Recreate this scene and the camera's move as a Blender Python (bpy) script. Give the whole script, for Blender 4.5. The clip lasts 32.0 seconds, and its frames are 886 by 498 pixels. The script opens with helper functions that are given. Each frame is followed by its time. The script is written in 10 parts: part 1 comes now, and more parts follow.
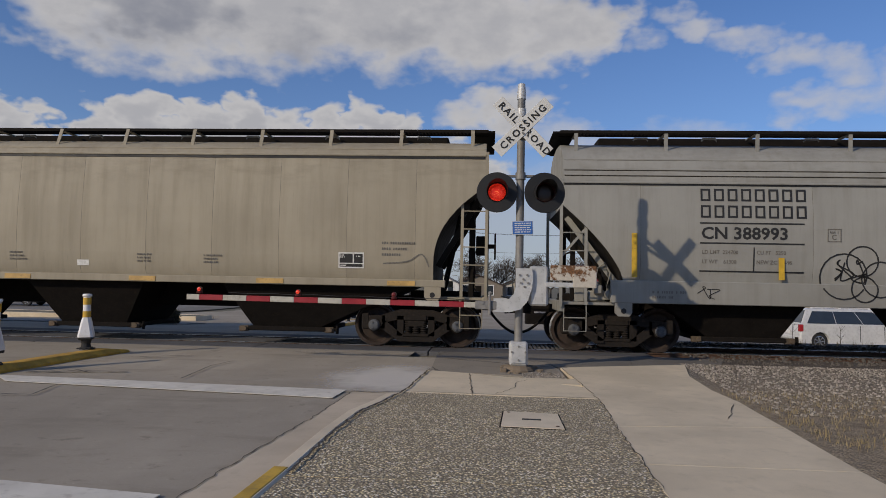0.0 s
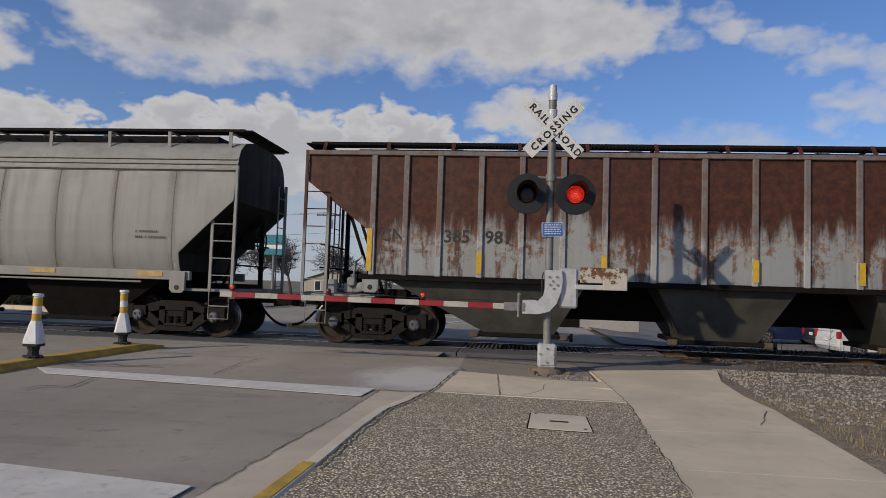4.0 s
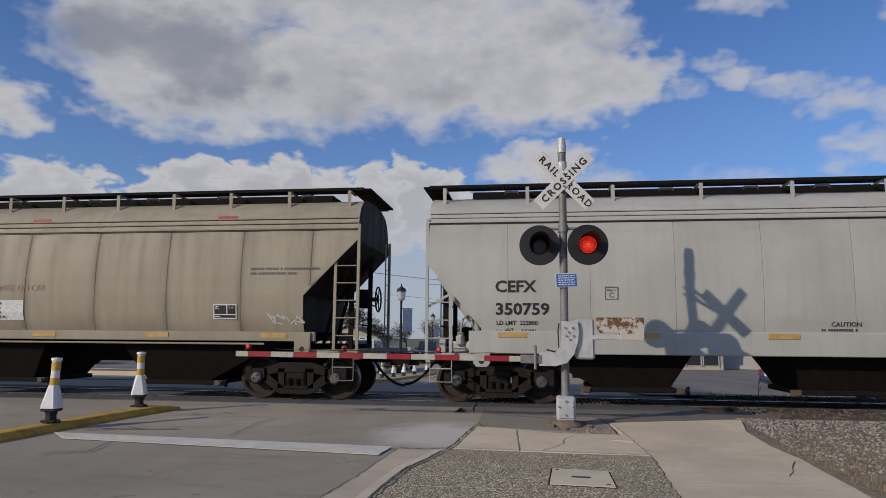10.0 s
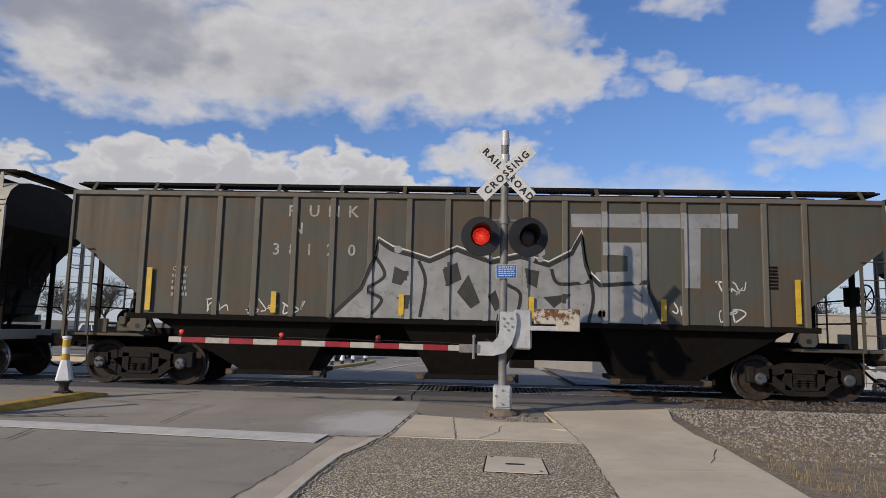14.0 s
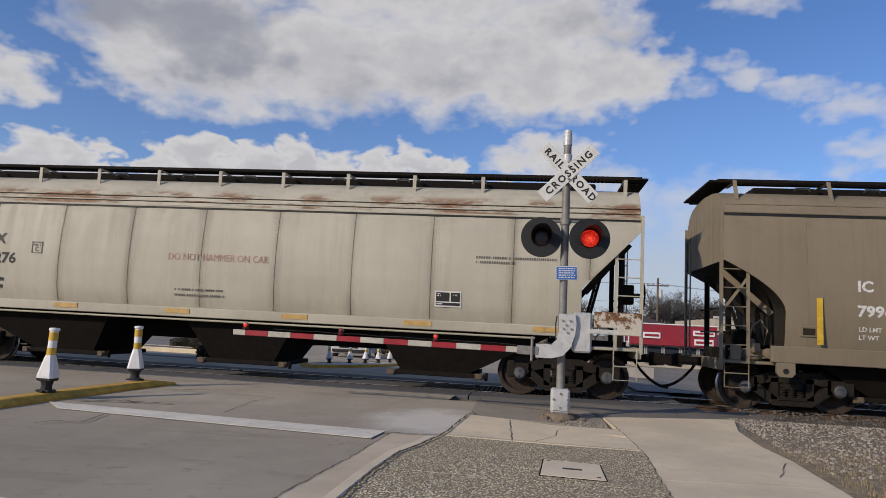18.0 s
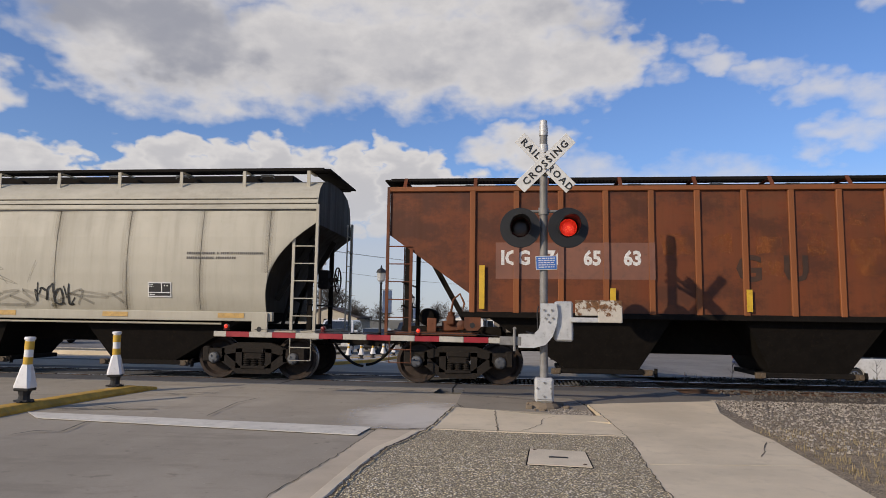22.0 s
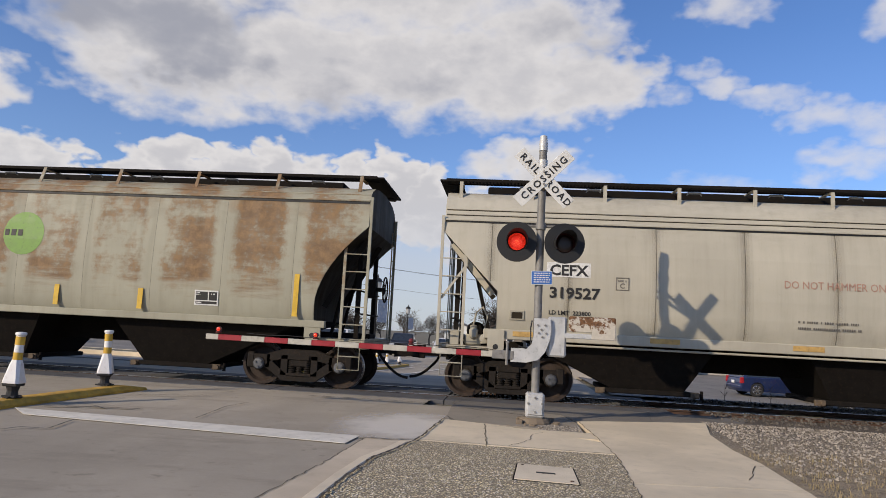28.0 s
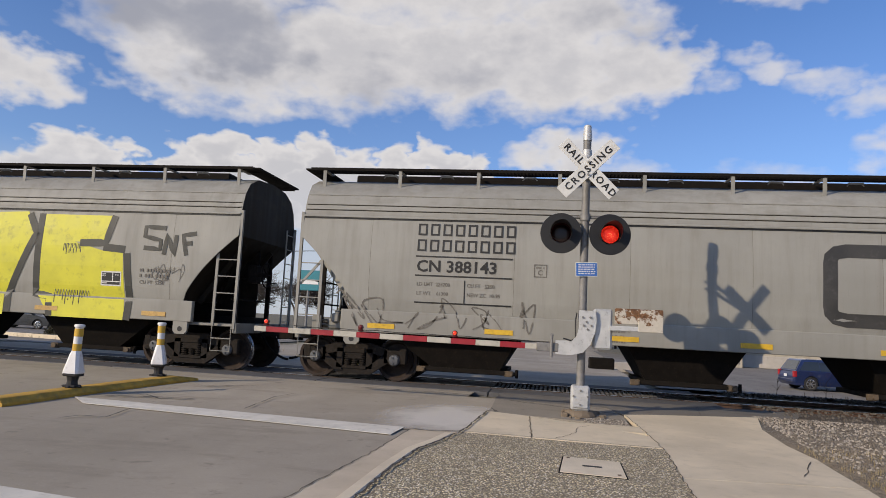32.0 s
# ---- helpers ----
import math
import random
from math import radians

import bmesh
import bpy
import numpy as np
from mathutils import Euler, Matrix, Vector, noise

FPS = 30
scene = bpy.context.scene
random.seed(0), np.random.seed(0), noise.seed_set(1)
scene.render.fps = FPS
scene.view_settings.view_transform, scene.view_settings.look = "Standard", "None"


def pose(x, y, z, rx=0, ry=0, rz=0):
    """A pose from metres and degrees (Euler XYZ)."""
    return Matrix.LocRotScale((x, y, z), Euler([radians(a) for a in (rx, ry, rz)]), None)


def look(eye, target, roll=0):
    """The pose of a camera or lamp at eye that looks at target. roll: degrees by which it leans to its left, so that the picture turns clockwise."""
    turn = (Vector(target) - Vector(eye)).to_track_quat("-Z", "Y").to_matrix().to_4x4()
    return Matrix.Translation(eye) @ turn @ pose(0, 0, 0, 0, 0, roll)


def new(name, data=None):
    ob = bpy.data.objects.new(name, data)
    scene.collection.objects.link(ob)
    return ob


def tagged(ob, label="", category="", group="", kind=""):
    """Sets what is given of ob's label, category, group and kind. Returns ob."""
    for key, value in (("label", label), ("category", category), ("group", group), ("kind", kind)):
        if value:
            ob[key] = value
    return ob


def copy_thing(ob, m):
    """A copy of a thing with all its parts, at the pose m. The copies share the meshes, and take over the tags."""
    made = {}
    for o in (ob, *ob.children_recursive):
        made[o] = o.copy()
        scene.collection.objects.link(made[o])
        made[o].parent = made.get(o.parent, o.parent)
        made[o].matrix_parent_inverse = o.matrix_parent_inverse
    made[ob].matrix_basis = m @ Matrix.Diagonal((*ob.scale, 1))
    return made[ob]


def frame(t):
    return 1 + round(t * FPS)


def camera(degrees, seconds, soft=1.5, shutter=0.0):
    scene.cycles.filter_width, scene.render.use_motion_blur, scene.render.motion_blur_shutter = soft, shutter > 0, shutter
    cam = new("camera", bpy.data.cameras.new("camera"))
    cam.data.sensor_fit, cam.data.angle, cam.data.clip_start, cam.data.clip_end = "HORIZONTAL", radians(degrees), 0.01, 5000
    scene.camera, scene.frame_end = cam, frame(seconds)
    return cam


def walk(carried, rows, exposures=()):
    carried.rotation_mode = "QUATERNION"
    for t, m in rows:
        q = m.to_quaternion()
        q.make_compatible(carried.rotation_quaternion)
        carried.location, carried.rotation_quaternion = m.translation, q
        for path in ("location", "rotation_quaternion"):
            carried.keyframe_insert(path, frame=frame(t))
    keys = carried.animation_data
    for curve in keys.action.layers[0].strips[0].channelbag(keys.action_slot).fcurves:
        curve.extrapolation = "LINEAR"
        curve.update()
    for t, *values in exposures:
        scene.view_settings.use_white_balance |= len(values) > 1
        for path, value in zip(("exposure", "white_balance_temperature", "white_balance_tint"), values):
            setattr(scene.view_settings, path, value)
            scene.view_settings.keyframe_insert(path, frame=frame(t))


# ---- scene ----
cam = camera(67.0, 32.0, soft=0.7)

# seconds, eye, and yaw, pitch and roll in degrees
PATH = [
    (0, -0.015, 0.034, 1.453, 3.89, 3.07, 1.14),
    (0.5, -0.003, 0.058, 1.467, 5.31, 3.84, 0.94),
    (1, 0.002, 0.071, 1.470, 4.20, 4.87, 1.42),
    (1.5, 0.001, 0.072, 1.471, 4.97, 5.88, 0.86),
    (2, 0.007, 0.050, 1.455, 2.32, 5.49, 2.64),
    (2.5, 0.003, 0.034, 1.449, 5.79, 4.82, 2.40),
    (3, -0.003, 0.012, 1.438, 10.93, 4.18, 2.02),
    (3.5, -0.001, 0.008, 1.436, 7.33, 4.06, 1.76),
    (4, -0.001, 0.015, 1.438, 6.47, 3.14, 1.90),
    (4.5, 0.007, 0.011, 1.441, 6.48, 5.08, 0.92),
    (6.5, 0.017, -0.007, 1.440, 2.69, 6.49, 1.17),
    (7, 0.016, -0.008, 1.449, 2.84, 6.70, 1.20),
    (7.5, 0.003, -0.010, 1.453, 4.91, 6.58, 0.33),
    (8, -0.003, -0.015, 1.449, 5.52, 7.06, 0.02),
    (8.5, -0.012, -0.021, 1.450, 8.55, 7.31, 1.23),
    (9, -0.010, -0.028, 1.450, 8.25, 7.05, 1.03),
    (9.5, -0.007, -0.030, 1.457, 7.42, 6.92, 0.62),
    (10, -0.003, -0.028, 1.456, 7.71, 7.61, 0.45),
    (10.5, 0.001, -0.023, 1.457, 6.62, 7.73, 0.64),
    (11, 0.010, -0.013, 1.452, 3.99, 9.28, 0.65),
    (11.5, -0.002, -0.000, 1.449, 2.94, 7.16, 1.27),
    (12, -0.004, 0.011, 1.454, 3.93, 7.93, 1.54),
    (12.5, -0.007, 0.008, 1.449, 4.91, 5.95, 1.39),
    (13, 0.004, 0.001, 1.462, 5.34, 5.72, 0.42),
    (13.5, 0.001, -0.014, 1.465, 3.78, 6.80, 1.11),
    (14, 0.000, -0.045, 1.450, 2.69, 6.78, 1.33),
    (14.5, -0.010, -0.040, 1.446, 4.87, 5.80, 1.80),
    (16.5, -0.015, -0.045, 1.442, 6.41, 5.84, 2.97),
    (17, -0.010, -0.047, 1.439, 6.61, 7.29, 2.27),
    (17.5, -0.005, -0.024, 1.439, 7.16, 7.28, 2.48),
    (18, -0.005, -0.009, 1.440, 7.78, 6.63, 2.98),
    (18.5, -0.002, -0.001, 1.442, 7.86, 6.60, 2.71),
    (19, -0.007, 0.000, 1.442, 6.04, 6.79, 2.58),
    (19.5, -0.012, -0.007, 1.439, 5.16, 6.63, 2.57),
    (20, -0.007, -0.009, 1.442, 5.45, 6.26, 2.46),
    (20.5, 0.007, -0.002, 1.452, 5.67, 6.45, -0.54),
    (21, 0.008, -0.005, 1.452, 5.77, 5.41, 0.76),
    (21.5, -0.004, -0.011, 1.449, 7.04, 4.96, 1.29),
    (22, -0.013, -0.006, 1.453, 5.98, 6.08, 0.83),
    (22.5, -0.023, -0.013, 1.444, 6.07, 5.55, 2.59),
    (23, -0.018, -0.006, 1.444, 4.00, 5.09, 3.18),
    (23.5, -0.017, -0.001, 1.446, 4.43, 5.68, 2.88),
    (24, -0.016, 0.015, 1.448, 6.34, 8.06, 3.83),
    (24.5, -0.003, 0.036, 1.449, 7.50, 8.79, 3.52),
    (26.5, 0.015, 0.022, 1.444, 5.21, 6.47, 2.23),
    (27, 0.026, 0.011, 1.440, 6.05, 6.39, 2.35),
    (27.5, 0.020, 0.006, 1.439, 7.39, 7.64, 2.53),
    (28, 0.022, -0.005, 1.439, 5.86, 7.11, 3.01),
    (28.5, 0.019, -0.010, 1.441, 6.63, 6.45, 2.90),
    (29, 0.015, -0.011, 1.445, 6.88, 7.00, 2.70),
    (29.5, 0.011, -0.003, 1.445, 7.07, 6.59, 2.74),
    (30, 0.010, 0.000, 1.446, 5.81, 6.22, 2.69),
    (30.5, 0.005, 0.007, 1.445, 6.08, 6.42, 2.62),
    (31, 0.006, 0.007, 1.444, 8.62, 6.47, 2.45),
    (31.5, 0.008, 0.000, 1.441, 9.96, 5.87, 2.70),
    (32, 0.007, 0.004, 1.439, 9.47, 6.26, 3.01),
]


def gaze(yaw, pitch):
    a, b = radians(yaw), radians(pitch)
    return Vector((-math.sin(a) * math.cos(b), math.cos(a) * math.cos(b), math.sin(b)))


walk(cam, [(t, look(Vector((x, y, z)), Vector((x, y, z)) + 2 * gaze(a, b), c)) for t, x, y, z, a, b, c in PATH],
     exposures=[(0, -0.97, 7080, 12.5), (2, -1.04, 6780, 11.5), (4, -0.88, 7100, 12.5), (6.5, -0.84, 7050, 11.5), (8, -0.84, 7030, 12.2), (10, -0.9, 6880, 12.2), (12, -0.83, 6860, 12.2), (14, -0.68, 7080, 12.5),
                (16.5, -0.68, 6980, 12.5), (20, -0.59, 7300, 13), (24, -0.51, 7280, 13), (28, -0.43, 7250, 13), (32, -0.45, 7250, 13)])

# ---- sky and sun ----
SUN_WAY = Vector((1.028, 1.0, -0.64)).normalized()
sun = new("sun", bpy.data.lights.new("sun", "SUN"))
sun.data.energy, sun.data.angle, sun.data.color = 5.0, radians(0.6), (1.0, 0.905, 0.75)
sun.rotation_mode = "QUATERNION"
sun.rotation_quaternion = SUN_WAY.to_track_quat("-Z", "Y")

# clouds: azimuth from +y to the right, elevation, half width, half height, in degrees, and weight
CUMULUS = [
    (-40, 8.6, 4.2, 3.8, 1.2), (-36.9, 9.4, 2.7, 3.5, 1.2), (-31.4, 9.8, 2.7, 3.7, 1.2), (-28.0, 10.4, 3.0, 4.0, 1.3), (-24.4, 10.3, 2.8, 3.9, 1.2),
    (-20.4, 11.0, 3.2, 4.2, 1.3), (-16.9, 10.9, 2.8, 4.0, 1.2), (-13.9, 10.6, 2.3, 4.0, 1.1), (-10.5, 11.4, 2.3, 4.3, 1.2), (-7.6, 10.7, 2.8, 4.0, 1.1), (-3.0, 9.0, 5, 3.2, 1.0),
]
BANK = [
    (-31, 22.5, 8.5, 6.0, 1.2), (-34, 19.2, 4.6, 2.9, 1.0), (-26, 20.6, 6.5, 4.3, 1.1), (-18.5, 21.6, 7.5, 4.7, 1.2), (-10, 22.2, 8, 4.5, 1.2), (-1.5, 21.8, 7.5, 4.4, 1.2),
    (5, 20.9, 5, 3.4, 1.1), (8.3, 21.3, 3.6, 2.5, 1.1), (2.5, 25.8, 6, 3.6, 1.0), (-12, 29, 17, 5.5, 1.2), (-31, 29, 15, 5, 1.2), (-43.5, 16.2, 4.6, 1.9, 1.0),
    (0.6, 14.6, 4.4, 2.0, 0.9), (-60, 20, 12, 8, 1.0), (-85, 26, 14, 9, 1.0), (62, 22, 14, 7, 1.0), (95, 24, 16, 9, 1.0),
]
WISPS = [
    (14.9, 21.7, 2.2, 0.9, 0.6), (17.4, 20.5, 2.5, 1.0, 0.7), (20.4, 18.9, 2.8, 1.1, 0.7), (24.3, 17.6, 2.3, 1.3, 0.7), (27.2, 16.5, 3.2, 1.4, 0.7), (25.8, 14.0, 4.0, 1.5, 0.75),
    (32, 14.6, 5, 2.3, 0.8), (17.3, 26.7, 3.2, 1.9, 0.9), (29.5, 23.8, 2.2, 1.3, 0.6), (6, 12.6, 4.5, 1.6, 0.6), (14, 10.5, 9, 2.6, 0.6), (42, 18, 8, 4, 0.9), (11.5, 19.8, 2.6, 1.0, 0.6),
]


def sky():
    world = bpy.data.worlds.new("sky")
    scene.world = world
    world.use_nodes = True
    nt = world.node_tree
    nt.nodes.clear()
    N, L = nt.nodes, nt.links

    def math_node(op, a, b=None, c=None):
        n = N.new("ShaderNodeMath")
        n.operation = op
        for i, v in enumerate((a, b, c)):
            if v is None:
                continue
            if isinstance(v, (int, float)):
                n.inputs[i].default_value = v
            else:
                L.new(v, n.inputs[i])
        return n.outputs[0]

    out = N.new("ShaderNodeOutputWorld")
    bg = N.new("ShaderNodeBackground")
    bg.inputs["Strength"].default_value = 0.096
    tex = N.new("ShaderNodeTexSky")
    tex.sky_type, tex.sun_disc = "NISHITA", False
    tex.sun_elevation = math.asin(-SUN_WAY.z)
    tex.sun_rotation = math.atan2(-SUN_WAY.x, -SUN_WAY.y)
    tex.air_density, tex.dust_density, tex.ozone_density = 1.0, 0.6, 2.6
    co = N.new("ShaderNodeTexCoord")
    sep = N.new("ShaderNodeSeparateXYZ")
    L.new(co.outputs["Generated"], sep.inputs[0])
    x, y, z = sep.outputs
    az = math_node("MULTIPLY", math_node("ARCTAN2", x, y), 57.2958)
    el = math_node("MULTIPLY", math_node("ARCSINE", z), 57.2958)
    # noise on a flat map of azimuth and elevation
    comb = N.new("ShaderNodeCombineXYZ")
    L.new(math_node("MULTIPLY", az, 0.1), comb.inputs[0])
    L.new(math_node("MULTIPLY", el, 0.16), comb.inputs[1])

    def noise_node(scale, detail, rough, seed):
        n = N.new("ShaderNodeTexNoise")
        n.inputs["Scale"].default_value, n.inputs["Detail"].default_value, n.inputs["Roughness"].default_value = scale, detail, rough
        off = N.new("ShaderNodeVectorMath")
        off.inputs[1].default_value = (seed, seed * 1.7, 0)
        L.new(comb.outputs[0], off.inputs[0])
        L.new(off.outputs[0], n.inputs["Vector"])
        return n.outputs["Fac"]

    big, fine = noise_node(1.0, 8, 0.55, 3.1), noise_node(3.0, 8, 0.55, 8.4)

    # billows push the outlines about
    az = math_node("ADD", az, math_node("ADD", math_node("MULTIPLY", math_node("SUBTRACT", noise_node(2.4, 3, 0.5, 31.0), 0.5), 9.0), math_node("MULTIPLY", math_node("SUBTRACT", noise_node(7.0, 3, 0.5, 33.0), 0.5), 2.2)))
    el_true = el
    el = math_node("ADD", el, math_node("ADD", math_node("MULTIPLY", math_node("SUBTRACT", noise_node(2.2, 3, 0.5, 47.0), 0.5), 5.0), math_node("MULTIPLY", math_node("SUBTRACT", noise_node(7.0, 3, 0.5, 49.0), 0.5), 1.6)))

    def bank(rows, coarse, small, lo, hi, most):
        """How far a group of clouds covers the sky: soft ellipses with a ragged edge."""
        cover = None
        for a, e, w, h, k in rows:
            da = math_node("DIVIDE", math_node("SUBTRACT", az, a), w)
            de = math_node("DIVIDE", math_node("SUBTRACT", el, e), h)
            d = math_node("ADD", math_node("MULTIPLY", da, da), math_node("MULTIPLY", de, de))
            v = math_node("MULTIPLY", math_node("SUBTRACT", 1.0, d), k)
            cover = v if cover is None else math_node("SMOOTH_MAX", cover, v, 0.12)
        edge = math_node("ADD", math_node("MULTIPLY", math_node("SUBTRACT", big, 0.5), coarse), math_node("MULTIPLY", math_node("SUBTRACT", fine, 0.5), small))
        dense = math_node("ADD", math_node("MAXIMUM", cover, -1.0), edge)
        n = N.new("ShaderNodeMapRange")
        n.interpolation_type = "SMOOTHSTEP"
        n.inputs["From Min"].default_value, n.inputs["From Max"].default_value, n.inputs["To Max"].default_value = lo, hi, most
        L.new(dense, n.inputs["Value"])
        return n.outputs[0], dense

    crisp, heap = bank(CUMULUS, 0.5, 0.6, -0.2, 0.38, 0.96)
    broad, dens = bank(BANK, 1.2, 0.75, -0.5, 0.8, 0.96)
    thin, _ = bank(WISPS, 1.4, 1.5, -0.5, 1.2, 0.8)
    clear = N.new("ShaderNodeMapRange")
    clear.inputs["From Min"].default_value, clear.inputs["From Max"].default_value, clear.inputs["To Max"].default_value = 24.0, 10.0, 0.07
    L.new(el_true, clear.inputs["Value"])
    veil = math_node("MAXIMUM", math_node("MAXIMUM", crisp, broad), math_node("MAXIMUM", thin, clear.outputs[0]))
    # thick cores are greyer than sunlit rims
    da, de = math_node("DIVIDE", math_node("ADD", az, 31.0), 11.0), math_node("DIVIDE", math_node("SUBTRACT", el, 22.5), 4.2)
    heart = math_node("MULTIPLY", math_node("MAXIMUM", math_node("SUBTRACT", 1.0, math_node("ADD", math_node("MULTIPLY", da, da), math_node("MULTIPLY", de, de))), 0.0), 0.9)
    under = N.new("ShaderNodeMapRange")
    under.inputs["From Min"].default_value, under.inputs["From Max"].default_value, under.inputs["To Max"].default_value = 15.5, 18.0, 1.0
    L.new(el, under.inputs["Value"])
    thick = math_node("ADD", math_node("MULTIPLY", dens, 0.5), math_node("MULTIPLY", math_node("SUBTRACT", noise_node(1.2, 5, 0.5, 21.0), 0.5), 3.2))
    core = N.new("ShaderNodeMapRange")
    core.interpolation_type = "SMOOTHSTEP"
    core.inputs["From Min"].default_value, core.inputs["From Max"].default_value = 0.1, 1.5
    L.new(math_node("MULTIPLY", math_node("ADD", thick, heart), under.outputs[0]), core.inputs["Value"])
    body = N.new("ShaderNodeMapRange")
    body.interpolation_type = "SMOOTHSTEP"
    body.inputs["From Min"].default_value, body.inputs["From Max"].default_value, body.inputs["To Max"].default_value = 0.25, 1.05, 0.42
    L.new(math_node("ADD", math_node("MAXIMUM", heap, math_node("MULTIPLY", dens, 0.75)), math_node("MULTIPLY", math_node("SUBTRACT", noise_node(4.5, 5, 0.55, 61.0), 0.5), 0.9)), body.inputs["Value"])
    shade = N.new("ShaderNodeMix")
    shade.data_type = "RGBA"
    shade.inputs["A"].default_value, shade.inputs["B"].default_value = (9.9, 10.3, 11.0, 1), (4.8, 5.3, 6.5, 1)
    L.new(math_node("MAXIMUM", core.outputs[0], body.outputs[0]), shade.inputs["Factor"])
    # the blue itself is a little deeper than the clear-air model
    deep = N.new("ShaderNodeMix")
    deep.data_type, deep.blend_type = "RGBA", "MULTIPLY"
    deep.inputs["Factor"].default_value = 1.0
    deep.inputs["B"].default_value = (1.1, 1.6, 2.36, 1)
    L.new(tex.outputs[0], deep.inputs["A"])
    mix = N.new("ShaderNodeMix")
    mix.data_type = "RGBA"
    L.new(veil, mix.inputs["Factor"])
    L.new(deep.outputs["Result"], mix.inputs["A"])
    L.new(shade.outputs["Result"], mix.inputs["B"])
    # pale haze and thin cloud towards the horizon
    low = N.new("ShaderNodeMapRange")
    low.interpolation_type = "SMOOTHSTEP"
    low.inputs["From Min"].default_value, low.inputs["From Max"].default_value = 12.5, 5.5
    low.inputs["To Max"].default_value = 0.76
    L.new(el_true, low.inputs["Value"])
    haze = N.new("ShaderNodeMix")
    haze.data_type = "RGBA"
    L.new(low.outputs[0], haze.inputs["Factor"])
    L.new(mix.outputs["Result"], haze.inputs["A"])
    haze.inputs["B"].default_value = (7.4, 8.3, 9.9, 1)
    L.new(haze.outputs["Result"], bg.inputs["Color"])
    L.new(bg.outputs[0], out.inputs["Surface"])


sky()


# ---- materials ----
class Nodes:
    """Small helper round a material's node tree."""

    def __init__(self, name):
        self.mat = bpy.data.materials.new(name)
        self.mat.use_nodes = True
        self.nt = self.mat.node_tree
        self.bsdf = self.nt.nodes["Principled BSDF"]
        self.co = self.nt.nodes.new("ShaderNodeTexCoord")
        self.info = self.nt.nodes.new("ShaderNodeObjectInfo")

    def link(self, a, b):
        self.nt.links.new(a, b)

    def coords(self, scale=(1, 1, 1), shift=0.0, world=False):
        m = self.nt.nodes.new("ShaderNodeMapping")
        m.inputs["Scale"].default_value = scale
        if world:
            g = self.nt.nodes.new("ShaderNodeNewGeometry")
            self.link(g.outputs["Position"], m.inputs["Vector"])
        else:
            self.link(self.co.outputs["Object"], m.inputs["Vector"])
        if shift:
            k = self.math("MULTIPLY", self.info.outputs["Random"], shift)
            c = self.nt.nodes.new("ShaderNodeCombineXYZ")
            self.link(k, c.inputs[0])
            self.link(k, c.inputs[2])
            self.link(c.outputs[0], m.inputs["Location"])
        return m.outputs[0]

    def noise(self, vec, scale, detail=4, rough=0.55, ntype="FBM"):
        n = self.nt.nodes.new("ShaderNodeTexNoise")
        n.inputs["Scale"].default_value, n.inputs["Detail"].default_value, n.inputs["Roughness"].default_value = scale, detail, rough
        self.link(vec, n.inputs["Vector"])
        return n.outputs["Fac"]

    def voronoi(self, vec, scale, feature="F1", out="Distance"):
        n = self.nt.nodes.new("ShaderNodeTexVoronoi")
        n.feature = feature
        n.inputs["Scale"].default_value = scale
        self.link(vec, n.inputs["Vector"])
        return n.outputs[out]

    def ramp(self, v, lo, hi, a=0.0, b=1.0):
        n = self.nt.nodes.new("ShaderNodeMapRange")
        n.interpolation_type = "SMOOTHSTEP"
        for key, val in (("From Min", lo), ("From Max", hi), ("To Min", a), ("To Max", b)):
            n.inputs[key].default_value = val
        self.link(v, n.inputs["Value"])
        return n.outputs[0]

    def math(self, op, a, b=None):
        n = self.nt.nodes.new("ShaderNodeMath")
        n.operation = op
        for i, v in enumerate((a, b)):
            if v is None:
                continue
            if isinstance(v, (int, float)):
                n.inputs[i].default_value = v
            else:
                self.link(v, n.inputs[i])
        return n.outputs[0]

    def mix(self, f, a, b, blend="MIX"):
        n = self.nt.nodes.new("ShaderNodeMix")
        n.data_type, n.blend_type = "RGBA", blend
        for key, v in (("Factor", f), ("A", a), ("B", b)):
            s = n.inputs[key]
            if isinstance(v, (int, float)):
                s.default_value = v
            elif isinstance(v, tuple):
                s.default_value = (*v, 1) if len(v) == 3 else v
            else:
                self.link(v, s)
        return n.outputs["Result"]

    def sep(self, vec):
        n = self.nt.nodes.new("ShaderNodeSeparateXYZ")
        self.link(vec, n.inputs[0])
        return n.outputs

    def bump(self, h, strength=0.3, dist=0.01):
        n = self.nt.nodes.new("ShaderNodeBump")
        n.inputs["Strength"].default_value, n.inputs["Distance"].default_value = strength, dist
        self.link(h, n.inputs["Height"])
        self.link(n.outputs[0], self.bsdf.inputs["Normal"])

    def done(self, colour, rough=0.6, metal=0.0, spec=None):
        for key, v in (("Base Color", colour), ("Roughness", rough), ("Metallic", metal)):
            s = self.bsdf.inputs[key]
            if isinstance(v, (int, float)):
                s.default_value = v
            elif isinstance(v, tuple):
                s.default_value = (*v, 1)
            else:
                self.link(v, s)
        if spec is not None:
            self.bsdf.inputs["Specular IOR Level"].default_value = spec
        return self.mat


def dk(c, k):
    return tuple(v * k for v in c)


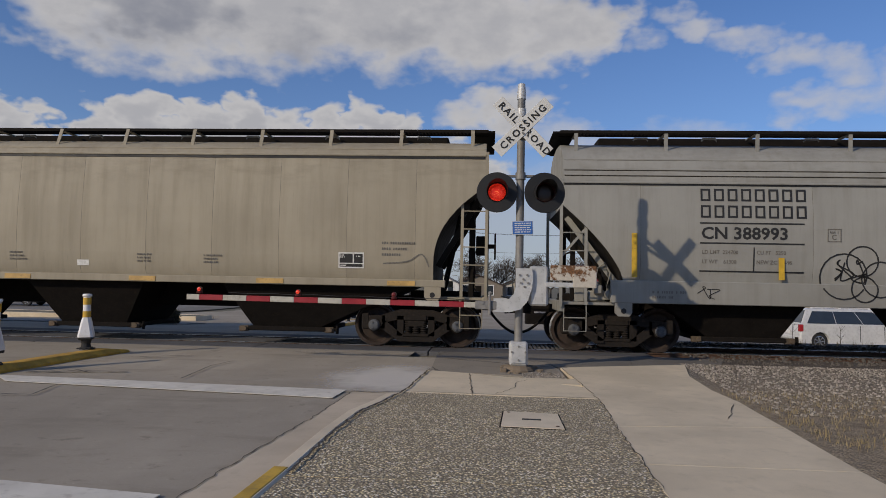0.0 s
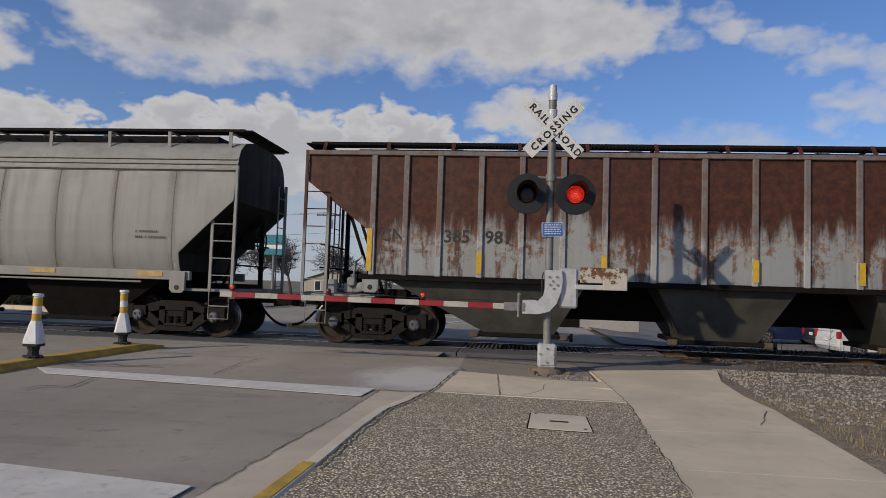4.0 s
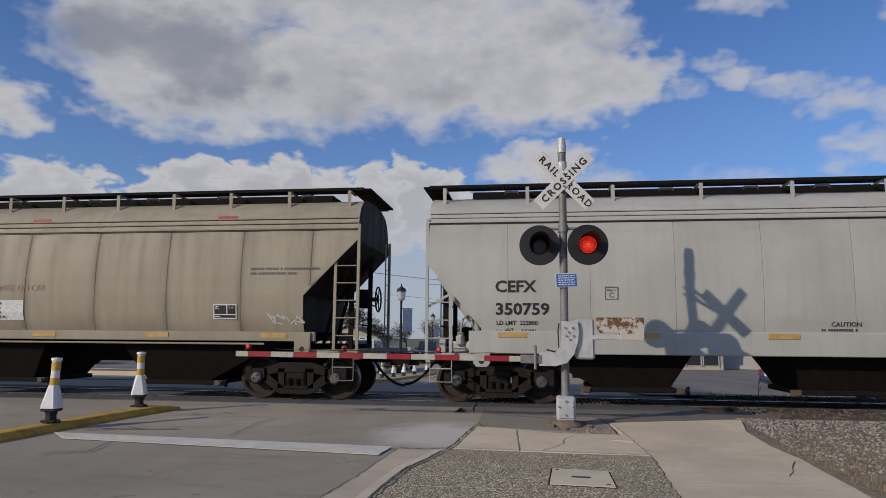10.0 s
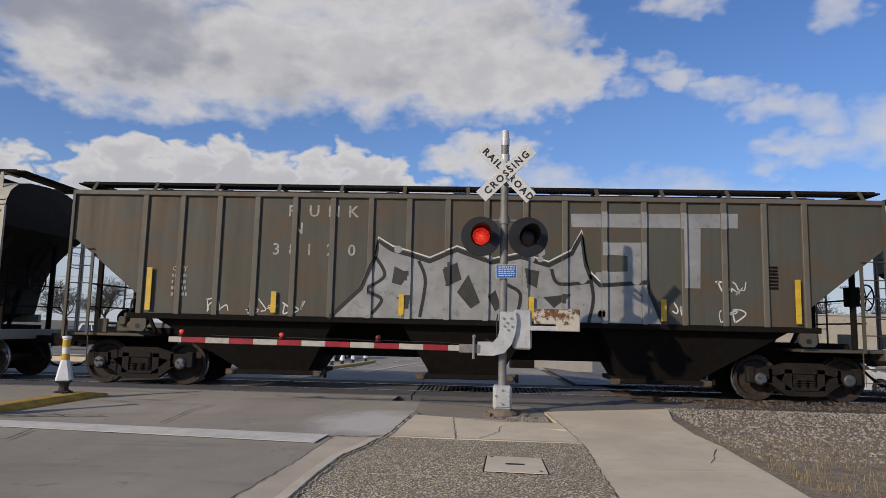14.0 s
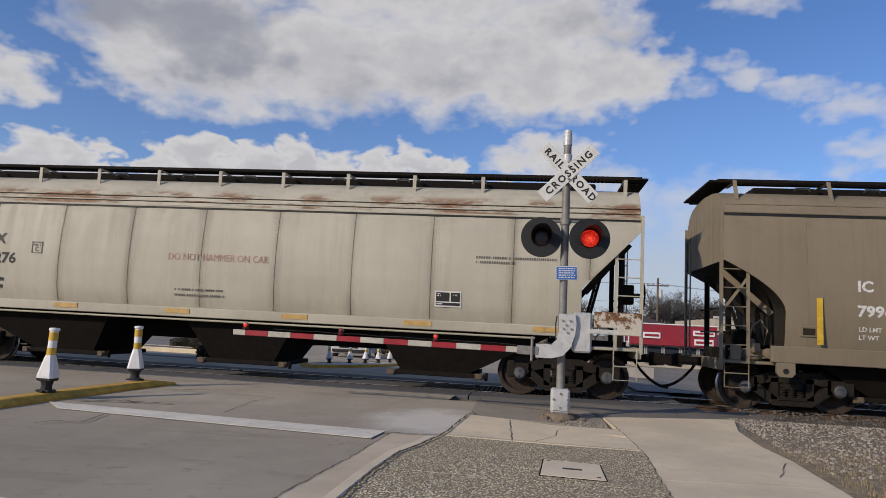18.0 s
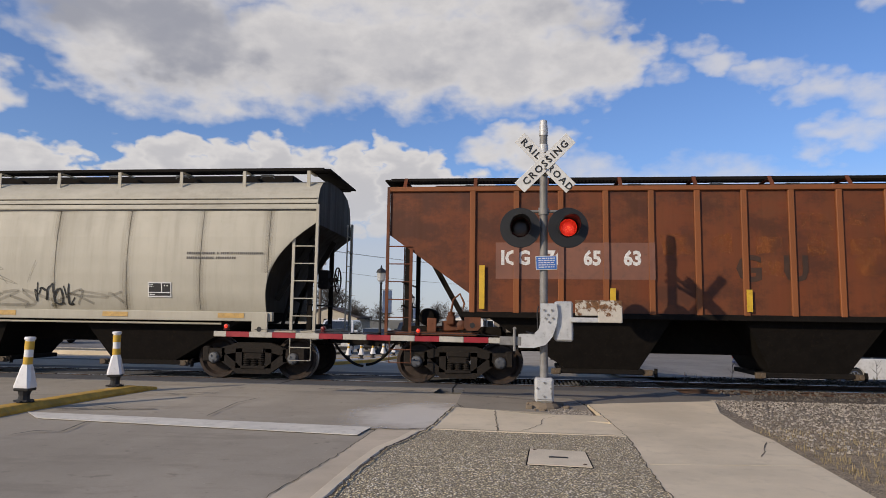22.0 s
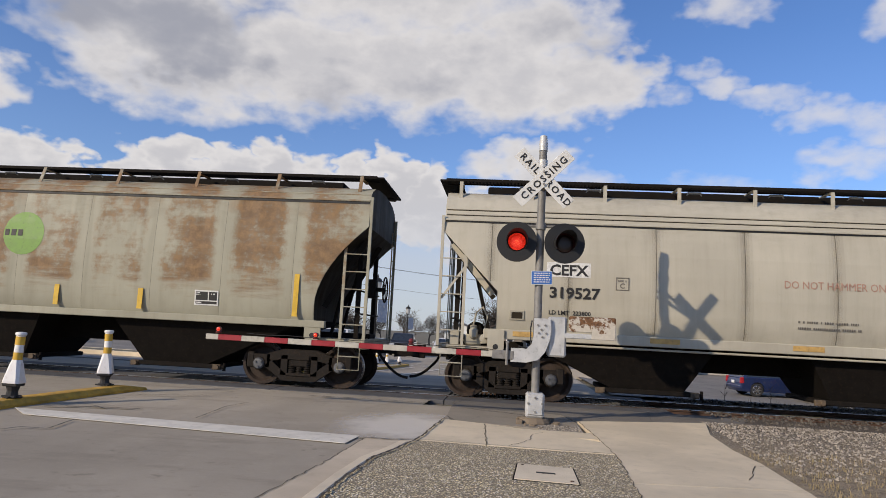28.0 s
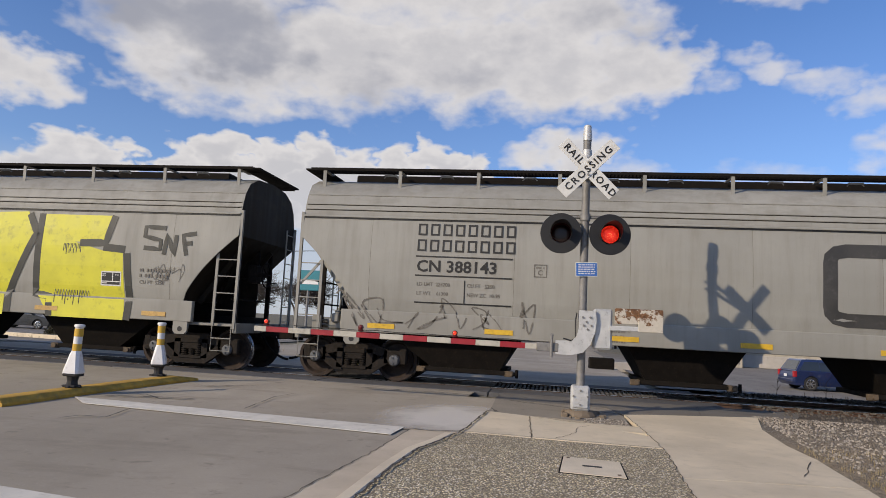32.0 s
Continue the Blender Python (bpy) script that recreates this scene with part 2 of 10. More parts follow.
def m_plain(name, col, rough=0.5, metal=0.0, var=0.25, scale=6.0, dirt=(0.06, 0.05, 0.04), amount=0.35, spec=0.5):
    """Paint, plastic or metal with blotches, fine grain and a little dirt."""
    n = Nodes(name)
    v = n.coords(shift=20.0)
    blotch = n.noise(v, scale, 5)
    grain = n.noise(v, scale * 14, 3)
    c = n.mix(n.ramp(blotch, 0.3, 0.7), dk(col, 1 - var), dk(col, 1 + var * 0.4))
    c = n.mix(n.math("MULTIPLY", n.ramp(n.noise(v, scale * 2.7, 6, 0.65), 0.52, 0.72), amount), c, dirt)
    n.bump(grain, 0.12, 0.004)
    return n.done(c, n.ramp(blotch, 0.2, 0.8, rough - 0.08, rough + 0.1), metal, spec=spec)


def m_paint(name, col, grime=0.4, rust=0.0, top_rust=0.0, patch=0.0, low_grime=0.4, patch_col=(0.27, 0.125, 0.055), sheets=None, spec=0.5):
    """Weathered freight-car paint: streaks that run down, road film low down, rust patches."""
    n = Nodes(name)
    flat = n.coords(shift=37.0)
    streak = n.noise(n.coords((5.0, 5.0, 0.28), shift=37.0), 1.0, 6, 0.6)
    streak2 = n.noise(n.coords((17.0, 17.0, 0.6), shift=11.0), 1.0, 4, 0.6)
    cloud = n.noise(flat, 0.55, 6, 0.6)
    z = n.sep(n.co.outputs["Object"])[2]
    c = n.mix(n.ramp(cloud, 0.3, 0.72), dk(col, 0.9), dk(col, 1.06))
    film = tuple(v * 0.45 + k for v, k in zip(col, (0.035, 0.026, 0.015)))
    c = n.mix(n.math("MULTIPLY", n.ramp(streak, 0.42, 0.78), grime * 0.75), c, film)
    c = n.mix(n.math("MULTIPLY", n.ramp(streak2, 0.56, 0.78), grime * 0.28), c, dk(film, 0.75))
    drip = n.noise(n.coords((34.0, 34.0, 0.9), shift=23.0), 1.0, 3, 0.6)
    c = n.mix(n.math("MULTIPLY", n.ramp(drip, 0.64, 0.76), 0.06 + grime * 0.2), c, dk(film, 0.6))
    spot = n.noise(flat, 26.0, 4, 0.75)
    c = n.mix(n.math("MULTIPLY", n.ramp(spot, 0.66, 0.74), 0.35), c, dk(film, 0.5))
    eave = n.math("MULTIPLY", n.ramp(z, 3.15, 3.75), n.ramp(n.noise(n.coords((1.6, 1.6, 5.0), shift=3.0), 1.0, 6, 0.65), 0.42, 0.68))
    c = n.mix(n.math("MULTIPLY", eave, 0.15 + grime * 0.45), c, film)
    low = n.math("MULTIPLY", n.ramp(n.math("ADD", z, n.math("MULTIPLY", cloud, 1.2)), 2.5, 1.5), low_grime)
    c = n.mix(low, c, film)
    if top_rust:
        band = n.math("MULTIPLY", n.ramp(z, 3.62, 3.75), n.ramp(z, 4.12, 3.95))
        spots = n.ramp(n.noise(n.coords((0.9, 0.9, 3.0), shift=5.0), 1.0, 6, 0.65), 0.47, 0.62)
        c = n.mix(n.math("MULTIPLY", n.math("MULTIPLY", band, spots), top_rust), c, (0.17, 0.075, 0.03))
    if sheets:
        # rust worn through in the middle of each sheet, in brushed bands, the seams still painted
        pitch, start = sheets
        x = n.sep(n.co.outputs["Object"])[0]
        u = n.math("FRACT", n.math("DIVIDE", n.math("SUBTRACT", x, start), pitch))
        mid = n.math("SUBTRACT", 0.5, n.math("ABSOLUTE", n.math("SUBTRACT", u, 0.5)))
        fine = n.noise(flat, 5.0, 7, 0.72)
        bands = n.noise(n.coords((0.7, 0.7, 7.5), shift=9.0), 1.0, 6, 0.68)
        broad = n.noise(n.coords((0.8, 0.8, 1.1), shift=4.0), 1.0, 5, 0.6)
        field = n.math("MULTIPLY", n.ramp(n.math("ADD", mid, n.math("MULTIPLY", n.math("SUBTRACT", fine, 0.5), 0.3)), 0.08, 0.22), n.ramp(n.math("ADD", z, n.math("MULTIPLY", n.math("SUBTRACT", bands, 0.5), 1.6)), 1.75, 2.4))
        worn = n.ramp(n.math("ADD", n.math("ADD", n.math("MULTIPLY", bands, 0.25), n.math("MULTIPLY", broad, 0.75)), n.math("MULTIPLY", fine, 0.45)), 0.6, 0.8)
        eaves = n.math("MULTIPLY", n.ramp(z, 3.58, 3.68), n.ramp(n.math("ADD", broad, n.math("MULTIPLY", fine, 0.4)), 0.6, 0.9, 0.0, 0.45))
        mask = n.math("MAXIMUM", n.math("MULTIPLY", field, worn), eaves)
        c = n.mix(n.math("MULTIPLY", mask, 0.88), c, n.mix(n.ramp(fine, 0.35, 0.7), (0.125, 0.06, 0.022), (0.255, 0.14, 0.055)))
    if patch:
        m = n.noise(n.coords((0.75, 0.75, 1.3), shift=9.0), 1.0, 8, 0.66)
        fine = n.noise(flat, 5.0, 6, 0.7)
        mask = n.ramp(n.math("ADD", m, n.math("MULTIPLY", fine, 0.35)), 0.6, 0.8)
        c = n.mix(n.math("MULTIPLY", mask, patch), c, n.mix(fine, patch_col, tuple(v * 1.35 + 0.02 * patch_col[0] for v in patch_col)))
    if rust:
        wav = n.noise(n.coords((2.2, 2.2, 0.35), shift=9.0), 1.0, 8, 0.7)
        fine = n.noise(flat, 6.0, 7, 0.7)
        edge = n.math("ADD", z, n.math("MULTIPLY", n.math("SUBTRACT", wav, 0.5), 2.6))
        mask = n.math("MAXIMUM", n.ramp(edge, 2.2, 2.75), n.math("MULTIPLY", n.ramp(n.math("ADD", wav, n.math("MULTIPLY", fine, 0.3)), 0.66, 0.78), 0.8))
        fringe = n.math("MULTIPLY", n.ramp(edge, 1.75, 2.2), n.ramp(n.math("ADD", fine, n.math("MULTIPLY", wav, 0.5)), 0.7, 0.84))
        c = n.mix(n.math("MULTIPLY", fringe, rust * 0.8), c, n.mix(fine, (0.1, 0.038, 0.014), (0.27, 0.12, 0.045)))
        c = n.mix(n.math("MULTIPLY", mask, rust), c, n.mix(n.ramp(fine, 0.3, 0.75), (0.04, 0.012, 0.008), (0.1, 0.034, 0.015)))
    n.bump(n.math("ADD", n.noise(flat, 1.4, 3), n.math("MULTIPLY", n.noise(flat, 60.0, 2), 0.05)), 0.16, 0.05)
    return n.done(c, n.ramp(streak, 0.3, 0.8, 0.55, 0.8), spec=spec * 0.75)


def m_glow(name, col, power):
    n = Nodes(name)
    n.bsdf.inputs["Emission Strength"].default_value = power
    cells = n.voronoi(n.coords(), 44.0)
    x, y, z = n.sep(n.co.outputs["Object"])
    far = n.math("SQRT", n.math("ADD", n.math("MULTIPLY", x, x), n.math("MULTIPLY", z, z)))
    dots = n.ramp(cells, 0.2, 0.5)
    mid = n.mix(dots, (1.0, 0.17, 0.05), dk(col, 0.5))
    rim = n.mix(dots, (0.75, 0.03, 0.015), dk(col, 0.16))
    c = n.mix(n.ramp(far, 0.015, 0.1), mid, rim)
    n.link(c, n.bsdf.inputs["Emission Color"])
    return n.done(dk(col, 0.5), 0.3)


def m_flaky(name, col, rust):
    """Old paint coming off a rusty plate in flakes."""
    n = Nodes(name)
    v = n.coords()
    mask = n.ramp(n.math("ADD", n.noise(v, 7.0, 9, 0.7), n.math("MULTIPLY", n.sep(v)[2], 0.55)), 1.36, 1.42)
    tone = n.noise(v, 22.0, 5, 0.7)
    c = n.mix(n.ramp(tone, 0.3, 0.7), dk(col, 0.86), col)
    c = n.mix(mask, c, n.mix(n.ramp(tone, 0.35, 0.65), rust, dk(rust, 0.35)))
    n.bump(n.math("SUBTRACT", 1.0, mask), 0.6, 0.004)
    return n.done(c, 0.75)


def m_asphalt(name, col, crack=0.5):
    n = Nodes(name)
    v = n.coords(world=True)
    big = n.noise(v, 0.22, 6, 0.6)
    mid = n.noise(v, 1.6, 6, 0.65)
    grain = n.noise(v, 90.0, 3, 0.7)
    along = n.noise(n.coords((0.9, 0.12, 1), world=True), 1.0, 5, 0.6)
    c = n.mix(n.ramp(big, 0.3, 0.7), dk(col, 0.82), dk(col, 1.12))
    c = n.mix(n.math("MULTIPLY", n.ramp(along, 0.4, 0.7), 0.35), c, dk(col, 0.66))
    c = n.mix(n.math("MULTIPLY", n.ramp(mid, 0.5, 0.75), 0.28), c, dk(col, 1.35))
    c = n.mix(n.math("MULTIPLY", grain, 0.35), c, dk(col, 0.55))
    smear = n.noise(n.coords((0.35, 1.5, 1), world=True), 1.0, 7, 0.7)
    c = n.mix(n.math("MULTIPLY", n.ramp(smear, 0.52, 0.66), 0.5), c, dk(col, 0.6))
    drop = n.noise(v, 3.3, 6, 0.7)
    c = n.mix(n.math("MULTIPLY", n.ramp(drop, 0.58, 0.7), 0.6), c, dk(col, 0.5))
    blot = n.noise(n.coords((1.0, 2.2, 1), world=True, shift=7.0), 1.1, 7, 0.72)
    c = n.mix(n.math("MULTIPLY", n.ramp(blot, 0.56, 0.7), 0.4), c, dk(col, 0.62))
    chip = n.noise(v, 34.0, 4, 0.75)
    c = n.mix(n.math("MULTIPLY", n.ramp(chip, 0.6, 0.72), 0.5), c, dk(col, 0.45))
    c = n.mix(n.math("MULTIPLY", n.ramp(chip, 0.4, 0.28), 0.4), c, dk(col, 1.45))
    line = n.voronoi(n.coords((1, 1, 1), world=True), 0.33, "DISTANCE_TO_EDGE")
    bent = n.math("ADD", line, n.math("MULTIPLY", n.math("SUBTRACT", mid, 0.5), 0.06))
    c = n.mix(n.math("MULTIPLY", n.ramp(n.math("ABSOLUTE", bent), 0.004, 0.0015), crack), c, dk(col, 0.3))
    n.bump(n.math("ADD", grain, n.math("MULTIPLY", mid, 0.5)), 0.35, 0.006)
    return n.done(c, n.ramp(mid, 0.3, 0.8, 0.78, 0.95), spec=0.1)


def m_bleach(name, col):
    """Sun-bleached dusty wear that fades out into the road."""
    n = Nodes(name)
    v = n.coords(world=True)
    x, y, z = n.sep(v)
    dx = n.math("DIVIDE", n.math("ADD", x, 1.42), 1.25)
    dy = n.math("DIVIDE", n.math("SUBTRACT", y, 10.1), 1.5)
    far = n.math("ADD", n.math("ADD", n.math("MULTIPLY", dx, dx), n.math("MULTIPLY", dy, dy)), n.math("MULTIPLY", n.noise(v, 1.8, 6, 0.65), 0.9))
    n.link(n.ramp(far, 1.5, 0.5, 0.0, 0.66), n.bsdf.inputs["Alpha"])
    grain = n.noise(v, 60.0, 4, 0.7)
    return n.done(n.mix(grain, dk(col, 0.8), dk(col, 1.1)), 0.9, spec=0.2)


def m_concrete(name, col, stain=0.4, world=True):
    n = Nodes(name)
    v = n.coords(world=world)
    big = n.noise(v, 0.7, 6, 0.6)
    mid = n.noise(v, 4.0, 6, 0.7)
    grain = n.noise(v, 130.0, 3, 0.7)
    c = n.mix(n.ramp(big, 0.28, 0.72), dk(col, 0.8), dk(col, 1.1))
    c = n.mix(n.math("MULTIPLY", n.ramp(mid, 0.5, 0.72), stain), c, dk(col, 0.62))
    c = n.mix(n.math("MULTIPLY", n.ramp(n.info.outputs["Random"], 0, 1), 0.12), c, dk(col, 0.6))
    c = n.mix(n.math("MULTIPLY", grain, 0.3), c, dk(col, 0.6))
    n.bump(n.math("ADD", n.math("MULTIPLY", grain, 0.6), mid), 0.25, 0.006)
    return n.done(c, 0.9, spec=0.3)


def m_aggregate(name):
    """Exposed-aggregate concrete: small stones in a grey-brown matrix."""
    n = Nodes(name)
    v = n.coords(world=True)
    dist = n.voronoi(v, 46.0)
    tint = n.voronoi(v, 46.0, out="Color")
    big = n.noise(v, 0.8, 6, 0.6)
    stone = n.mix(n.sep(tint)[0], (0.24, 0.185, 0.105), (1.0, 0.83, 0.5))
    stone = n.mix(n.ramp(n.sep(tint)[1], 0.6, 0.95), stone, (0.95, 0.86, 0.7))
    c = n.mix(n.ramp(dist, 0.34, 0.58), stone, (0.23, 0.185, 0.122))
    c = n.mix(n.math("MULTIPLY", n.ramp(big, 0.4, 0.68), 0.35), c, (0.27, 0.22, 0.15))
    n.bump(n.math("SUBTRACT", 1.0, dist), 0.9, 0.012)
    return n.done(c, 0.85)


def m_ballast(name):
    n = Nodes(name)
    v = n.coords(world=True)
    dist = n.voronoi(v, 19.0)
    tint = n.voronoi(v, 19.0, out="Color")
    big = n.noise(v, 0.5, 6, 0.6)
    c = n.mix(n.sep(tint)[0], (0.05, 0.042, 0.036), (0.24, 0.21, 0.185))
    c = n.mix(n.ramp(dist, 0.3, 0.7), c, (0.03, 0.027, 0.025))
    c = n.mix(n.math("MULTIPLY", n.ramp(big, 0.45, 0.65), 0.55), c, (0.06, 0.042, 0.028))
    n.bump(n.math("SUBTRACT", 1.0, dist), 1.0, 0.05)
    return n.done(c, 0.9)


def m_gravel(name):
    """Fine crushed stone trodden into brown soil, thinner away from the track."""
    n = Nodes(name)
    v = n.coords(world=True)
    dist = n.voronoi(v, 34.0)
    tint = n.voronoi(v, 34.0, out="Color")
    x, y, z = n.sep(v)
    edge = n.math("ADD", y, n.math("MULTIPLY", n.noise(v, 0.9, 6, 0.65), 3.0))
    c = n.mix(n.sep(tint)[0], (0.14, 0.118, 0.093), (0.46, 0.41, 0.34))
    c = n.mix(n.ramp(dist, 0.3, 0.62), c, (0.13, 0.103, 0.075))
    soil = n.mix(n.ramp(n.noise(v, 5.0, 7, 0.7), 0.35, 0.7), (0.33, 0.255, 0.165), (0.17, 0.125, 0.077))
    c = n.mix(n.math("MULTIPLY", n.ramp(edge, 13.2, 10.6), 0.85), c, soil)
    c = n.mix(n.math("MULTIPLY", n.ramp(edge, 13.0, 14.2), 0.85), c, (0.06, 0.043, 0.03))
    n.bump(n.math("SUBTRACT", 1.0, dist), 0.9, 0.02)
    return n.done(c, 0.92)


def m_ground(name):
    n = Nodes(name)
    v = n.coords(world=True)
    big = n.noise(v, 0.12, 6, 0.6)
    mid = n.noise(v, 2.0, 6, 0.7)
    c = n.mix(n.ramp(big, 0.35, 0.65), (0.2, 0.165, 0.11), (0.13, 0.125, 0.085))
    c = n.mix(n.math("MULTIPLY", n.ramp(mid, 0.45, 0.7), 0.6), c, (0.08, 0.07, 0.05))
    n.bump(n.noise(v, 30.0, 5), 0.7, 0.03)
    return n.done(c, 0.95)


def m_glass(name, tint=(0.02, 0.025, 0.03)):
    n = Nodes(name)
    n.bsdf.inputs["Coat Weight"].default_value = 0.6
    return n.done(n.mix(n.noise(n.coords(), 3.0), tint, dk(tint, 1.8)), 0.06)


ASPHALT = m_asphalt("road_surface", (0.4, 0.35, 0.28), 0.0)
LOT = m_asphalt("parking_surface", (0.25, 0.232, 0.208), 0.8)
CONCRETE = m_concrete("sidewalk_concrete", (0.7, 0.585, 0.42))
WALK_GREY = m_concrete("dirty_walk_concrete", (0.3, 0.275, 0.245), 0.7)
GATE_WHITE = m_plain("weathered_gate_white", (0.43, 0.405, 0.345), 0.6, var=0.15, dirt=(0.2, 0.17, 0.13), amount=0.45)
FOOTING = m_concrete("broken_footing_concrete", (0.2, 0.155, 0.11), 0.8)
BLEACH = m_bleach("bleached_road_dust", (0.8, 0.75, 0.67))
CONCRETE_GREY = m_concrete("pale_concrete", (0.5, 0.455, 0.4))
KERB = m_concrete("kerb_concrete", (0.74, 0.63, 0.47), 0.4)
GUTTER = m_concrete("gutter_concrete", (0.6, 0.5, 0.375), 0.4)
AGG = m_aggregate("exposed_aggregate")
BALLAST = m_ballast("ballast_stone")
GROUND = m_ground("bare_ground")
GRAVEL = m_gravel("trodden_gravel")
LINE_WHITE = m_plain("road_line_white", (0.66, 0.62, 0.54), 0.85, var=0.12, scale=3, dirt=(0.36, 0.32, 0.27), amount=0.5, spec=0.2)
LINE_YELLOW = m_plain("kerb_yellow", (0.55, 0.34, 0.05), 0.75, var=0.3, scale=4, dirt=(0.2, 0.17, 0.1), amount=0.6)
STEEL = m_plain("galvanised_steel", (0.22, 0.212, 0.2), 0.6, 0.25, var=0.25)
ALU = m_plain("grey_casting", (0.5, 0.5, 0.49), 0.5, 0.25, var=0.12)
WHITE = m_plain("white_sheet", (0.66, 0.65, 0.61), 0.5, var=0.08, amount=0.16)
RED = m_plain("red_sheet", (0.3, 0.012, 0.02), 0.45, var=0.15, amount=0.15)
BLACK = m_plain("black_enamel", (0.01, 0.01, 0.0105), 0.6, var=0.2, amount=0.05)
DARK = m_plain("dirty_black_iron", (0.0125, 0.0105, 0.009), 0.85, var=0.3, dirt=(0.032, 0.022, 0.015), amount=0.5, spec=0.12)
TRUCK = m_plain("rusty_cast_steel", (0.018, 0.0145, 0.012), 0.8, var=0.3, dirt=(0.055, 0.036, 0.024), amount=0.5, spec=0.2)
# Near-black: the shade under the cars is put into this base colour too.
UNDER = m_plain("underframe_paint_with_shade", (0.011, 0.0092, 0.0078), 0.9, var=0.3, dirt=(0.026, 0.018, 0.012), amount=0.45, spec=0.1)
WHEEL = m_plain("worn_wheel_steel", (0.045, 0.033, 0.027), 0.7, 0.1, var=0.35, dirt=(0.09, 0.05, 0.034), amount=0.6, spec=0.2)
TREAD = m_plain("bright_rail_steel", (0.35, 0.34, 0.33), 0.28, 0.9, var=0.15)
RAILSIDE = m_plain("rusty_rail", (0.085, 0.045, 0.028), 0.8, 0.2, var=0.3)
TIE = m_plain("creosoted_timber", (0.05, 0.04, 0.032), 0.9, var=0.4)
BLUE = m_plain("blue_sign_sheet", (0.03, 0.13, 0.42), 0.4, var=0.06, amount=0.08)
YELLOW = m_plain("reflective_yellow", (0.62, 0.38, 0.03), 0.5, var=0.15, amount=0.25)
OCHRE = m_plain("faded_reflective_yellow", (0.5, 0.31, 0.1), 0.6, var=0.2, amount=0.4)
RUBBER = m_plain("black_rubber", (0.02, 0.02, 0.021), 0.8, var=0.2)
PLASTIC = m_plain("white_plastic", (0.72, 0.71, 0.7), 0.5, var=0.05, dirt=(0.3, 0.27, 0.23), amount=0.3)
POST_YELLOW = m_plain("yellow_reflective_band", (0.6, 0.36, 0.04), 0.45, var=0.1, amount=0.2)
LED = m_glow("lit_red_lamp", (1.0, 0.03, 0.014), 2.4)
LENS = m_plain("unlit_red_lens", (0.014, 0.006, 0.006), 0.35, var=0.2, amount=0.0)
SMALL_LED = m_glow("lit_gate_lamp", (1.0, 0.03, 0.02), 1.1)
SMALL_LENS = m_plain("unlit_gate_lens", (0.16, 0.02, 0.02), 0.25, var=0.2, amount=0.0)
GLASS = m_glass("car_window_glass")
INK = m_plain("black_stencil_paint", (0.018, 0.0175, 0.017), 0.6, var=0.3, scale=20, dirt=(0.09, 0.082, 0.072), amount=0.2)
PALE_INK = m_plain("pale_stencil_paint", (0.66, 0.65, 0.62), 0.6, var=0.2, scale=20, dirt=(0.3, 0.28, 0.25), amount=0.4)
FADED_INK = m_plain("faded_stencil_paint", (0.16, 0.145, 0.125), 0.7, var=0.3, scale=20, dirt=(0.3, 0.28, 0.23), amount=0.5)
RED_INK = m_plain("red_stencil_paint", (0.4, 0.22, 0.165), 0.6, var=0.25, scale=18, dirt=(0.5, 0.4, 0.33), amount=0.45)


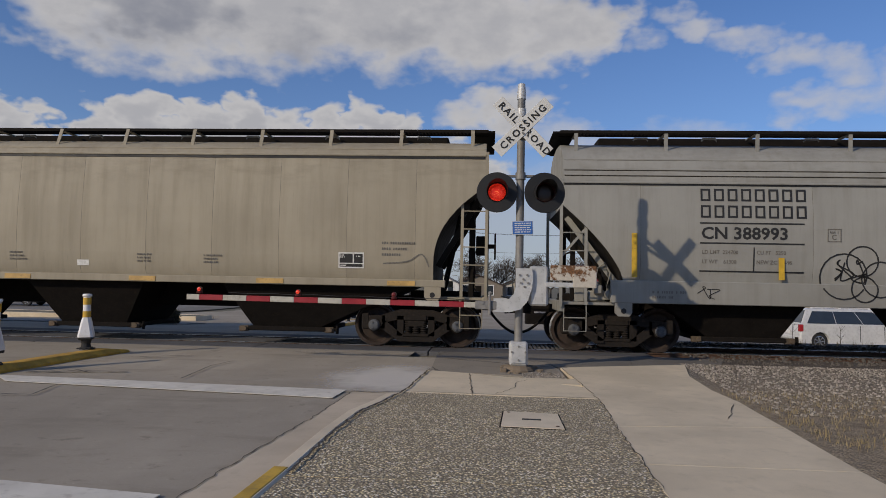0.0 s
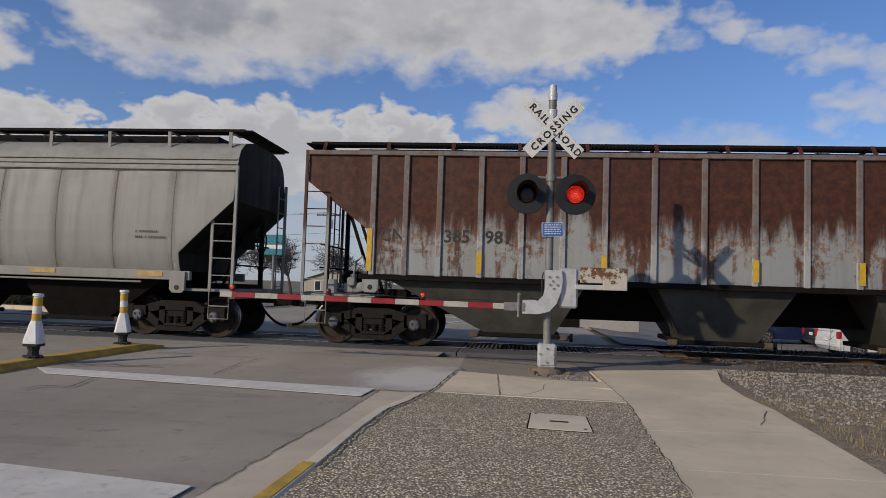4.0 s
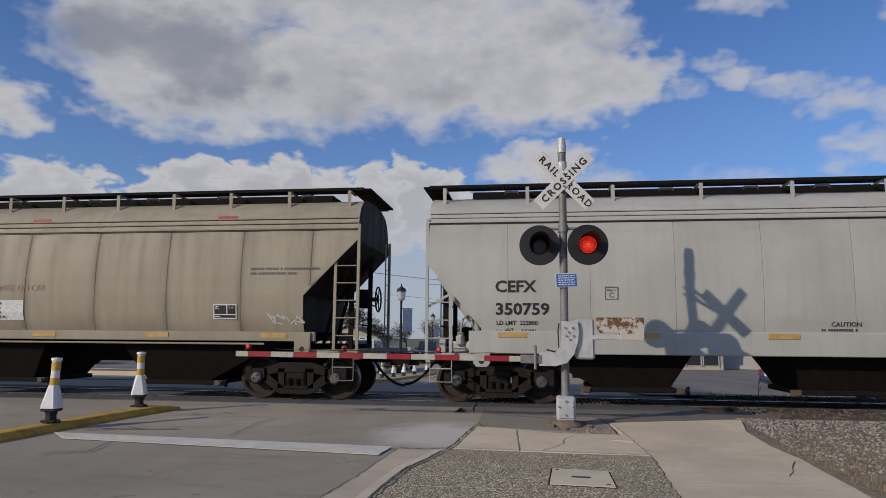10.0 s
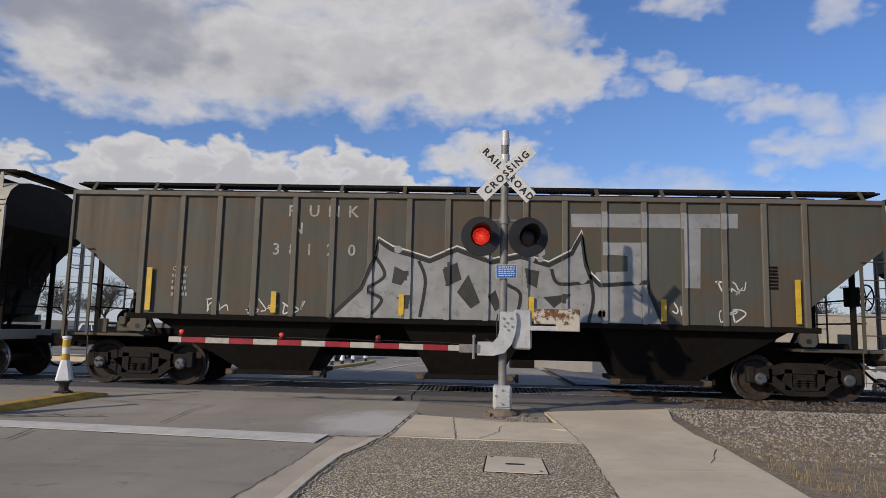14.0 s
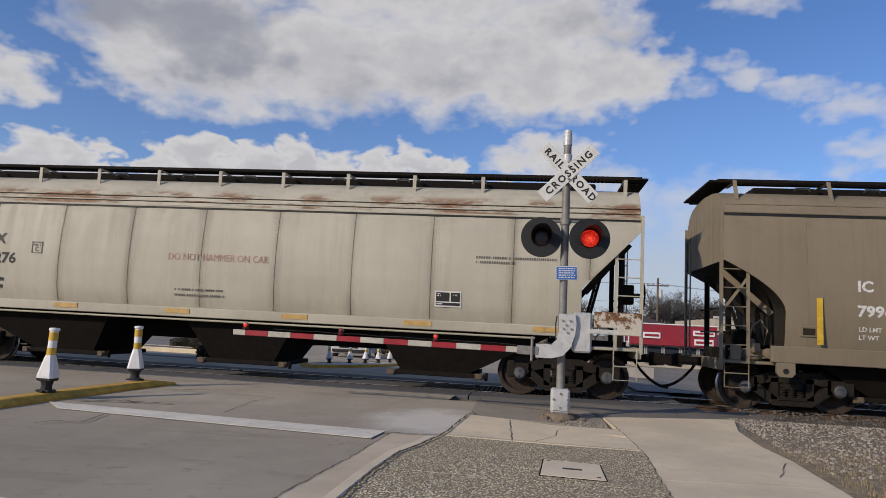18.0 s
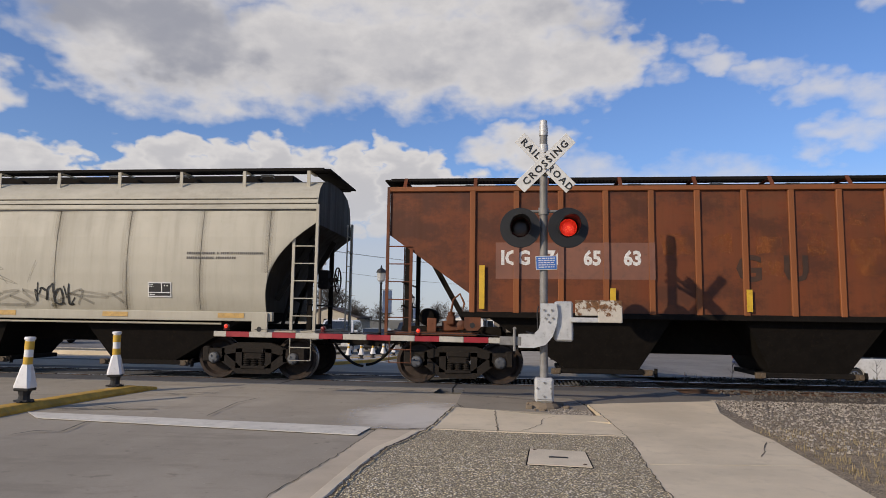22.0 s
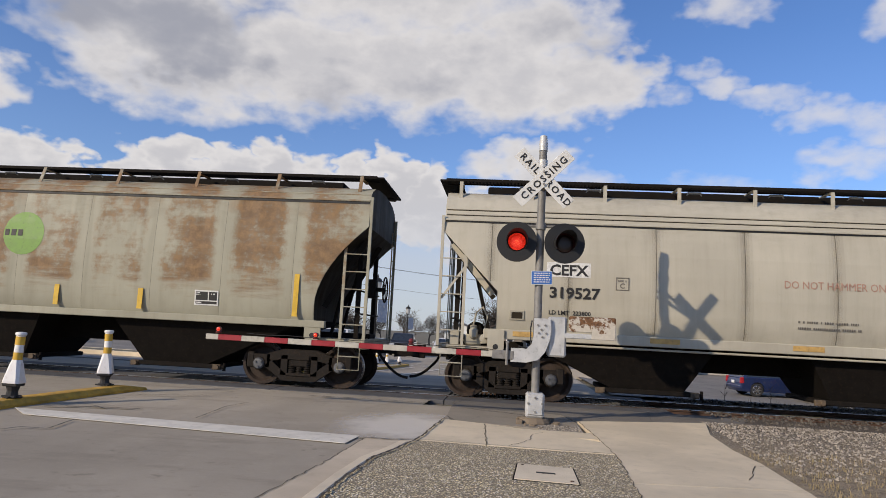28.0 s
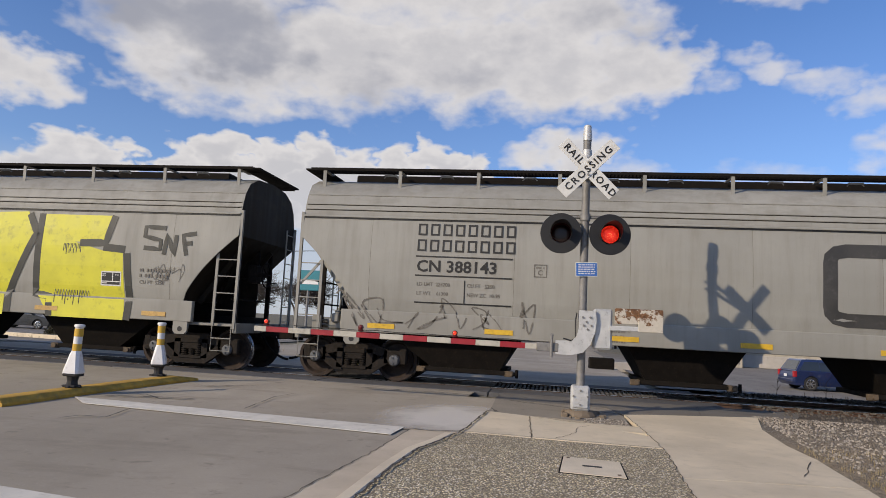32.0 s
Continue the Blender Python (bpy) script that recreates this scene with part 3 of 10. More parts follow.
# ---- mesh tools ----
class Mesh:
    """Collects simple solids into one mesh."""

    def __init__(self):
        self.v, self.f = [], []

    def add(self, verts, faces):
        k = len(self.v)
        self.v += [tuple(p) for p in verts]
        self.f += [tuple(k + i for i in f) for f in faces]
        return self

    def box(self, x0, x1, y0, y1, z0, z1):
        v = [(x, y, z) for x in (x0, x1) for y in (y0, y1) for z in (z0, z1)]
        return self.add(v, [(0, 1, 3, 2), (4, 6, 7, 5), (0, 4, 5, 1), (2, 3, 7, 6), (0, 2, 6, 4), (1, 5, 7, 3)])

    def bevel_box(self, x0, x1, y0, y1, z0, z1, b=0.01):
        """A box with chamfered long and short edges."""
        out = []
        for (xa, ya, za) in ((b, b, 0), (b, 0, b), (0, b, b)):
            for x in (x0 + xa, x1 - xa):
                for y in (y0 + ya, y1 - ya):
                    for z in (z0 + za, z1 - za):
                        out.append((x, y, z))
        bm = bmesh.new()
        for p in out:
            bm.verts.new(p)
        bmesh.ops.convex_hull(bm, input=bm.verts)
        bm.verts.index_update()
        self.add([v.co.copy() for v in bm.verts], [[v.index for v in f.verts] for f in bm.faces])
        bm.free()
        return self

    def tube(self, a, b, r0, r1=None, n=10, caps=True):
        r1 = r0 if r1 is None else r1
        a, b = Vector(a), Vector(b)
        q = (b - a).to_track_quat("Z", "Y")
        v = []
        for p, r in ((a, r0), (b, r1)):
            for i in range(n):
                t = 2 * math.pi * i / n
                v.append(p + q @ Vector((r * math.cos(t), r * math.sin(t), 0)))
        f = [(i, (i + 1) % n, n + (i + 1) % n, n + i) for i in range(n)]
        if caps:
            f += [tuple(reversed(range(n))), tuple(range(n, 2 * n))]
        return self.add(v, f)

    def bar(self, a, b, w, h):
        """A rectangular bar from a to b, w across and h up."""
        a, b = Vector(a), Vector(b)
        d = (b - a).normalized()
        side = d.cross(Vector((0, 0, 1)))
        side = Vector((1, 0, 0)) if side.length < 1e-4 else side.normalized()
        up = side.cross(d)
        v = [p + s * side * w / 2 + t * up * h / 2 for p in (a, b) for s, t in ((-1, -1), (1, -1), (1, 1), (-1, 1))]
        return self.add(v, [(3, 2, 1, 0), (4, 5, 6, 7), (0, 1, 5, 4), (1, 2, 6, 5), (2, 3, 7, 6), (3, 0, 4, 7)])

    def path(self, pts, r, n=8):
        """One round bar swept along points."""
        pts = [Vector(q) for q in pts]
        v, k = [], len(pts)
        up = Vector((0, 0, 1))
        for i, q in enumerate(pts):
            d = (pts[min(k - 1, i + 1)] - pts[max(0, i - 1)]).normalized()
            s = d.cross(up)
            s = s.normalized() if s.length > 1e-3 else Vector((1, 0, 0))
            w = s.cross(d)
            v += [q + r * (math.cos(2 * math.pi * j / n) * s + math.sin(2 * math.pi * j / n) * w) for j in range(n)]
        f = [(i * n + j, i * n + (j + 1) % n, (i + 1) * n + (j + 1) % n, (i + 1) * n + j) for i in range(k - 1) for j in range(n)]
        f += [tuple(reversed(range(n))), tuple(range((k - 1) * n, k * n))]
        return self.add(v, f)

    def prism(self, poly, y0, y1):
        """A polygon of (x, z) pulled from y0 to y1."""
        n = len(poly)
        v = [(x, y0, z) for x, z in poly] + [(x, y1, z) for x, z in poly]
        f = [tuple(range(n)), tuple(reversed(range(n, 2 * n)))]
        f += [(i, n + i, n + (i + 1) % n, (i + 1) % n) for i in range(n)]
        return self.add(v, f)

    def lathe(self, prof, n=20, axis="z", at=(0, 0, 0)):
        """A profile of (radius, height) turned about an axis."""
        v = []
        for r, h in prof:
            for i in range(n):
                t = 2 * math.pi * i / n
                c, s = r * math.cos(t), r * math.sin(t)
                p = {"z": (c, s, h), "y": (c, h, s), "x": (h, c, s)}[axis]
                v.append((p[0] + at[0], p[1] + at[1], p[2] + at[2]))
        f = []
        for k in range(len(prof) - 1):
            for i in range(n):
                j = (i + 1) % n
                f.append((k * n + i, k * n + j, (k + 1) * n + j, (k + 1) * n + i))
        f += [tuple(range(n)), tuple(range((len(prof) - 1) * n, len(prof) * n))]
        return self.add(v, f)

    def mesh(self, name, smooth=False, clean=True):
        me = bpy.data.meshes.new(name)
        me.from_pydata(self.v, [], self.f)
        if clean:
            bm = bmesh.new()
            bm.from_mesh(me)
            bmesh.ops.recalc_face_normals(bm, faces=bm.faces)
            bm.to_mesh(me)
            bm.free()
        if smooth:
            me.polygons.foreach_set("use_smooth", [True] * len(me.polygons))
            me.set_sharp_from_angle(angle=radians(38))
        return me


def part(name, m, material, parent=None, label="", smooth=False, at=None):
    """Links a Mesh (or ready mesh data) as one object under a thing or a part."""
    me = m.mesh(name, smooth) if isinstance(m, Mesh) else m
    if material is not None and not me.materials:
        me.materials.append(material)
    ob = new(name, me)
    ob.parent = parent
    if at is not None:
        ob.matrix_basis = at
    if label:
        tagged(ob, label)
    return ob


def thing(name, label, category, m=None, group="", kind=""):
    ob = new(name)
    ob.empty_display_size = 0.3
    if m is not None:
        ob.matrix_basis = m
    return tagged(ob, label, category, group, kind)


def text(name, s, size, parent, material, at, width=None, bold=0.0, align="LEFT", label=""):
    cu = bpy.data.curves.new(name, "FONT")
    cu.body, cu.size, cu.extrude, cu.offset, cu.align_x = s, size, 0.0015, bold, align
    cu.resolution_u = 2
    cu.materials.append(material)
    ob = new(name, cu)
    ob.parent = parent
    ob.matrix_basis = at
    if width:
        ob.scale = (width, 1, 1)
    if label:
        tagged(ob, label)
    return ob


# ---- ground ----
TY, RZ = 15.3, 0.12          # track centre line and rail height
HEAD = math.tan(radians(2.6))  # the road leans a little to the right of square


def smooth01(v):
    v = min(1.0, max(0.0, v))
    return v * v * (3 - 2 * v)


def lift(x, y):
    """Height of the ground: flat, a gentle rise to the track, a fall beyond it."""
    if y < 13.5:
        return 0.11 * smooth01((y - 8.0) / 5.5)
    if y < 17.2:
        return 0.11
    z = 0.11 - 0.026 * min(y - 17.2, 26)
    low = -0.95
    k = smooth01((y - 18.0) / 9.0) * smooth01((x - 3.0) / 6.0)
    return z * (1 - k) + low * k


def sheet(name, xs, ys, material, dz=0.0, label="", shape=None, cat="", kind="structure", skirt=0.0):
    """A grid that follows the ground; shape(x, y) may shift it."""
    v = []
    for y in ys:
        for x in xs:
            px, py = shape(x, y) if shape else (x, y)
            v.append((px, py, lift(px, py) + dz))
    n = len(xs)
    f = [(j * n + i, j * n + i + 1, (j + 1) * n + i + 1, (j + 1) * n + i) for j in range(len(ys) - 1) for i in range(n - 1)]
    m = Mesh().add(v, f)
    if skirt:
        ring = [i for i in range(n)] + [(j + 1) * n - 1 for j in range(1, len(ys))] + [(len(ys) - 1) * n + i for i in range(n - 2, -1, -1)] + [j * n for j in range(len(ys) - 2, 0, -1)]
        k = len(m.v)
        m.v += [(m.v[i][0], m.v[i][1], m.v[i][2] - skirt) for i in ring]
        m.f += [(ring[a], k + a, k + (a + 1) % len(ring), ring[(a + 1) % len(ring)]) for a in range(len(ring))]
    ob = part(name, m, material)
    return tagged(ob, label, cat, kind=kind)


def span(a, b, step):
    n = max(1, round((b - a) / step))
    return [a + (b - a) * i / n for i in range(n + 1)]


far_x = [-1500, -500, -200, -100] + span(-60, 60, 3) + [100, 200, 500, 1500]
far_y = [-600, -150, -50] + span(-20, 60, 1.25) + [75, 100, 200, 500, 2500]
sheet("ground", far_x, far_y, GROUND, -0.09, "bare winter ground of trodden soil and thin dead grass", cat="ground")
sheet("road", span(-19, 0, 1), span(-20, 13.55, 0.75), ASPHALT, -0.015, "worn grey road surface leading to the rail crossing", cat="road",
      shape=lambda x, y: (x + (-1.8 + HEAD * (y - 6)) * (1 if x > -1 else 0.4), y))
sheet("far_road", span(-19, 1.9, 1), span(17.05, 130, 1.5), ASPHALT, -0.015, "worn grey road falling away beyond the track", cat="road",
      shape=lambda x, y: (x + HEAD * (y - 6), y))
sheet("parking_lot", span(2.2, 60, 2), span(17.9, 70, 1.5), LOT, -0.01, "pale cracked parking lot beyond the track", cat="parking lot",
      shape=lambda x, y: (x + (HEAD * (y - 6) if x < 3 else 0), y))
sheet("side_street", span(-70, -19.2, 2), span(20, 90, 2), LOT, -0.012, "pale worn pavement of a side street", cat="road")


def strip(name, pts, w0, w1, z0, z1, material, label, cat):
    """A kerb-like bar along ground points, between sideways offsets w0 and w1."""
    m = Mesh()
    v = []
    for i, (x, y) in enumerate(pts):
        a, b = pts[max(0, i - 1)], pts[min(len(pts) - 1, i + 1)]
        d = Vector((b[0] - a[0], b[1] - a[1])).normalized()
        s = Vector((d.y, -d.x))
        g = lift(x, y)
        for w, z in ((w0, z0), (w0, z1 - 0.015), (w0 + 0.02, z1), (w1 - 0.02, z1), (w1, z1 - 0.015), (w1, z0)):
            v.append((x + s.x * w, y + s.y * w, g + z))
    n = 6
    f = []
    for i in range(len(pts) - 1):
        f += [(i * n + k, i * n + k + 1, (i + 1) * n + k + 1, (i + 1) * n + k) for k in range(n - 1)]
    f += [tuple(range(n)), tuple(reversed(range((len(pts) - 1) * n, len(pts) * n)))]
    ob = part(name, m.add(v, f), material)
    return tagged(ob, label, cat, kind="structure")


# gutter, kerb, aggregate verge and sidewalk slabs beside the road
GUT = [(-2.45, -6), (-2.17, 2), (-2.06, 4.3), (-1.985, 5.8), (-1.89, 6.9), (-1.79, 8.95)]
KBACK = [(-1.75, -6), (-1.58, 2), (-1.49, 5.2), (-1.47, 6.6), (-1.42, 7.5), (-1.27, 8.15), (-1.18, 8.7), (-1.12, 9.05)]


def flat(name, outline, material, dz, label, cat="pavement", thick=0.1, kind="structure", parent=None):
    """A slab with the given outline that follows the ground."""
    n = len(outline)
    v = [(x, y, lift(x, y) + dz) for x, y in outline] + [(x, y, lift(x, y) + dz - thick) for x, y in outline]
    f = [tuple(range(n)), tuple(reversed(range(n, 2 * n)))] + [(i, (i + 1) % n, n + (i + 1) % n, n + i) for i in range(n)]
    ob = part(name, Mesh().add(v, f), material, parent)
    return ob if parent else tagged(ob, label, cat, kind=kind)


flat("gutter", GUT + [(-1.15, 9.05), (-1.3, 8.2), (-1.45, 7.5), (-1.5, 6.6), (-1.52, 5.2), (-1.62, 2), (-1.8, -6)], GUTTER, 0.0, "brown-stained concrete gutter pan along the kerb", "gutter")
strip("kerb", KBACK[:7], -0.14, 0.0, -0.05, 0.035, KERB, "worn concrete kerb flush with the verge", "kerb")
strip("painted_kerb", [(-1.76, -6), (-1.59, 2), (-1.495, 5.15)], -0.152, -0.01, 0.0, 0.04, LINE_YELLOW, "faded yellow paint on the kerb top", "kerb")
sheet("crossing_apron", span(0, 1, 0.1), span(8.95, 12.6, 0.2), ASPHALT, -0.006, "worn apron between the stop line and the track", cat="pavement",
      shape=lambda x, y: (-3.2 + x * (2.08 + 0.1 * (y - 9)), y))
sheet("bleached_wear", span(0, 1, 0.1), span(8.97, 12.4, 0.2), BLEACH, 0.002, "pale sun-bleached wear beside the stop line", cat="road marking",
      shape=lambda x, y: (-4.4 + x * (3.27 + 0.1 * (y - 9)), y))
verge = thing("verge", "exposed-aggregate concrete verge between kerb and sidewalk", "pavement", kind="structure")
for pts in ([(-1.47, 6.72), (-1.42, 7.5), (-1.27, 8.15), (-1.18, 8.7), (-1.11, 8.93), (0.3, 8.84), (1.44, 8.84), (1.335, 6.72)],
            [(-1.49, 5.0), (-1.47, 6.71), (1.335, 6.71), (1.26, 5.0)],
            [(-1.56, 3.0), (-1.52, 4.98), (1.26, 4.98), (1.2, 3.0)], [(-1.75, -6), (-1.56, 2.98), (1.2, 2.98), (1.0, -6)]):
    flat("panel", pts, AGG, 0.02, "", parent=verge)
walkway = thing("sidewalk", "cracked tan concrete sidewalk slabs running up to the track", "sidewalk", kind="structure")


def slab(rows, parent=None, name="slab", material=None, dz=0.022):
    """A slab between left and right edges, rows of (left x, y, right x, y), that follows the ground."""
    fine, n = [], 5
    for a, b in zip(rows, rows[1:]):
        fine += [tuple(p + (q - p) * i / 4 for p, q in zip(a, b)) for i in range(4)]
    fine.append(rows[-1])
    top = [[(r[0] + (r[2] - r[0]) * k / n, r[1] + (r[3] - r[1]) * k / n) for k in range(n + 1)] for r in fine]
    v = [(x, y, lift(x, y) + dz) for row in top for x, y in row]
    w = n + 1
    f = [(j * w + i, j * w + i + 1, (j + 1) * w + i + 1, (j + 1) * w + i) for j in range(len(top) - 1) for i in range(n)]
    ring = list(range(w)) + [(j + 1) * w - 1 for j in range(1, len(top))] + [(len(top) - 1) * w + i for i in range(n - 1, -1, -1)] + [j * w for j in range(len(top) - 2, 0, -1)]
    k = len(v)
    v += [(v[i][0], v[i][1], v[i][2] - 0.1) for i in ring]
    f += [(ring[a], k + a, k + (a + 1) % len(ring), ring[(a + 1) % len(ring)]) for a in range(len(ring))]
    return part(name, Mesh().add(v, f), material or CONCRETE, parent)


slab([(-1.11, 8.95, -0.2, 8.9), (-1.03, 9.9, -0.24, 9.8), (-0.95, 10.86, -0.28, 10.66)], walkway)
slab([(-0.19, 8.9, 1.43, 8.86), (-0.23, 9.7, 1.38, 9.7), (-0.27, 10.65, 0.3, 10.4)], walkway)
slab([(0.31, 10.0, 1.37, 9.9), (0.31, 10.4, 1.33, 10.42)], walkway, dz=0.02)
slab([(1.345, 7.2, 3.13, 7.42), (1.44, 8.6, 3.22, 8.9), (1.335, 10.3, 3.15, 9.8), (1.225, 11.5, 3.2, 11.0), (1.6, 11.68, 3.5, 12.3)], walkway)
slab([(1.29, 5.7, 3.0, 5.7), (1.34, 7.185, 3.13, 7.405)], walkway)
slab([(1.22, 3.9, 2.95, 3.9), (1.285, 5.69, 3.0, 5.69)], walkway)
slab([(1.0, -6, 2.8, -6), (1.22, 3.89, 2.95, 3.89)], walkway)
tagged(slab([(-0.94, 10.9, 1.22, 10.5), (-0.93, 11.4, 1.2, 11.4), (-0.95, 12.4, 1.0, 12.3)], None, "mast_patch", m_asphalt("broken_asphalt", (0.31, 0.272, 0.22), 0.9), 0.008), "broken asphalt patch round the signal's footing", "pavement", kind="structure")
SHOULDER = [(-6, 2.8), (3.9, 2.95), (5.7, 3.0), (7.42, 3.14), (8.9, 3.23), (9.7, 3.15), (10.94, 3.17), (12.3, 3.5), (13.6, 4.0)]


def shoulder_edge(y):
    for (y0, a), (y1, b) in zip(SHOULDER, SHOULDER[1:]):
        if y0 <= y <= y1:
            return a + (b - a) * (y - y0) / (y1 - y0)
    return SHOULDER[-1][1]


sheet("ballast_shoulder", [0, 0.01, 0.03, 0.06, 0.1, 0.15, 0.25, 0.4, 0.6, 1.0], span(-6, 13.6, 0.35), GRAVEL, 0.002, "fine grey gravel trodden into brown soil", cat="ground", skirt=0.1,
      shape=lambda x, y: (shoulder_edge(y) + x * (40 - shoulder_edge(y)), y))

# road markings
flat("stop_line", [(-7.15, 9.42), (-1.9, 9.06), (-1.95, 8.46), (-6.65, 8.95)], LINE_WHITE, 0.003, "wide worn white stop line across the lane", "road marking", 0.006)
flat("crosswalk_line", [(-7.0, 5.15), (-2.2, 4.5), (-2.22, 3.6), (-7.0, 4.2)], LINE_WHITE, 0.003, "wide worn white crosswalk bar on the road", "road marking", 0.006)

# ---- track ----
def rail(y):
    m = Mesh()
    prof = [(-0.07, -0.17), (0.07, -0.17), (0.07, -0.155), (0.012, -0.13), (0.012, -0.045), (0.036, -0.035), (0.036, -0.008), (0.028, 0.0),
            (-0.028, 0.0), (-0.036, -0.008), (-0.036, -0.035), (-0.012, -0.045), (-0.012, -0.13), (-0.07, -0.155)]
    n = len(prof)
    v = [(x, y + a, RZ + b) for x in (-460, 60) for a, b in prof]
    f = [(i, (i + 1) % n, n + (i + 1) % n, n + i) for i in range(n)]
    ob = part("rail", m.add(v, f), RAILSIDE, track)
    ob.data.materials.append(TREAD)
    for p in ob.data.polygons:
        if p.center.z > RZ - 0.01:
            p.material_index = 1


track = thing("railway_track", "single railway track of worn steel rails on timber ties and grey ballast", "railway track", kind="structure")
rail(TY - 0.755)
rail(TY + 0.755)
tie = Mesh().bevel_box(-0.115, 0.115, -1.3, 1.3, -0.2, 0.0, 0.015).mesh("tie")
for i in range(46):
    part("tie", tie, TIE, track, at=pose(4.1 + 0.53 * i, TY, RZ - 0.165 - 0.006 * (i % 3), rz=(i * 37 % 7 - 3) * 0.4))


def ballast_bed(x0, x1, name, label):
    xs = span(x0, x1, 0.9)
    prof = [(-2.9, -0.22), (-2.3, -0.1), (-1.5, -0.14), (-0.9, -0.2), (0, -0.2), (0.9, -0.2), (1.5, -0.14), (2.3, -0.1), (2.9, -0.25)]
    rng = random.Random(4)
    v = [(x, TY + y, RZ + z + rng.uniform(-0.02, 0.02)) for x in xs for y, z in prof]
    n = len(prof)
    f = [(i * n + k, i * n + k + 1, (i + 1) * n + k + 1, (i + 1) * n + k) for i in range(len(xs) - 1) for k in range(n - 1)]
    return tagged(part(name, Mesh().add(v, f), BALLAST), label, "ballast", kind="structure")


ballast_bed(3.9, 60, "ballast_bed", "bed of dirty grey crushed stone under the track")
ballast_bed(-120, -19.5, "ballast_bed", "bed of dirty grey crushed stone under the track")


def stones(count, area, seed, name, label, lo=0.007, hi=0.02, mat=None):
    """Loose crushed stones, each an uneven little solid."""
    rng = random.Random(seed)
    v, f = [], []
    for _ in range(count):
        x, y = area(rng)
        r = rng.uniform(lo, hi)
        z = lift(x, y) + 0.003 + r * 0.25
        k = len(v)
        a = rng.uniform(0, 6.3)
        for i in range(5):
            t = a + i * 1.2566 + rng.uniform(-0.3, 0.3)
            q = r * rng.uniform(0.7, 1.2)
            v.append((x + q * math.cos(t), y + q * math.sin(t), z - r * 0.5 + rng.uniform(0, r * 0.4)))
        for i in range(3):
            t = a + 0.6 + i * 2.094
            q = r * rng.uniform(0.35, 0.6)
            v.append((x + q * math.cos(t), y + q * math.sin(t), z + r * rng.uniform(0.3, 0.7)))
        f += [(k + 5, k + 6, k + 7), (k, k + 1, k + 5), (k + 1, k + 6, k + 5), (k + 1, k + 2, k + 6), (k + 2, k + 3, k + 6),
              (k + 3, k + 7, k + 6), (k + 3, k + 4, k + 7), (k + 4, k, k + 5), (k + 4, k + 5, k + 7)]
    ob = part(name, Mesh().add(v, f).mesh(name, clean=False), mat or STONE)
    return tagged(ob, label, "gravel", kind="stuff")


def m_stone(name, k):
    n = Nodes(name)
    g = n.nt.nodes.new("ShaderNodeNewGeometry")
    r = g.outputs["Random Per Island"]
    c = n.mix(n.ramp(r, 0, 1), dk((0.095, 0.078, 0.06), k), dk((0.42, 0.37, 0.305), k))
    c = n.mix(n.math("MULTIPLY", n.noise(n.coords(), 40.0, 4), 0.5), c, (0.16, 0.13, 0.1))
    return n.done(c, 0.9)


STONE = m_stone("crushed_stone", 1.0)
STONE_DARK = m_stone("stained_ballast_stone", 0.24)


def shoulder_area(rng):
    y = 12.5 - 4.3 * rng.random() ** 1.5
    return 3.35 + (y - 6.2) * 0.02 + rng.random() ** 1.2 * 8, y


stones(8500, shoulder_area, 11, "loose_gravel", "scattered grey crushed stone on the track shoulder", 0.01, 0.03)
stones(900, lambda r: (r.uniform(0.55, 1.2), r.uniform(10.42, 11.0)), 13, "footing_rubble", "loose rubble beside the signal's footing", 0.006, 0.02)
stones(5000, lambda r: (4 + r.random() * 18, TY + r.choice((-1, 1)) * r.uniform(0.9, 2.5)), 12, "track_gravel", "dark stained ballast stones heaped along the rails", 0.015, 0.04, STONE_DARK)

# crossing panels between and beside the rails
crossing = thing("crossing_surface", "dark worn concrete and steel crossing panels set between the rails", "rail crossing", kind="structure")
PANEL = m_asphalt("crossing_panel", (0.13, 0.128, 0.13), 0.2)
for x0, x1 in ((-19, -14.2), (-14.18, -9.5), (-9.48, -4.8), (-4.78, -1.2), (-1.18, 3.3)):
    for y0, y1 in ((TY - 1.75, TY - 0.83), (TY - 0.62, TY + 0.62), (TY + 0.83, TY + 1.75)):
        if x0 < -1.19 or abs(y0 + y1 - 2 * TY) > 0.1:
            part("crossing_panel", Mesh().bevel_box(x0, x1, y0, y1, -0.1, RZ - 0.012, 0.008), PANEL, crossing)
plate = Mesh().bevel_box(-0.025, 0.025, -0.6, 0.6, -0.05, 0.0, 0.006).mesh("grating_bar")
for i in range(46):
    part("grating_bar", plate, PANEL, crossing, at=pose(-1.12 + i * 0.095, TY, RZ - 0.012))
part("grating_frame", Mesh().bevel_box(-1.18, 3.3, TY - 0.62, TY + 0.62, -0.1, RZ - 0.06, 0.01), DARK, crossing)
flat("track_approach", [(-0.95, 13.5), (-0.95, 12.4), (1.0, 12.25), (1.21, 11.56), (1.6, 11.7), (2.5, 12.0), (3.5, 12.32), (4.2, 12.5), (4.6, 13.5)], m_asphalt("patched_asphalt", (0.2, 0.182, 0.158), 0.3), 0.012, "dark patched asphalt apron along the track", "pavement", 0.1)

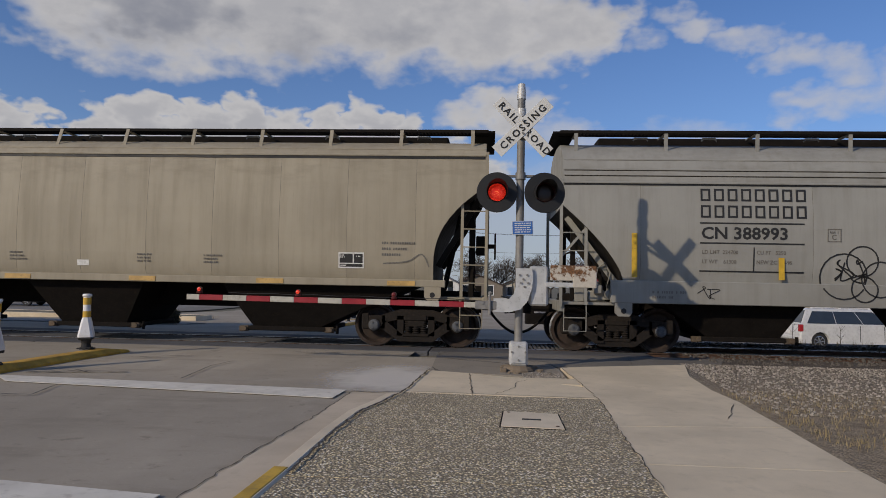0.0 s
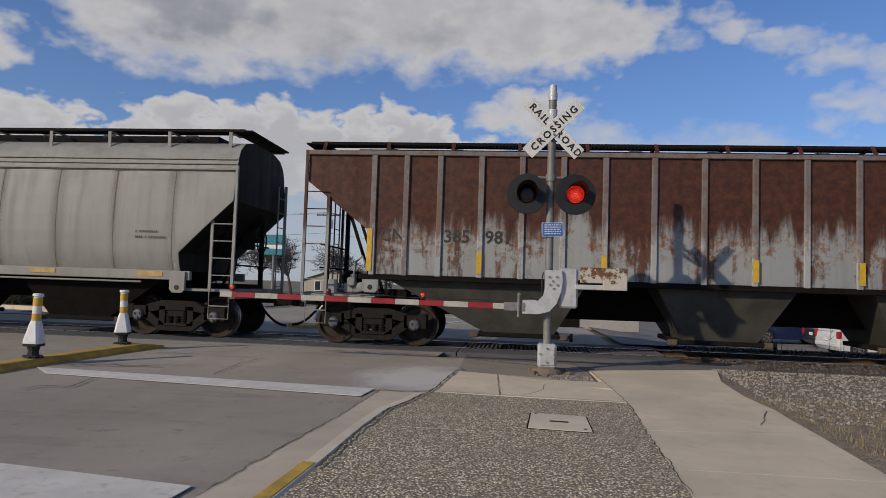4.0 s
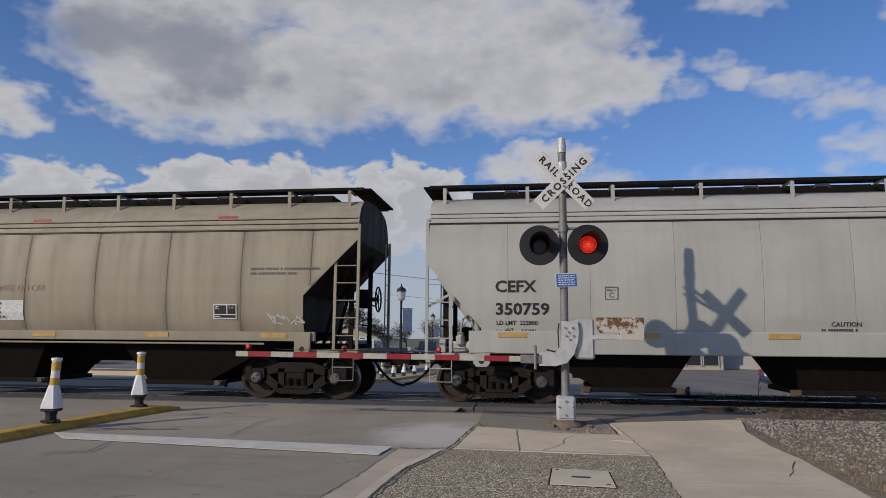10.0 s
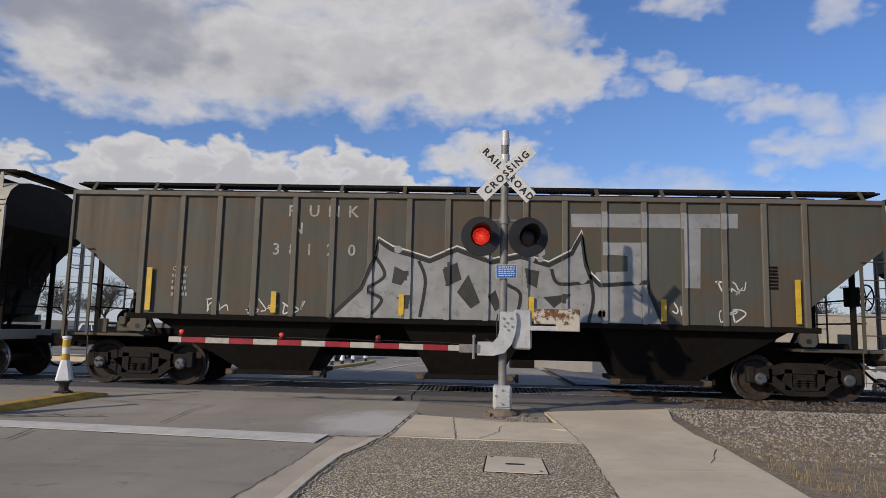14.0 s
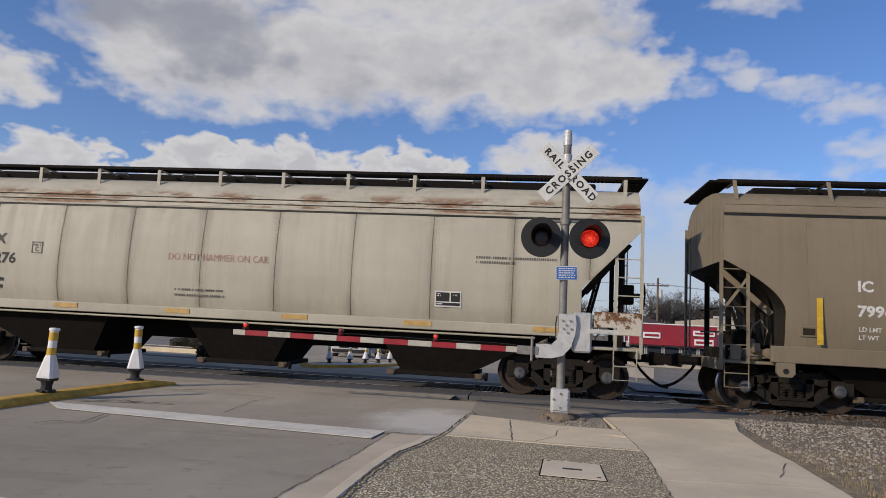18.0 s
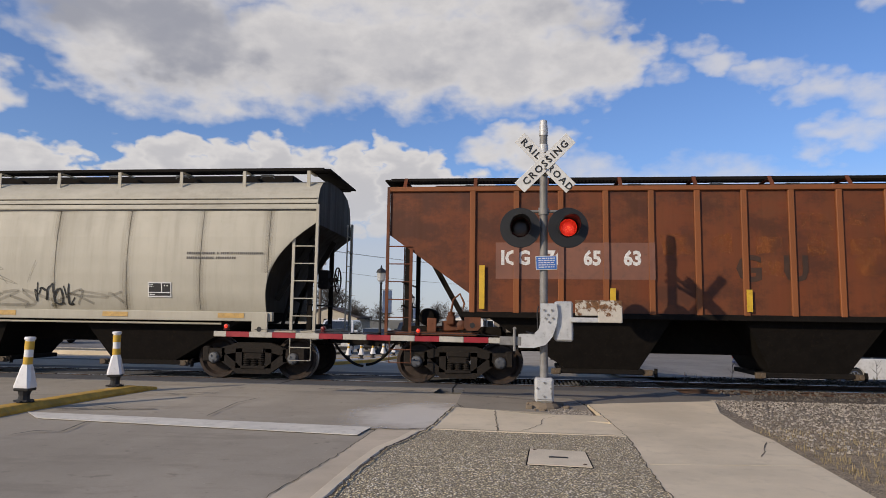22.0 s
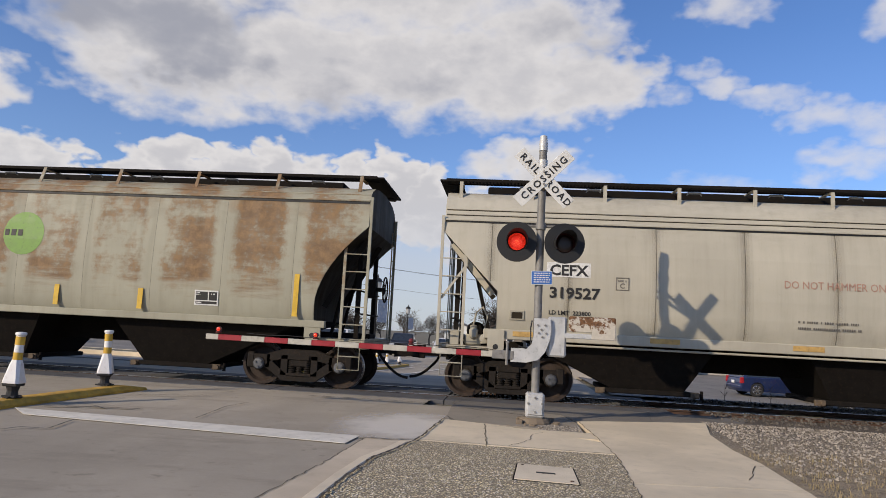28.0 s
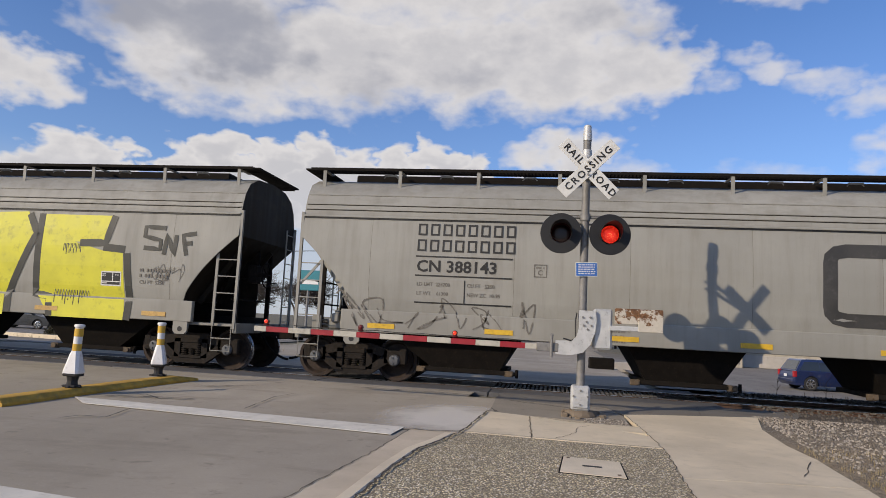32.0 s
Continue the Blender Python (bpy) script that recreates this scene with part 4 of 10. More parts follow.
# ---- crossing signal ----
PX, PY = 0.5, 11.2
signal = thing("crossing_signal", "grey steel crossing signal mast with crossbuck, lamps and gate gear", "crossing signal", pose(PX, PY, 0.09))
mast = part("mast", Mesh().tube((0, 0, 0.2), (0, 0, 4.5), 0.066, n=20), STEEL, signal, "weathered galvanised steel mast", smooth=True)
part("mast_cap", Mesh().lathe([(0.075, 4.5), (0.075, 4.62), (0.07, 4.64), (0.06, 4.76), (0.02, 4.78)], 20), ALU, signal, smooth=True)
part("mast_collar", Mesh().lathe([(0.08, 4.2), (0.08, 4.34)], 20), ALU, signal)
base = part("base_box", Mesh().bevel_box(-0.15, 0.15, -0.17, 0.15, 0.07, 0.46, 0.03).bevel_box(-0.12, 0.12, -0.19, -0.17, 0.12, 0.41, 0.008), ALU, signal, "grey cast junction base with bolted cover")
bolt = Mesh().tube((0, 0, 0), (0, -0.02, 0), 0.018, n=8).mesh("bolt")
for x, z in ((0, 0.39), (0, 0.17), (-0.11, 0.3), (0.11, 0.3)):
    part("bolt", bolt, STEEL, base, at=pose(x, -0.19, z))
rng = random.Random(5)
rubble = Mesh().lathe([(0.27, -0.1), (0.27, 0.0), (0.23, 0.045), (0.18, 0.07)], 13)
for _ in range(26):
    a, r, q = rng.uniform(0, 6.28), rng.uniform(0.2, 0.4), rng.uniform(0.02, 0.055)
    x, y = r * math.cos(a), r * math.sin(a)
    rubble.bevel_box(x - q, x + q * rng.uniform(0.6, 1.4), y - q, y + q * rng.uniform(0.6, 1.3), -0.1, rng.uniform(-0.03, 0.05), q * 0.35)
part("foundation", rubble, FOOTING, signal, "broken grey-brown concrete footing")

# crossbuck: two boards at 45 degrees
back_turn, BUCK_Y, BUCK_Z = 5, -0.6, 3.89
for ang, words, gap in ((45, "CROSSING", 0.0), (-45, "RAIL  ROAD", 0.0)):
    y = BUCK_Y - 0.012 if ang > 0 else BUCK_Y
    board = part("crossbuck_board", Mesh().bevel_box(-0.58, 0.58, -0.004, 0.004, -0.11, 0.11, 0.003), WHITE, signal, "white reflective board with black lettering", at=pose(0, y, BUCK_Z, rz=back_turn) @ pose(0, 0, 0, ry=-ang))
    if ang > 0:
        text("lettering", words, 0.157, board, INK, pose(0, -0.008, -0.053, 90), 1.05, 0.0035, "CENTER").data.space_character = 1.3
    else:
        text("lettering", "RAIL", 0.157, board, INK, pose(-0.325, -0.008, -0.053, 90), 1.0, 0.0035, "CENTER").data.space_character = 1.3
        text("lettering", "ROAD", 0.157, board, INK, pose(0.335, -0.008, -0.053, 90), 1.0, 0.0035, "CENTER").data.space_character = 1.3
for z in (BUCK_Z - 0.08, BUCK_Z + 0.05):
    part("crossbuck_bracket", Mesh().bevel_box(-0.04, 0.04, BUCK_Y + 0.006, 0.0, z, z + 0.035, 0.006), STEEL, signal)
    part("crossbuck_clamp", Mesh().bevel_box(-0.085, 0.085, -0.085, 0.085, z - 0.005, z + 0.04, 0.02), STEEL, signal)
for z in (BUCK_Z - 0.1, BUCK_Z + 0.1):
    part("bolt", bolt, STEEL, signal, at=pose(0.0, BUCK_Y - 0.017, z))

# lamp arm and the pair of flashing heads
part("lamp_arm", Mesh().tube((-0.42, 0, 3.2), (0.42, 0, 3.2), 0.024, n=10).lathe([(0.085, 3.14), (0.085, 3.26)], 16).tube((-0.38, 0, 3.2), (-0.38, 0, 2.95), 0.024).tube((0.38, 0, 3.2), (0.38, 0, 2.95), 0.024), STEEL, signal, smooth=True)
ROTORS = []


def rotor(name, r, parent, at, lit, dark):
    """A lens disc with a lit and an unlit face that turns over as the lamp flashes."""
    m = Mesh().lathe([(0.0005, -0.022), (r * 0.6, -0.02), (r * 0.93, -0.012), (r, -0.002), (r, 0.002), (r * 0.93, 0.012), (r * 0.6, 0.02), (0.0005, 0.022)], 24, "y")
    ob = part(name, m, lit, parent, "red lens lit on one face", smooth=True, at=at)
    ob.data.materials.append(dark)
    for p in ob.data.polygons:
        p.material_index = 0 if p.center.y < 0 else 1
    return ob


for side in (-1, 1):
    head = part("flasher_head", Mesh().lathe([(0.33, 0.0), (0.335, -0.02), (0.33, -0.03), (0.16, -0.03), (0.155, 0.0)], 40, "y").lathe([(0.1, 0.0), (0.13, 0.02), (0.13, 0.2), (0.09, 0.24)], 20, "y"),
                BLACK, signal, "round black backing plate of a flashing lamp", smooth=True, at=pose(0.39 * side, -0.14, 2.905, rz=3 + 2 * side))
    hood, turns = Mesh(), 17
    v = []
    for i in range(turns):
        a = radians(-38 + i * 256 / 16)
        c, s = 0.175 * math.cos(a), 0.175 * math.sin(a)
        d = -0.14 - 0.3 * max(0.0, (s / 0.175 + 0.3) / 1.3)
        v += [(c, -0.03, s), (c, d, s), (c * 0.965, d, s * 0.965), (c * 0.965, -0.03, s * 0.965)]
    f = [(4 * i + k, 4 * i + (k + 1) % 4, 4 * i + 4 + (k + 1) % 4, 4 * i + 4 + k) for i in range(turns - 1) for k in range(4)]
    hood.add(v, f + [(0, 1, 2, 3), tuple(4 * turns - 1 - k for k in range(4))])
    part("visor", hood, BLACK, head)
    ROTORS.append((rotor("lens", 0.145, head, pose(0, -0.035, 0), LED, LENS), pose(0, -0.035, 0), side))

# the pair that faces the far side
for q in (-0.39, 0.39):
    part("rear_lamp_arm", Mesh().tube((q, 0.02, 3.16), (q, 0.2, 2.98), 0.022, n=10), STEEL, signal, smooth=True)
for side in (-1, 1):
    head = part("flasher_head", Mesh().lathe([(0.27, 0.0), (0.275, 0.02), (0.27, 0.03), (0.15, 0.03), (0.145, 0.0)], 36, "y").lathe([(0.1, 0.0), (0.13, -0.02), (0.13, -0.12), (0.09, -0.16)], 20, "y"),
                BLACK, signal, "round black backing plate of a rear-facing lamp", smooth=True, at=pose(0.39 * side, 0.29, 2.92))
    part("rear_lens", Mesh().lathe([(0.145, 0.0), (0.145, 0.02), (0.06, 0.04), (0.005, 0.042)], 24, "y"), LENS, head, smooth=True)

# blue notice plate, with its small print as bars
plate_ob = part("notice_plate", Mesh().bevel_box(-0.175, 0.175, -0.004, 0.004, -0.115, 0.115, 0.003), WHITE, signal, "blue emergency notice with white print", at=pose(0.04, -0.085, 2.33, rz=4, ry=-2))
part("notice_face", Mesh().box(-0.165, 0.165, -0.007, -0.004, -0.105, 0.105), BLUE, plate_ob)
bars = Mesh()
rngb = random.Random(2)
for k in range(5):
    z = 0.075 - k * 0.036
    x = -0.13
    while x < 0.12:
        w = rngb.uniform(0.02, 0.05)
        bars.box(x, min(0.14, x + w), -0.009, -0.007, z - 0.008, z + 0.008)
        x += w + 0.012
tagged(part("printed_lines", bars, WHITE, plate_ob), "five rows of unreadable white print", kind="stuff")

# gate mechanism, side arm, counterweight
gear = part("gate_mechanism", Mesh().bevel_box(0.17, 0.47, -0.12, 0.2, 1.05, 1.7, 0.03), ALU, signal, "grey box of the gate motor")
armplate = Mesh()
prof = [(-0.06, 1.66), (0.2, 1.66), (0.22, 1.5), (0.2, 1.32), (0.13, 1.12), (0.02, 0.99), (-0.16, 0.94), (-0.42, 0.94), (-0.42, 1.16), (-0.16, 1.17), (-0.09, 1.24), (-0.06, 1.36)]
armplate.prism(prof, -0.19, -0.13)
elbow = part("gate_elbow", armplate, ALU, signal, "pale cast elbow that carries the gate arm")
for x, z in ((0.0, 1.55), (0.12, 1.55), (0.06, 1.48), (0.14, 1.42), (0.02, 1.42), (0.08, 1.36)):
    part("bolt", bolt, STEEL, elbow, at=pose(x, -0.19, z))
RUSTY_WHITE = m_flaky("rusty_white_plate", (0.5, 0.455, 0.385), (0.2, 0.09, 0.035))
part("counterweight", Mesh().bevel_box(0.5, 1.24, -0.18, -0.13, 1.47, 1.72, 0.01).bevel_box(0.86, 1.24, -0.2, -0.18, 1.36, 1.7, 0.008).bevel_box(0.86, 1.24, -0.13, -0.06, 1.36, 1.6, 0.008), RUSTY_WHITE, signal, "rust-flaked white counterweight plates")
part("counterweight_arm", Mesh().bevel_box(0.42, 0.88, -0.19, -0.14, 1.36, 1.44, 0.01).tube((0.55, -0.2, 1.4), (0.55, -0.1, 1.4), 0.03).tube((0.72, -0.2, 1.4), (0.72, -0.1, 1.4), 0.03), ALU, signal)
part("conduit", Mesh().path([(-0.09, -0.05, 1.62), (-0.11, -0.1, 1.5), (-0.1, -0.12, 1.2), (-0.18, -0.2, 1.17), (-0.3, -0.2, 1.2)], 0.011), BLACK, signal)

# gate arm across the lane
TAILRED = m_plain("dark_red_plastic", (0.09, 0.01, 0.012), 0.4, var=0.2, amount=0.1)
gate = thing("gate_arm", "lowered red and white striped gate arm with three red lamps", "gate arm", pose(PX - 0.4, PY - 0.16, 1.135, ry=0.4))
part("arm_bracket", Mesh().bevel_box(-0.32, 0.03, -0.04, 0.04, -0.07, 0.07, 0.01).tube((-0.08, -0.06, -0.16), (-0.08, -0.06, 0.2), 0.022).tube((-0.08, -0.06, 0.2), (-0.08, 0.05, 0.2), 0.03).tube((-0.2, -0.05, 0.04), (-0.2, 0.05, 0.04), 0.03), STEEL, gate)
x0 = -0.3
lengths = [0.2] + [0.405] * 11 + [0.22]
for k, w in enumerate(lengths):
    part("arm_section", Mesh().bevel_box(x0 - w, x0, -0.02, 0.02, -0.046, 0.046, 0.006), GATE_WHITE if k % 2 == 0 else RED, gate, "white stripe" if k % 2 == 0 else "red stripe")
    x0 -= w
part("arm_cable", Mesh().path([(-0.2, 0, 0.06)] + [(-0.4 - 0.37 * i, 0, 0.078 + 0.012 * (i % 2)) for i in range(12)], 0.006, 6), BLACK, gate)
for x, kind in ((-4.96, "steady"), (-3.27, "a"), (-1.66, "b")):
    lampb = part("arm_lamp", Mesh().lathe([(0.045, 0.062), (0.05, 0.075), (0.05, 0.09), (0.02, 0.1)], 14, at=(x, 0, 0)).tube((x, 0.03, 0.13), (x, -0.03, 0.13), 0.042, n=16), TAILRED, gate, "small red gate lamp", smooth=True)
    for q in (-1, 1):
        if kind == "steady":
            part("lamp_lens", Mesh().lathe([(0.034, 0), (0.028, 0.01 * q), (0.012, 0.015 * q)], 16, "y"), SMALL_LED, lampb, at=pose(x, 0.032 * q, 0.13), smooth=True)
        elif q < 0:
            at = pose(x, -0.034, 0.13)
            ROTORS.append((rotor("lamp_lens", 0.033, lampb, at, SMALL_LED, SMALL_LENS), at, -1 if kind == "a" else 1))

# ---- train ----
# how far the train has run, in metres, at each second
RUN = [(0, 0.00), (2, 24.65), (4, 49.50), (6, 74.38), (8, 99.18), (10, 123.87), (12, 148.46), (14, 172.98), (16, 197.50), (18, 222.08), (20, 246.79), (22, 271.67), (24, 296.73), (26, 321.94), (28, 347.21), (30, 372.38), (32, 397.20)]
WHEEL_R = 0.457

# half width and height of the side, from sill to roof ridge
PROFILES = {
    "round": dict(sill=(1.25, 1.45), side=[(1.44, 1.45), (1.5, 1.6), (1.56, 1.85), (1.595, 2.25), (1.6, 2.65), (1.58, 3.05), (1.54, 3.4), (1.5, 3.66)],
                  lips=[3.81, 3.92], roof=[(1.47, 3.72), (1.43, 3.92), (1.33, 4.14), (1.1, 4.32), (0.7, 4.42), (0.0, 4.46)], board=4.62),
    "plain": dict(sill=(1.28, 1.43), side=[(1.5, 1.43), (1.54, 1.55), (1.58, 1.9), (1.6, 2.4), (1.6, 2.9), (1.58, 3.3), (1.555, 3.7), (1.53, 3.99)],
                  lips=[4.15], roof=[(1.55, 4.03), (1.5, 4.13), (1.38, 4.25), (1.1, 4.36), (0.7, 4.42), (0.0, 4.46)], board=4.62),
    "slab": dict(sill=(1.04, 1.5), side=[(1.5, 1.5), (1.55, 1.75), (1.59, 2.2), (1.6, 2.6), (1.58, 3.0), (1.54, 3.46)],
                 lips=[3.645, 3.76, 3.975], roof=[(1.54, 3.51), (1.5, 3.7), (1.42, 3.95), (1.22, 4.22), (0.8, 4.4), (0.0, 4.46)], board=4.62),
    "tall": dict(sill=(1.04, 1.5), side=[(1.5, 1.5), (1.55, 1.75), (1.59, 2.2), (1.6, 2.6), (1.59, 3.0), (1.56, 3.4), (1.53, 3.74)],
                 lips=[3.87, 3.97], roof=[(1.52, 3.78), (1.48, 3.86), (1.4, 4.05), (1.2, 4.26), (0.8, 4.4), (0.0, 4.46)], board=4.62),
    "ribbed": dict(sill=(1.4, 1.52), side=[(1.5, 1.52), (1.5, 2.0), (1.5, 2.5), (1.5, 3.0), (1.5, 3.5), (1.5, 4.02)],
                   lips=[4.06], roof=[(1.53, 4.06), (1.5, 4.1), (1.0, 4.2), (0.5, 4.26), (0.0, 4.28)], board=4.36),
}


def width_at(pr, z):
    pts = pr["side"] + pr["roof"]
    for (w0, z0), (w1, z1) in zip(pts, pts[1:]):
        if z0 <= z <= z1:
            return w0 + (w1 - w0) * (z - z0) / max(1e-6, z1 - z0)
    return pts[0][0] + 0.0405 if z < pts[0][1] else pts[-1][0]


def end_x(cfg, z, e=1):
    """How far out the body's end wall stands at a height: it is cut back over the platform."""
    top, deep, h, bow = cfg["cut"] if e > 0 else cfg.get("cut_low_end", cfg["cut"])
    t = min(1.0, max(0.0, (top - z) / h))
    return cfg["half"] - 0.06 - deep * (t ** bow if bow > 0 else 1 - (1 - t) ** -bow)


def rows_of(pr, cfg):
    zs = {z for _, z in pr["side"]}
    for top, _, h, bow in (cfg["cut"], cfg.get("cut_low_end", cfg["cut"])):
        zs |= {round(top - h * k / 10, 3) for k in range(11)}
    return [z for z in sorted(zs) if pr["side"][0][1] <= z <= pr["side"][-1][1]]


def shell(cfg, pr):
    """Inner sides and sloping ends as one skin, and which of its faces are dark."""
    zs = rows_of(pr, cfg)
    prof = [(width_at(pr, z) - 0.012, z) for z in zs] + [(w, z) for w, z in pr["roof"]]
    side_n = len(zs)
    ring = [(-w, z) for w, z in prof] + [(w, z) for w, z in reversed(prof[:-1])]
    n = len(ring)
    inner = min(end_x(cfg, zz, e) for zz in zs for e in (-1, 1)) - 0.2
    cols = [-1.0, -0.9, -0.6, -0.3, 0.0, 0.3, 0.6, 0.9, 1.0]
    v = []
    for c in cols:
        for w, z in ring:
            v.append((math.copysign(end_x(cfg, z, c), c) if abs(c) == 1.0 else c / 0.9 * inner, w, z))
    body, roof = Mesh(), Mesh()
    body.v, roof.v = list(v), list(v)
    for i in range(len(cols) - 1):
        for k in range(n - 1):
            q = (i * n + k, i * n + k + 1, (i + 1) * n + k + 1, (i + 1) * n + k)
            (body if k < side_n - 1 or k >= n - side_n else roof).f.append(q)
    half = len(prof)
    for i in (0, len(cols) - 1):
        for k in range(half - 1):
            a, b = i * n + k, i * n + n - 1 - k
            body.f.append((a, a + 1, b - 1, b) if k + 1 != n - 2 - k else (a, a + 1, b))
    body.f += [(i * n, (i + 1) * n, (i + 1) * n + n - 1, i * n + n - 1) for i in range(len(cols) - 1)]
    return body, roof


def side_panel(cfg, pr, xa, xb, proud=0.008):
    """One sheet of the near side between two seams, cut by the end's outline."""
    zs = rows_of(pr, cfg)
    v, g = [], 0.006 if cfg["shape"] == "round" else 0.0035
    bulge = cfg.get("bulge", 0.01 if cfg["shape"] == "round" else 0.005)
    cols = 4
    for j in range(cols + 1):
        for z in zs:
            e0, e1 = end_x(cfg, z, -1), end_x(cfg, z, 1)
            lo, hi = max(xa + g, -e0 + 0.004), min(xb - g, e1 - 0.004)
            if hi < lo:
                lo = hi = max(-e0, min(e1, (lo + hi) / 2))
            t = j / cols
            x = lo + (hi - lo) * t
            edge = proud + 0.004 - bulge * (1 - math.sin(math.pi * t))
            v.append((x, -width_at(pr, z) - edge, z))
    n = len(zs)
    k0 = len(v)
    v += [(x, y + proud + 0.02, z) for x, y, z in v]
    f = [(j * n + k, (j + 1) * n + k, (j + 1) * n + k + 1, j * n + k + 1) for j in range(cols) for k in range(n - 1)]
    ringv = [k for k in range(n)] + [(j + 1) * n - 1 for j in range(1, cols + 1)] + [cols * n + k for k in range(n - 2, -1, -1)] + [j * n for j in range(cols - 1, 0, -1)]
    f += [(ringv[i], ringv[(i + 1) % len(ringv)], k0 + ringv[(i + 1) % len(ringv)], k0 + ringv[i]) for i in range(len(ringv))]
    return Mesh().add(v, f)


# trucks, wheels and couplers are alike on all the cars
def side_frame_mesh():
    m = Mesh()
    out = [(-1.1, 0.5), (-1.1, 0.62), (-0.72, 0.64), (-0.42, 0.72), (0.42, 0.72), (0.72, 0.64), (1.1, 0.62), (1.1, 0.5), (0.74, 0.42), (0.42, 0.16), (-0.42, 0.16), (-0.74, 0.42)]
    m.prism([(-1.12, 0.38), (-1.12, 0.66), (-0.66, 0.66), (-0.66, 0.38)], -0.08, 0.08)
    m.prism([(0.66, 0.38), (0.66, 0.66), (1.12, 0.66), (1.12, 0.38)], -0.08, 0.08)
    m.prism([(-0.72, 0.5), (-0.72, 0.68), (-0.36, 0.79), (0.36, 0.79), (0.72, 0.68), (0.72, 0.5), (0.36, 0.58), (-0.36, 0.58)], -0.08, 0.08)
    m.prism([(-0.76, 0.4), (-0.66, 0.56), (-0.3, 0.28), (0.3, 0.28), (0.66, 0.56), (0.76, 0.4), (0.36, 0.12), (-0.36, 0.12)], -0.08, 0.08)
    m.prism([(-0.4, 0.24), (-0.4, 0.66), (-0.26, 0.66), (-0.26, 0.24)], -0.08, 0.08)
    m.prism([(0.26, 0.24), (0.26, 0.66), (0.4, 0.66), (0.4, 0.24)], -0.08, 0.08)
    for s in (-1, 1):
        m.lathe([(0.13, -0.1), (0.15, -0.08), (0.15, 0.08), (0.1, 0.1)], 16, "y", (s * 0.889, 0, 0.46))
        m.bevel_box(*sorted((s * 0.99, s * 1.16)), -0.09, 0.09, 0.36, 0.7, 0.03)
    m.bevel_box(-0.24, 0.24, -0.11, 0.0, 0.56, 0.68, 0.02).bevel_box(-0.28, 0.28, -0.1, 0.1, 0.22, 0.29, 0.015)
    return m.mesh("side_frame")


def spring_mesh():
    """One coil spring, its turns as a ribbed outline."""
    prof = [(0.02, 0.28)]
    for k in range(6):
        z = 0.285 + k * 0.046
        prof += [(0.052, z), (0.078, z + 0.012), (0.078, z + 0.026), (0.052, z + 0.038)]
    return Mesh().lathe(prof + [(0.02, 0.57)], 10).mesh("coil_spring", smooth=False)


def wheelset_mesh():
    m = Mesh()
    for s in (-1, 1):
        y = 0.7175 * s
        m.lathe([(0.09, y - 0.06 * s), (0.12, y + 0.09 * s), (0.15, y + 0.05 * s), (0.34, y + 0.03 * s), (0.39, y + 0.105 * s), (0.455, y + 0.105 * s), (0.457, y + 0.02 * s), (0.482, y), (0.482, y - 0.03 * s), (0.4, y - 0.035 * s), (0.36, y + 0.0 * s), (0.13, y + 0.0 * s)], 36, "y")
        m.lathe([(0.08, y + 0.08 * s), (0.08, y + 0.17 * s)], 14, "y")
        m.lathe([(0.115, y + 0.17 * s), (0.125, y + 0.2 * s), (0.125, y + 0.37 * s), (0.1, y + 0.4 * s), (0.07, y + 0.405 * s)], 18, "y")
        for k in range(3):
            a = k * 2.094
            m.tube((0.065 * math.cos(a), y + 0.39 * s, 0.065 * math.sin(a)), (0.065 * math.cos(a), y + 0.43 * s, 0.065 * math.sin(a)), 0.022, n=6)
    m.tube((0, -0.7, 0), (0, 0.7, 0), 0.085, n=14)
    return m.mesh("wheelset", smooth=True)


def coupler_mesh():
    m = Mesh().box(-0.1, 0.5, -0.09, 0.09, 0.78, 0.96)
    m.prism([(0.45, 0.72), (0.45, 1.02), (0.72, 1.0), (0.78, 0.94), (0.78, 0.8), (0.72, 0.74)], -0.14, 0.1)
    m.box(0.6, 0.82, 0.06, 0.16, 0.76, 0.98)
    return m.mesh("coupler")


def hose_mesh():
    pts = [(0.1 + 0.68 * t, -0.18 - 0.05 * t, 0.78 - 0.5 * math.sin(t * math.pi / 2) ** 0.85) for t in [i / 10 for i in range(11)]]
    return Mesh().path(pts, 0.03, 8).tube(pts[0], (0.0, -0.18, 0.85), 0.03).mesh("air_hose", smooth=True)


def valve_mesh():
    """Valve bodies, brackets and pipes on the low end's platform."""
    m = Mesh().bevel_box(-0.2, 0.16, -1.2, -0.95, 0.02, 0.24, 0.03).bevel_box(-0.1, 0.08, -1.3, -1.1, 0.16, 0.36, 0.03)
    m.lathe([(0.02, -1.36), (0.1, -1.34), (0.1, -1.2), (0.04, -1.18)], 12, "y", (0.22, 0, 0.16)).lathe([(0.06, 0.24), (0.075, 0.26), (0.075, 0.42), (0.02, 0.44)], 12, at=(-0.02, -1.05, 0))
    m.path([(0.2, -1.1, 0.3), (0.26, -1.1, 0.62), (0.16, -1.05, 0.82), (0.02, -1.0, 0.7), (-0.04, -0.95, 0.4)], 0.022, 8)
    m.path([(-0.2, -1.15, 0.1), (-0.42, -1.2, 0.12), (-0.5, -1.25, 0.02)], 0.02, 8).path([(0.1, -1.2, 0.06), (0.4, -1.25, 0.1), (0.62, -1.2, 0.05)], 0.02, 8)
    m.bevel_box(-0.5, -0.3, -1.35, -1.28, 0.0, 0.3, 0.015).tube((-0.4, -1.36, 0.2), (-0.4, -0.6, 0.2), 0.02, n=8)
    return m.mesh("brake_valve", smooth=True)


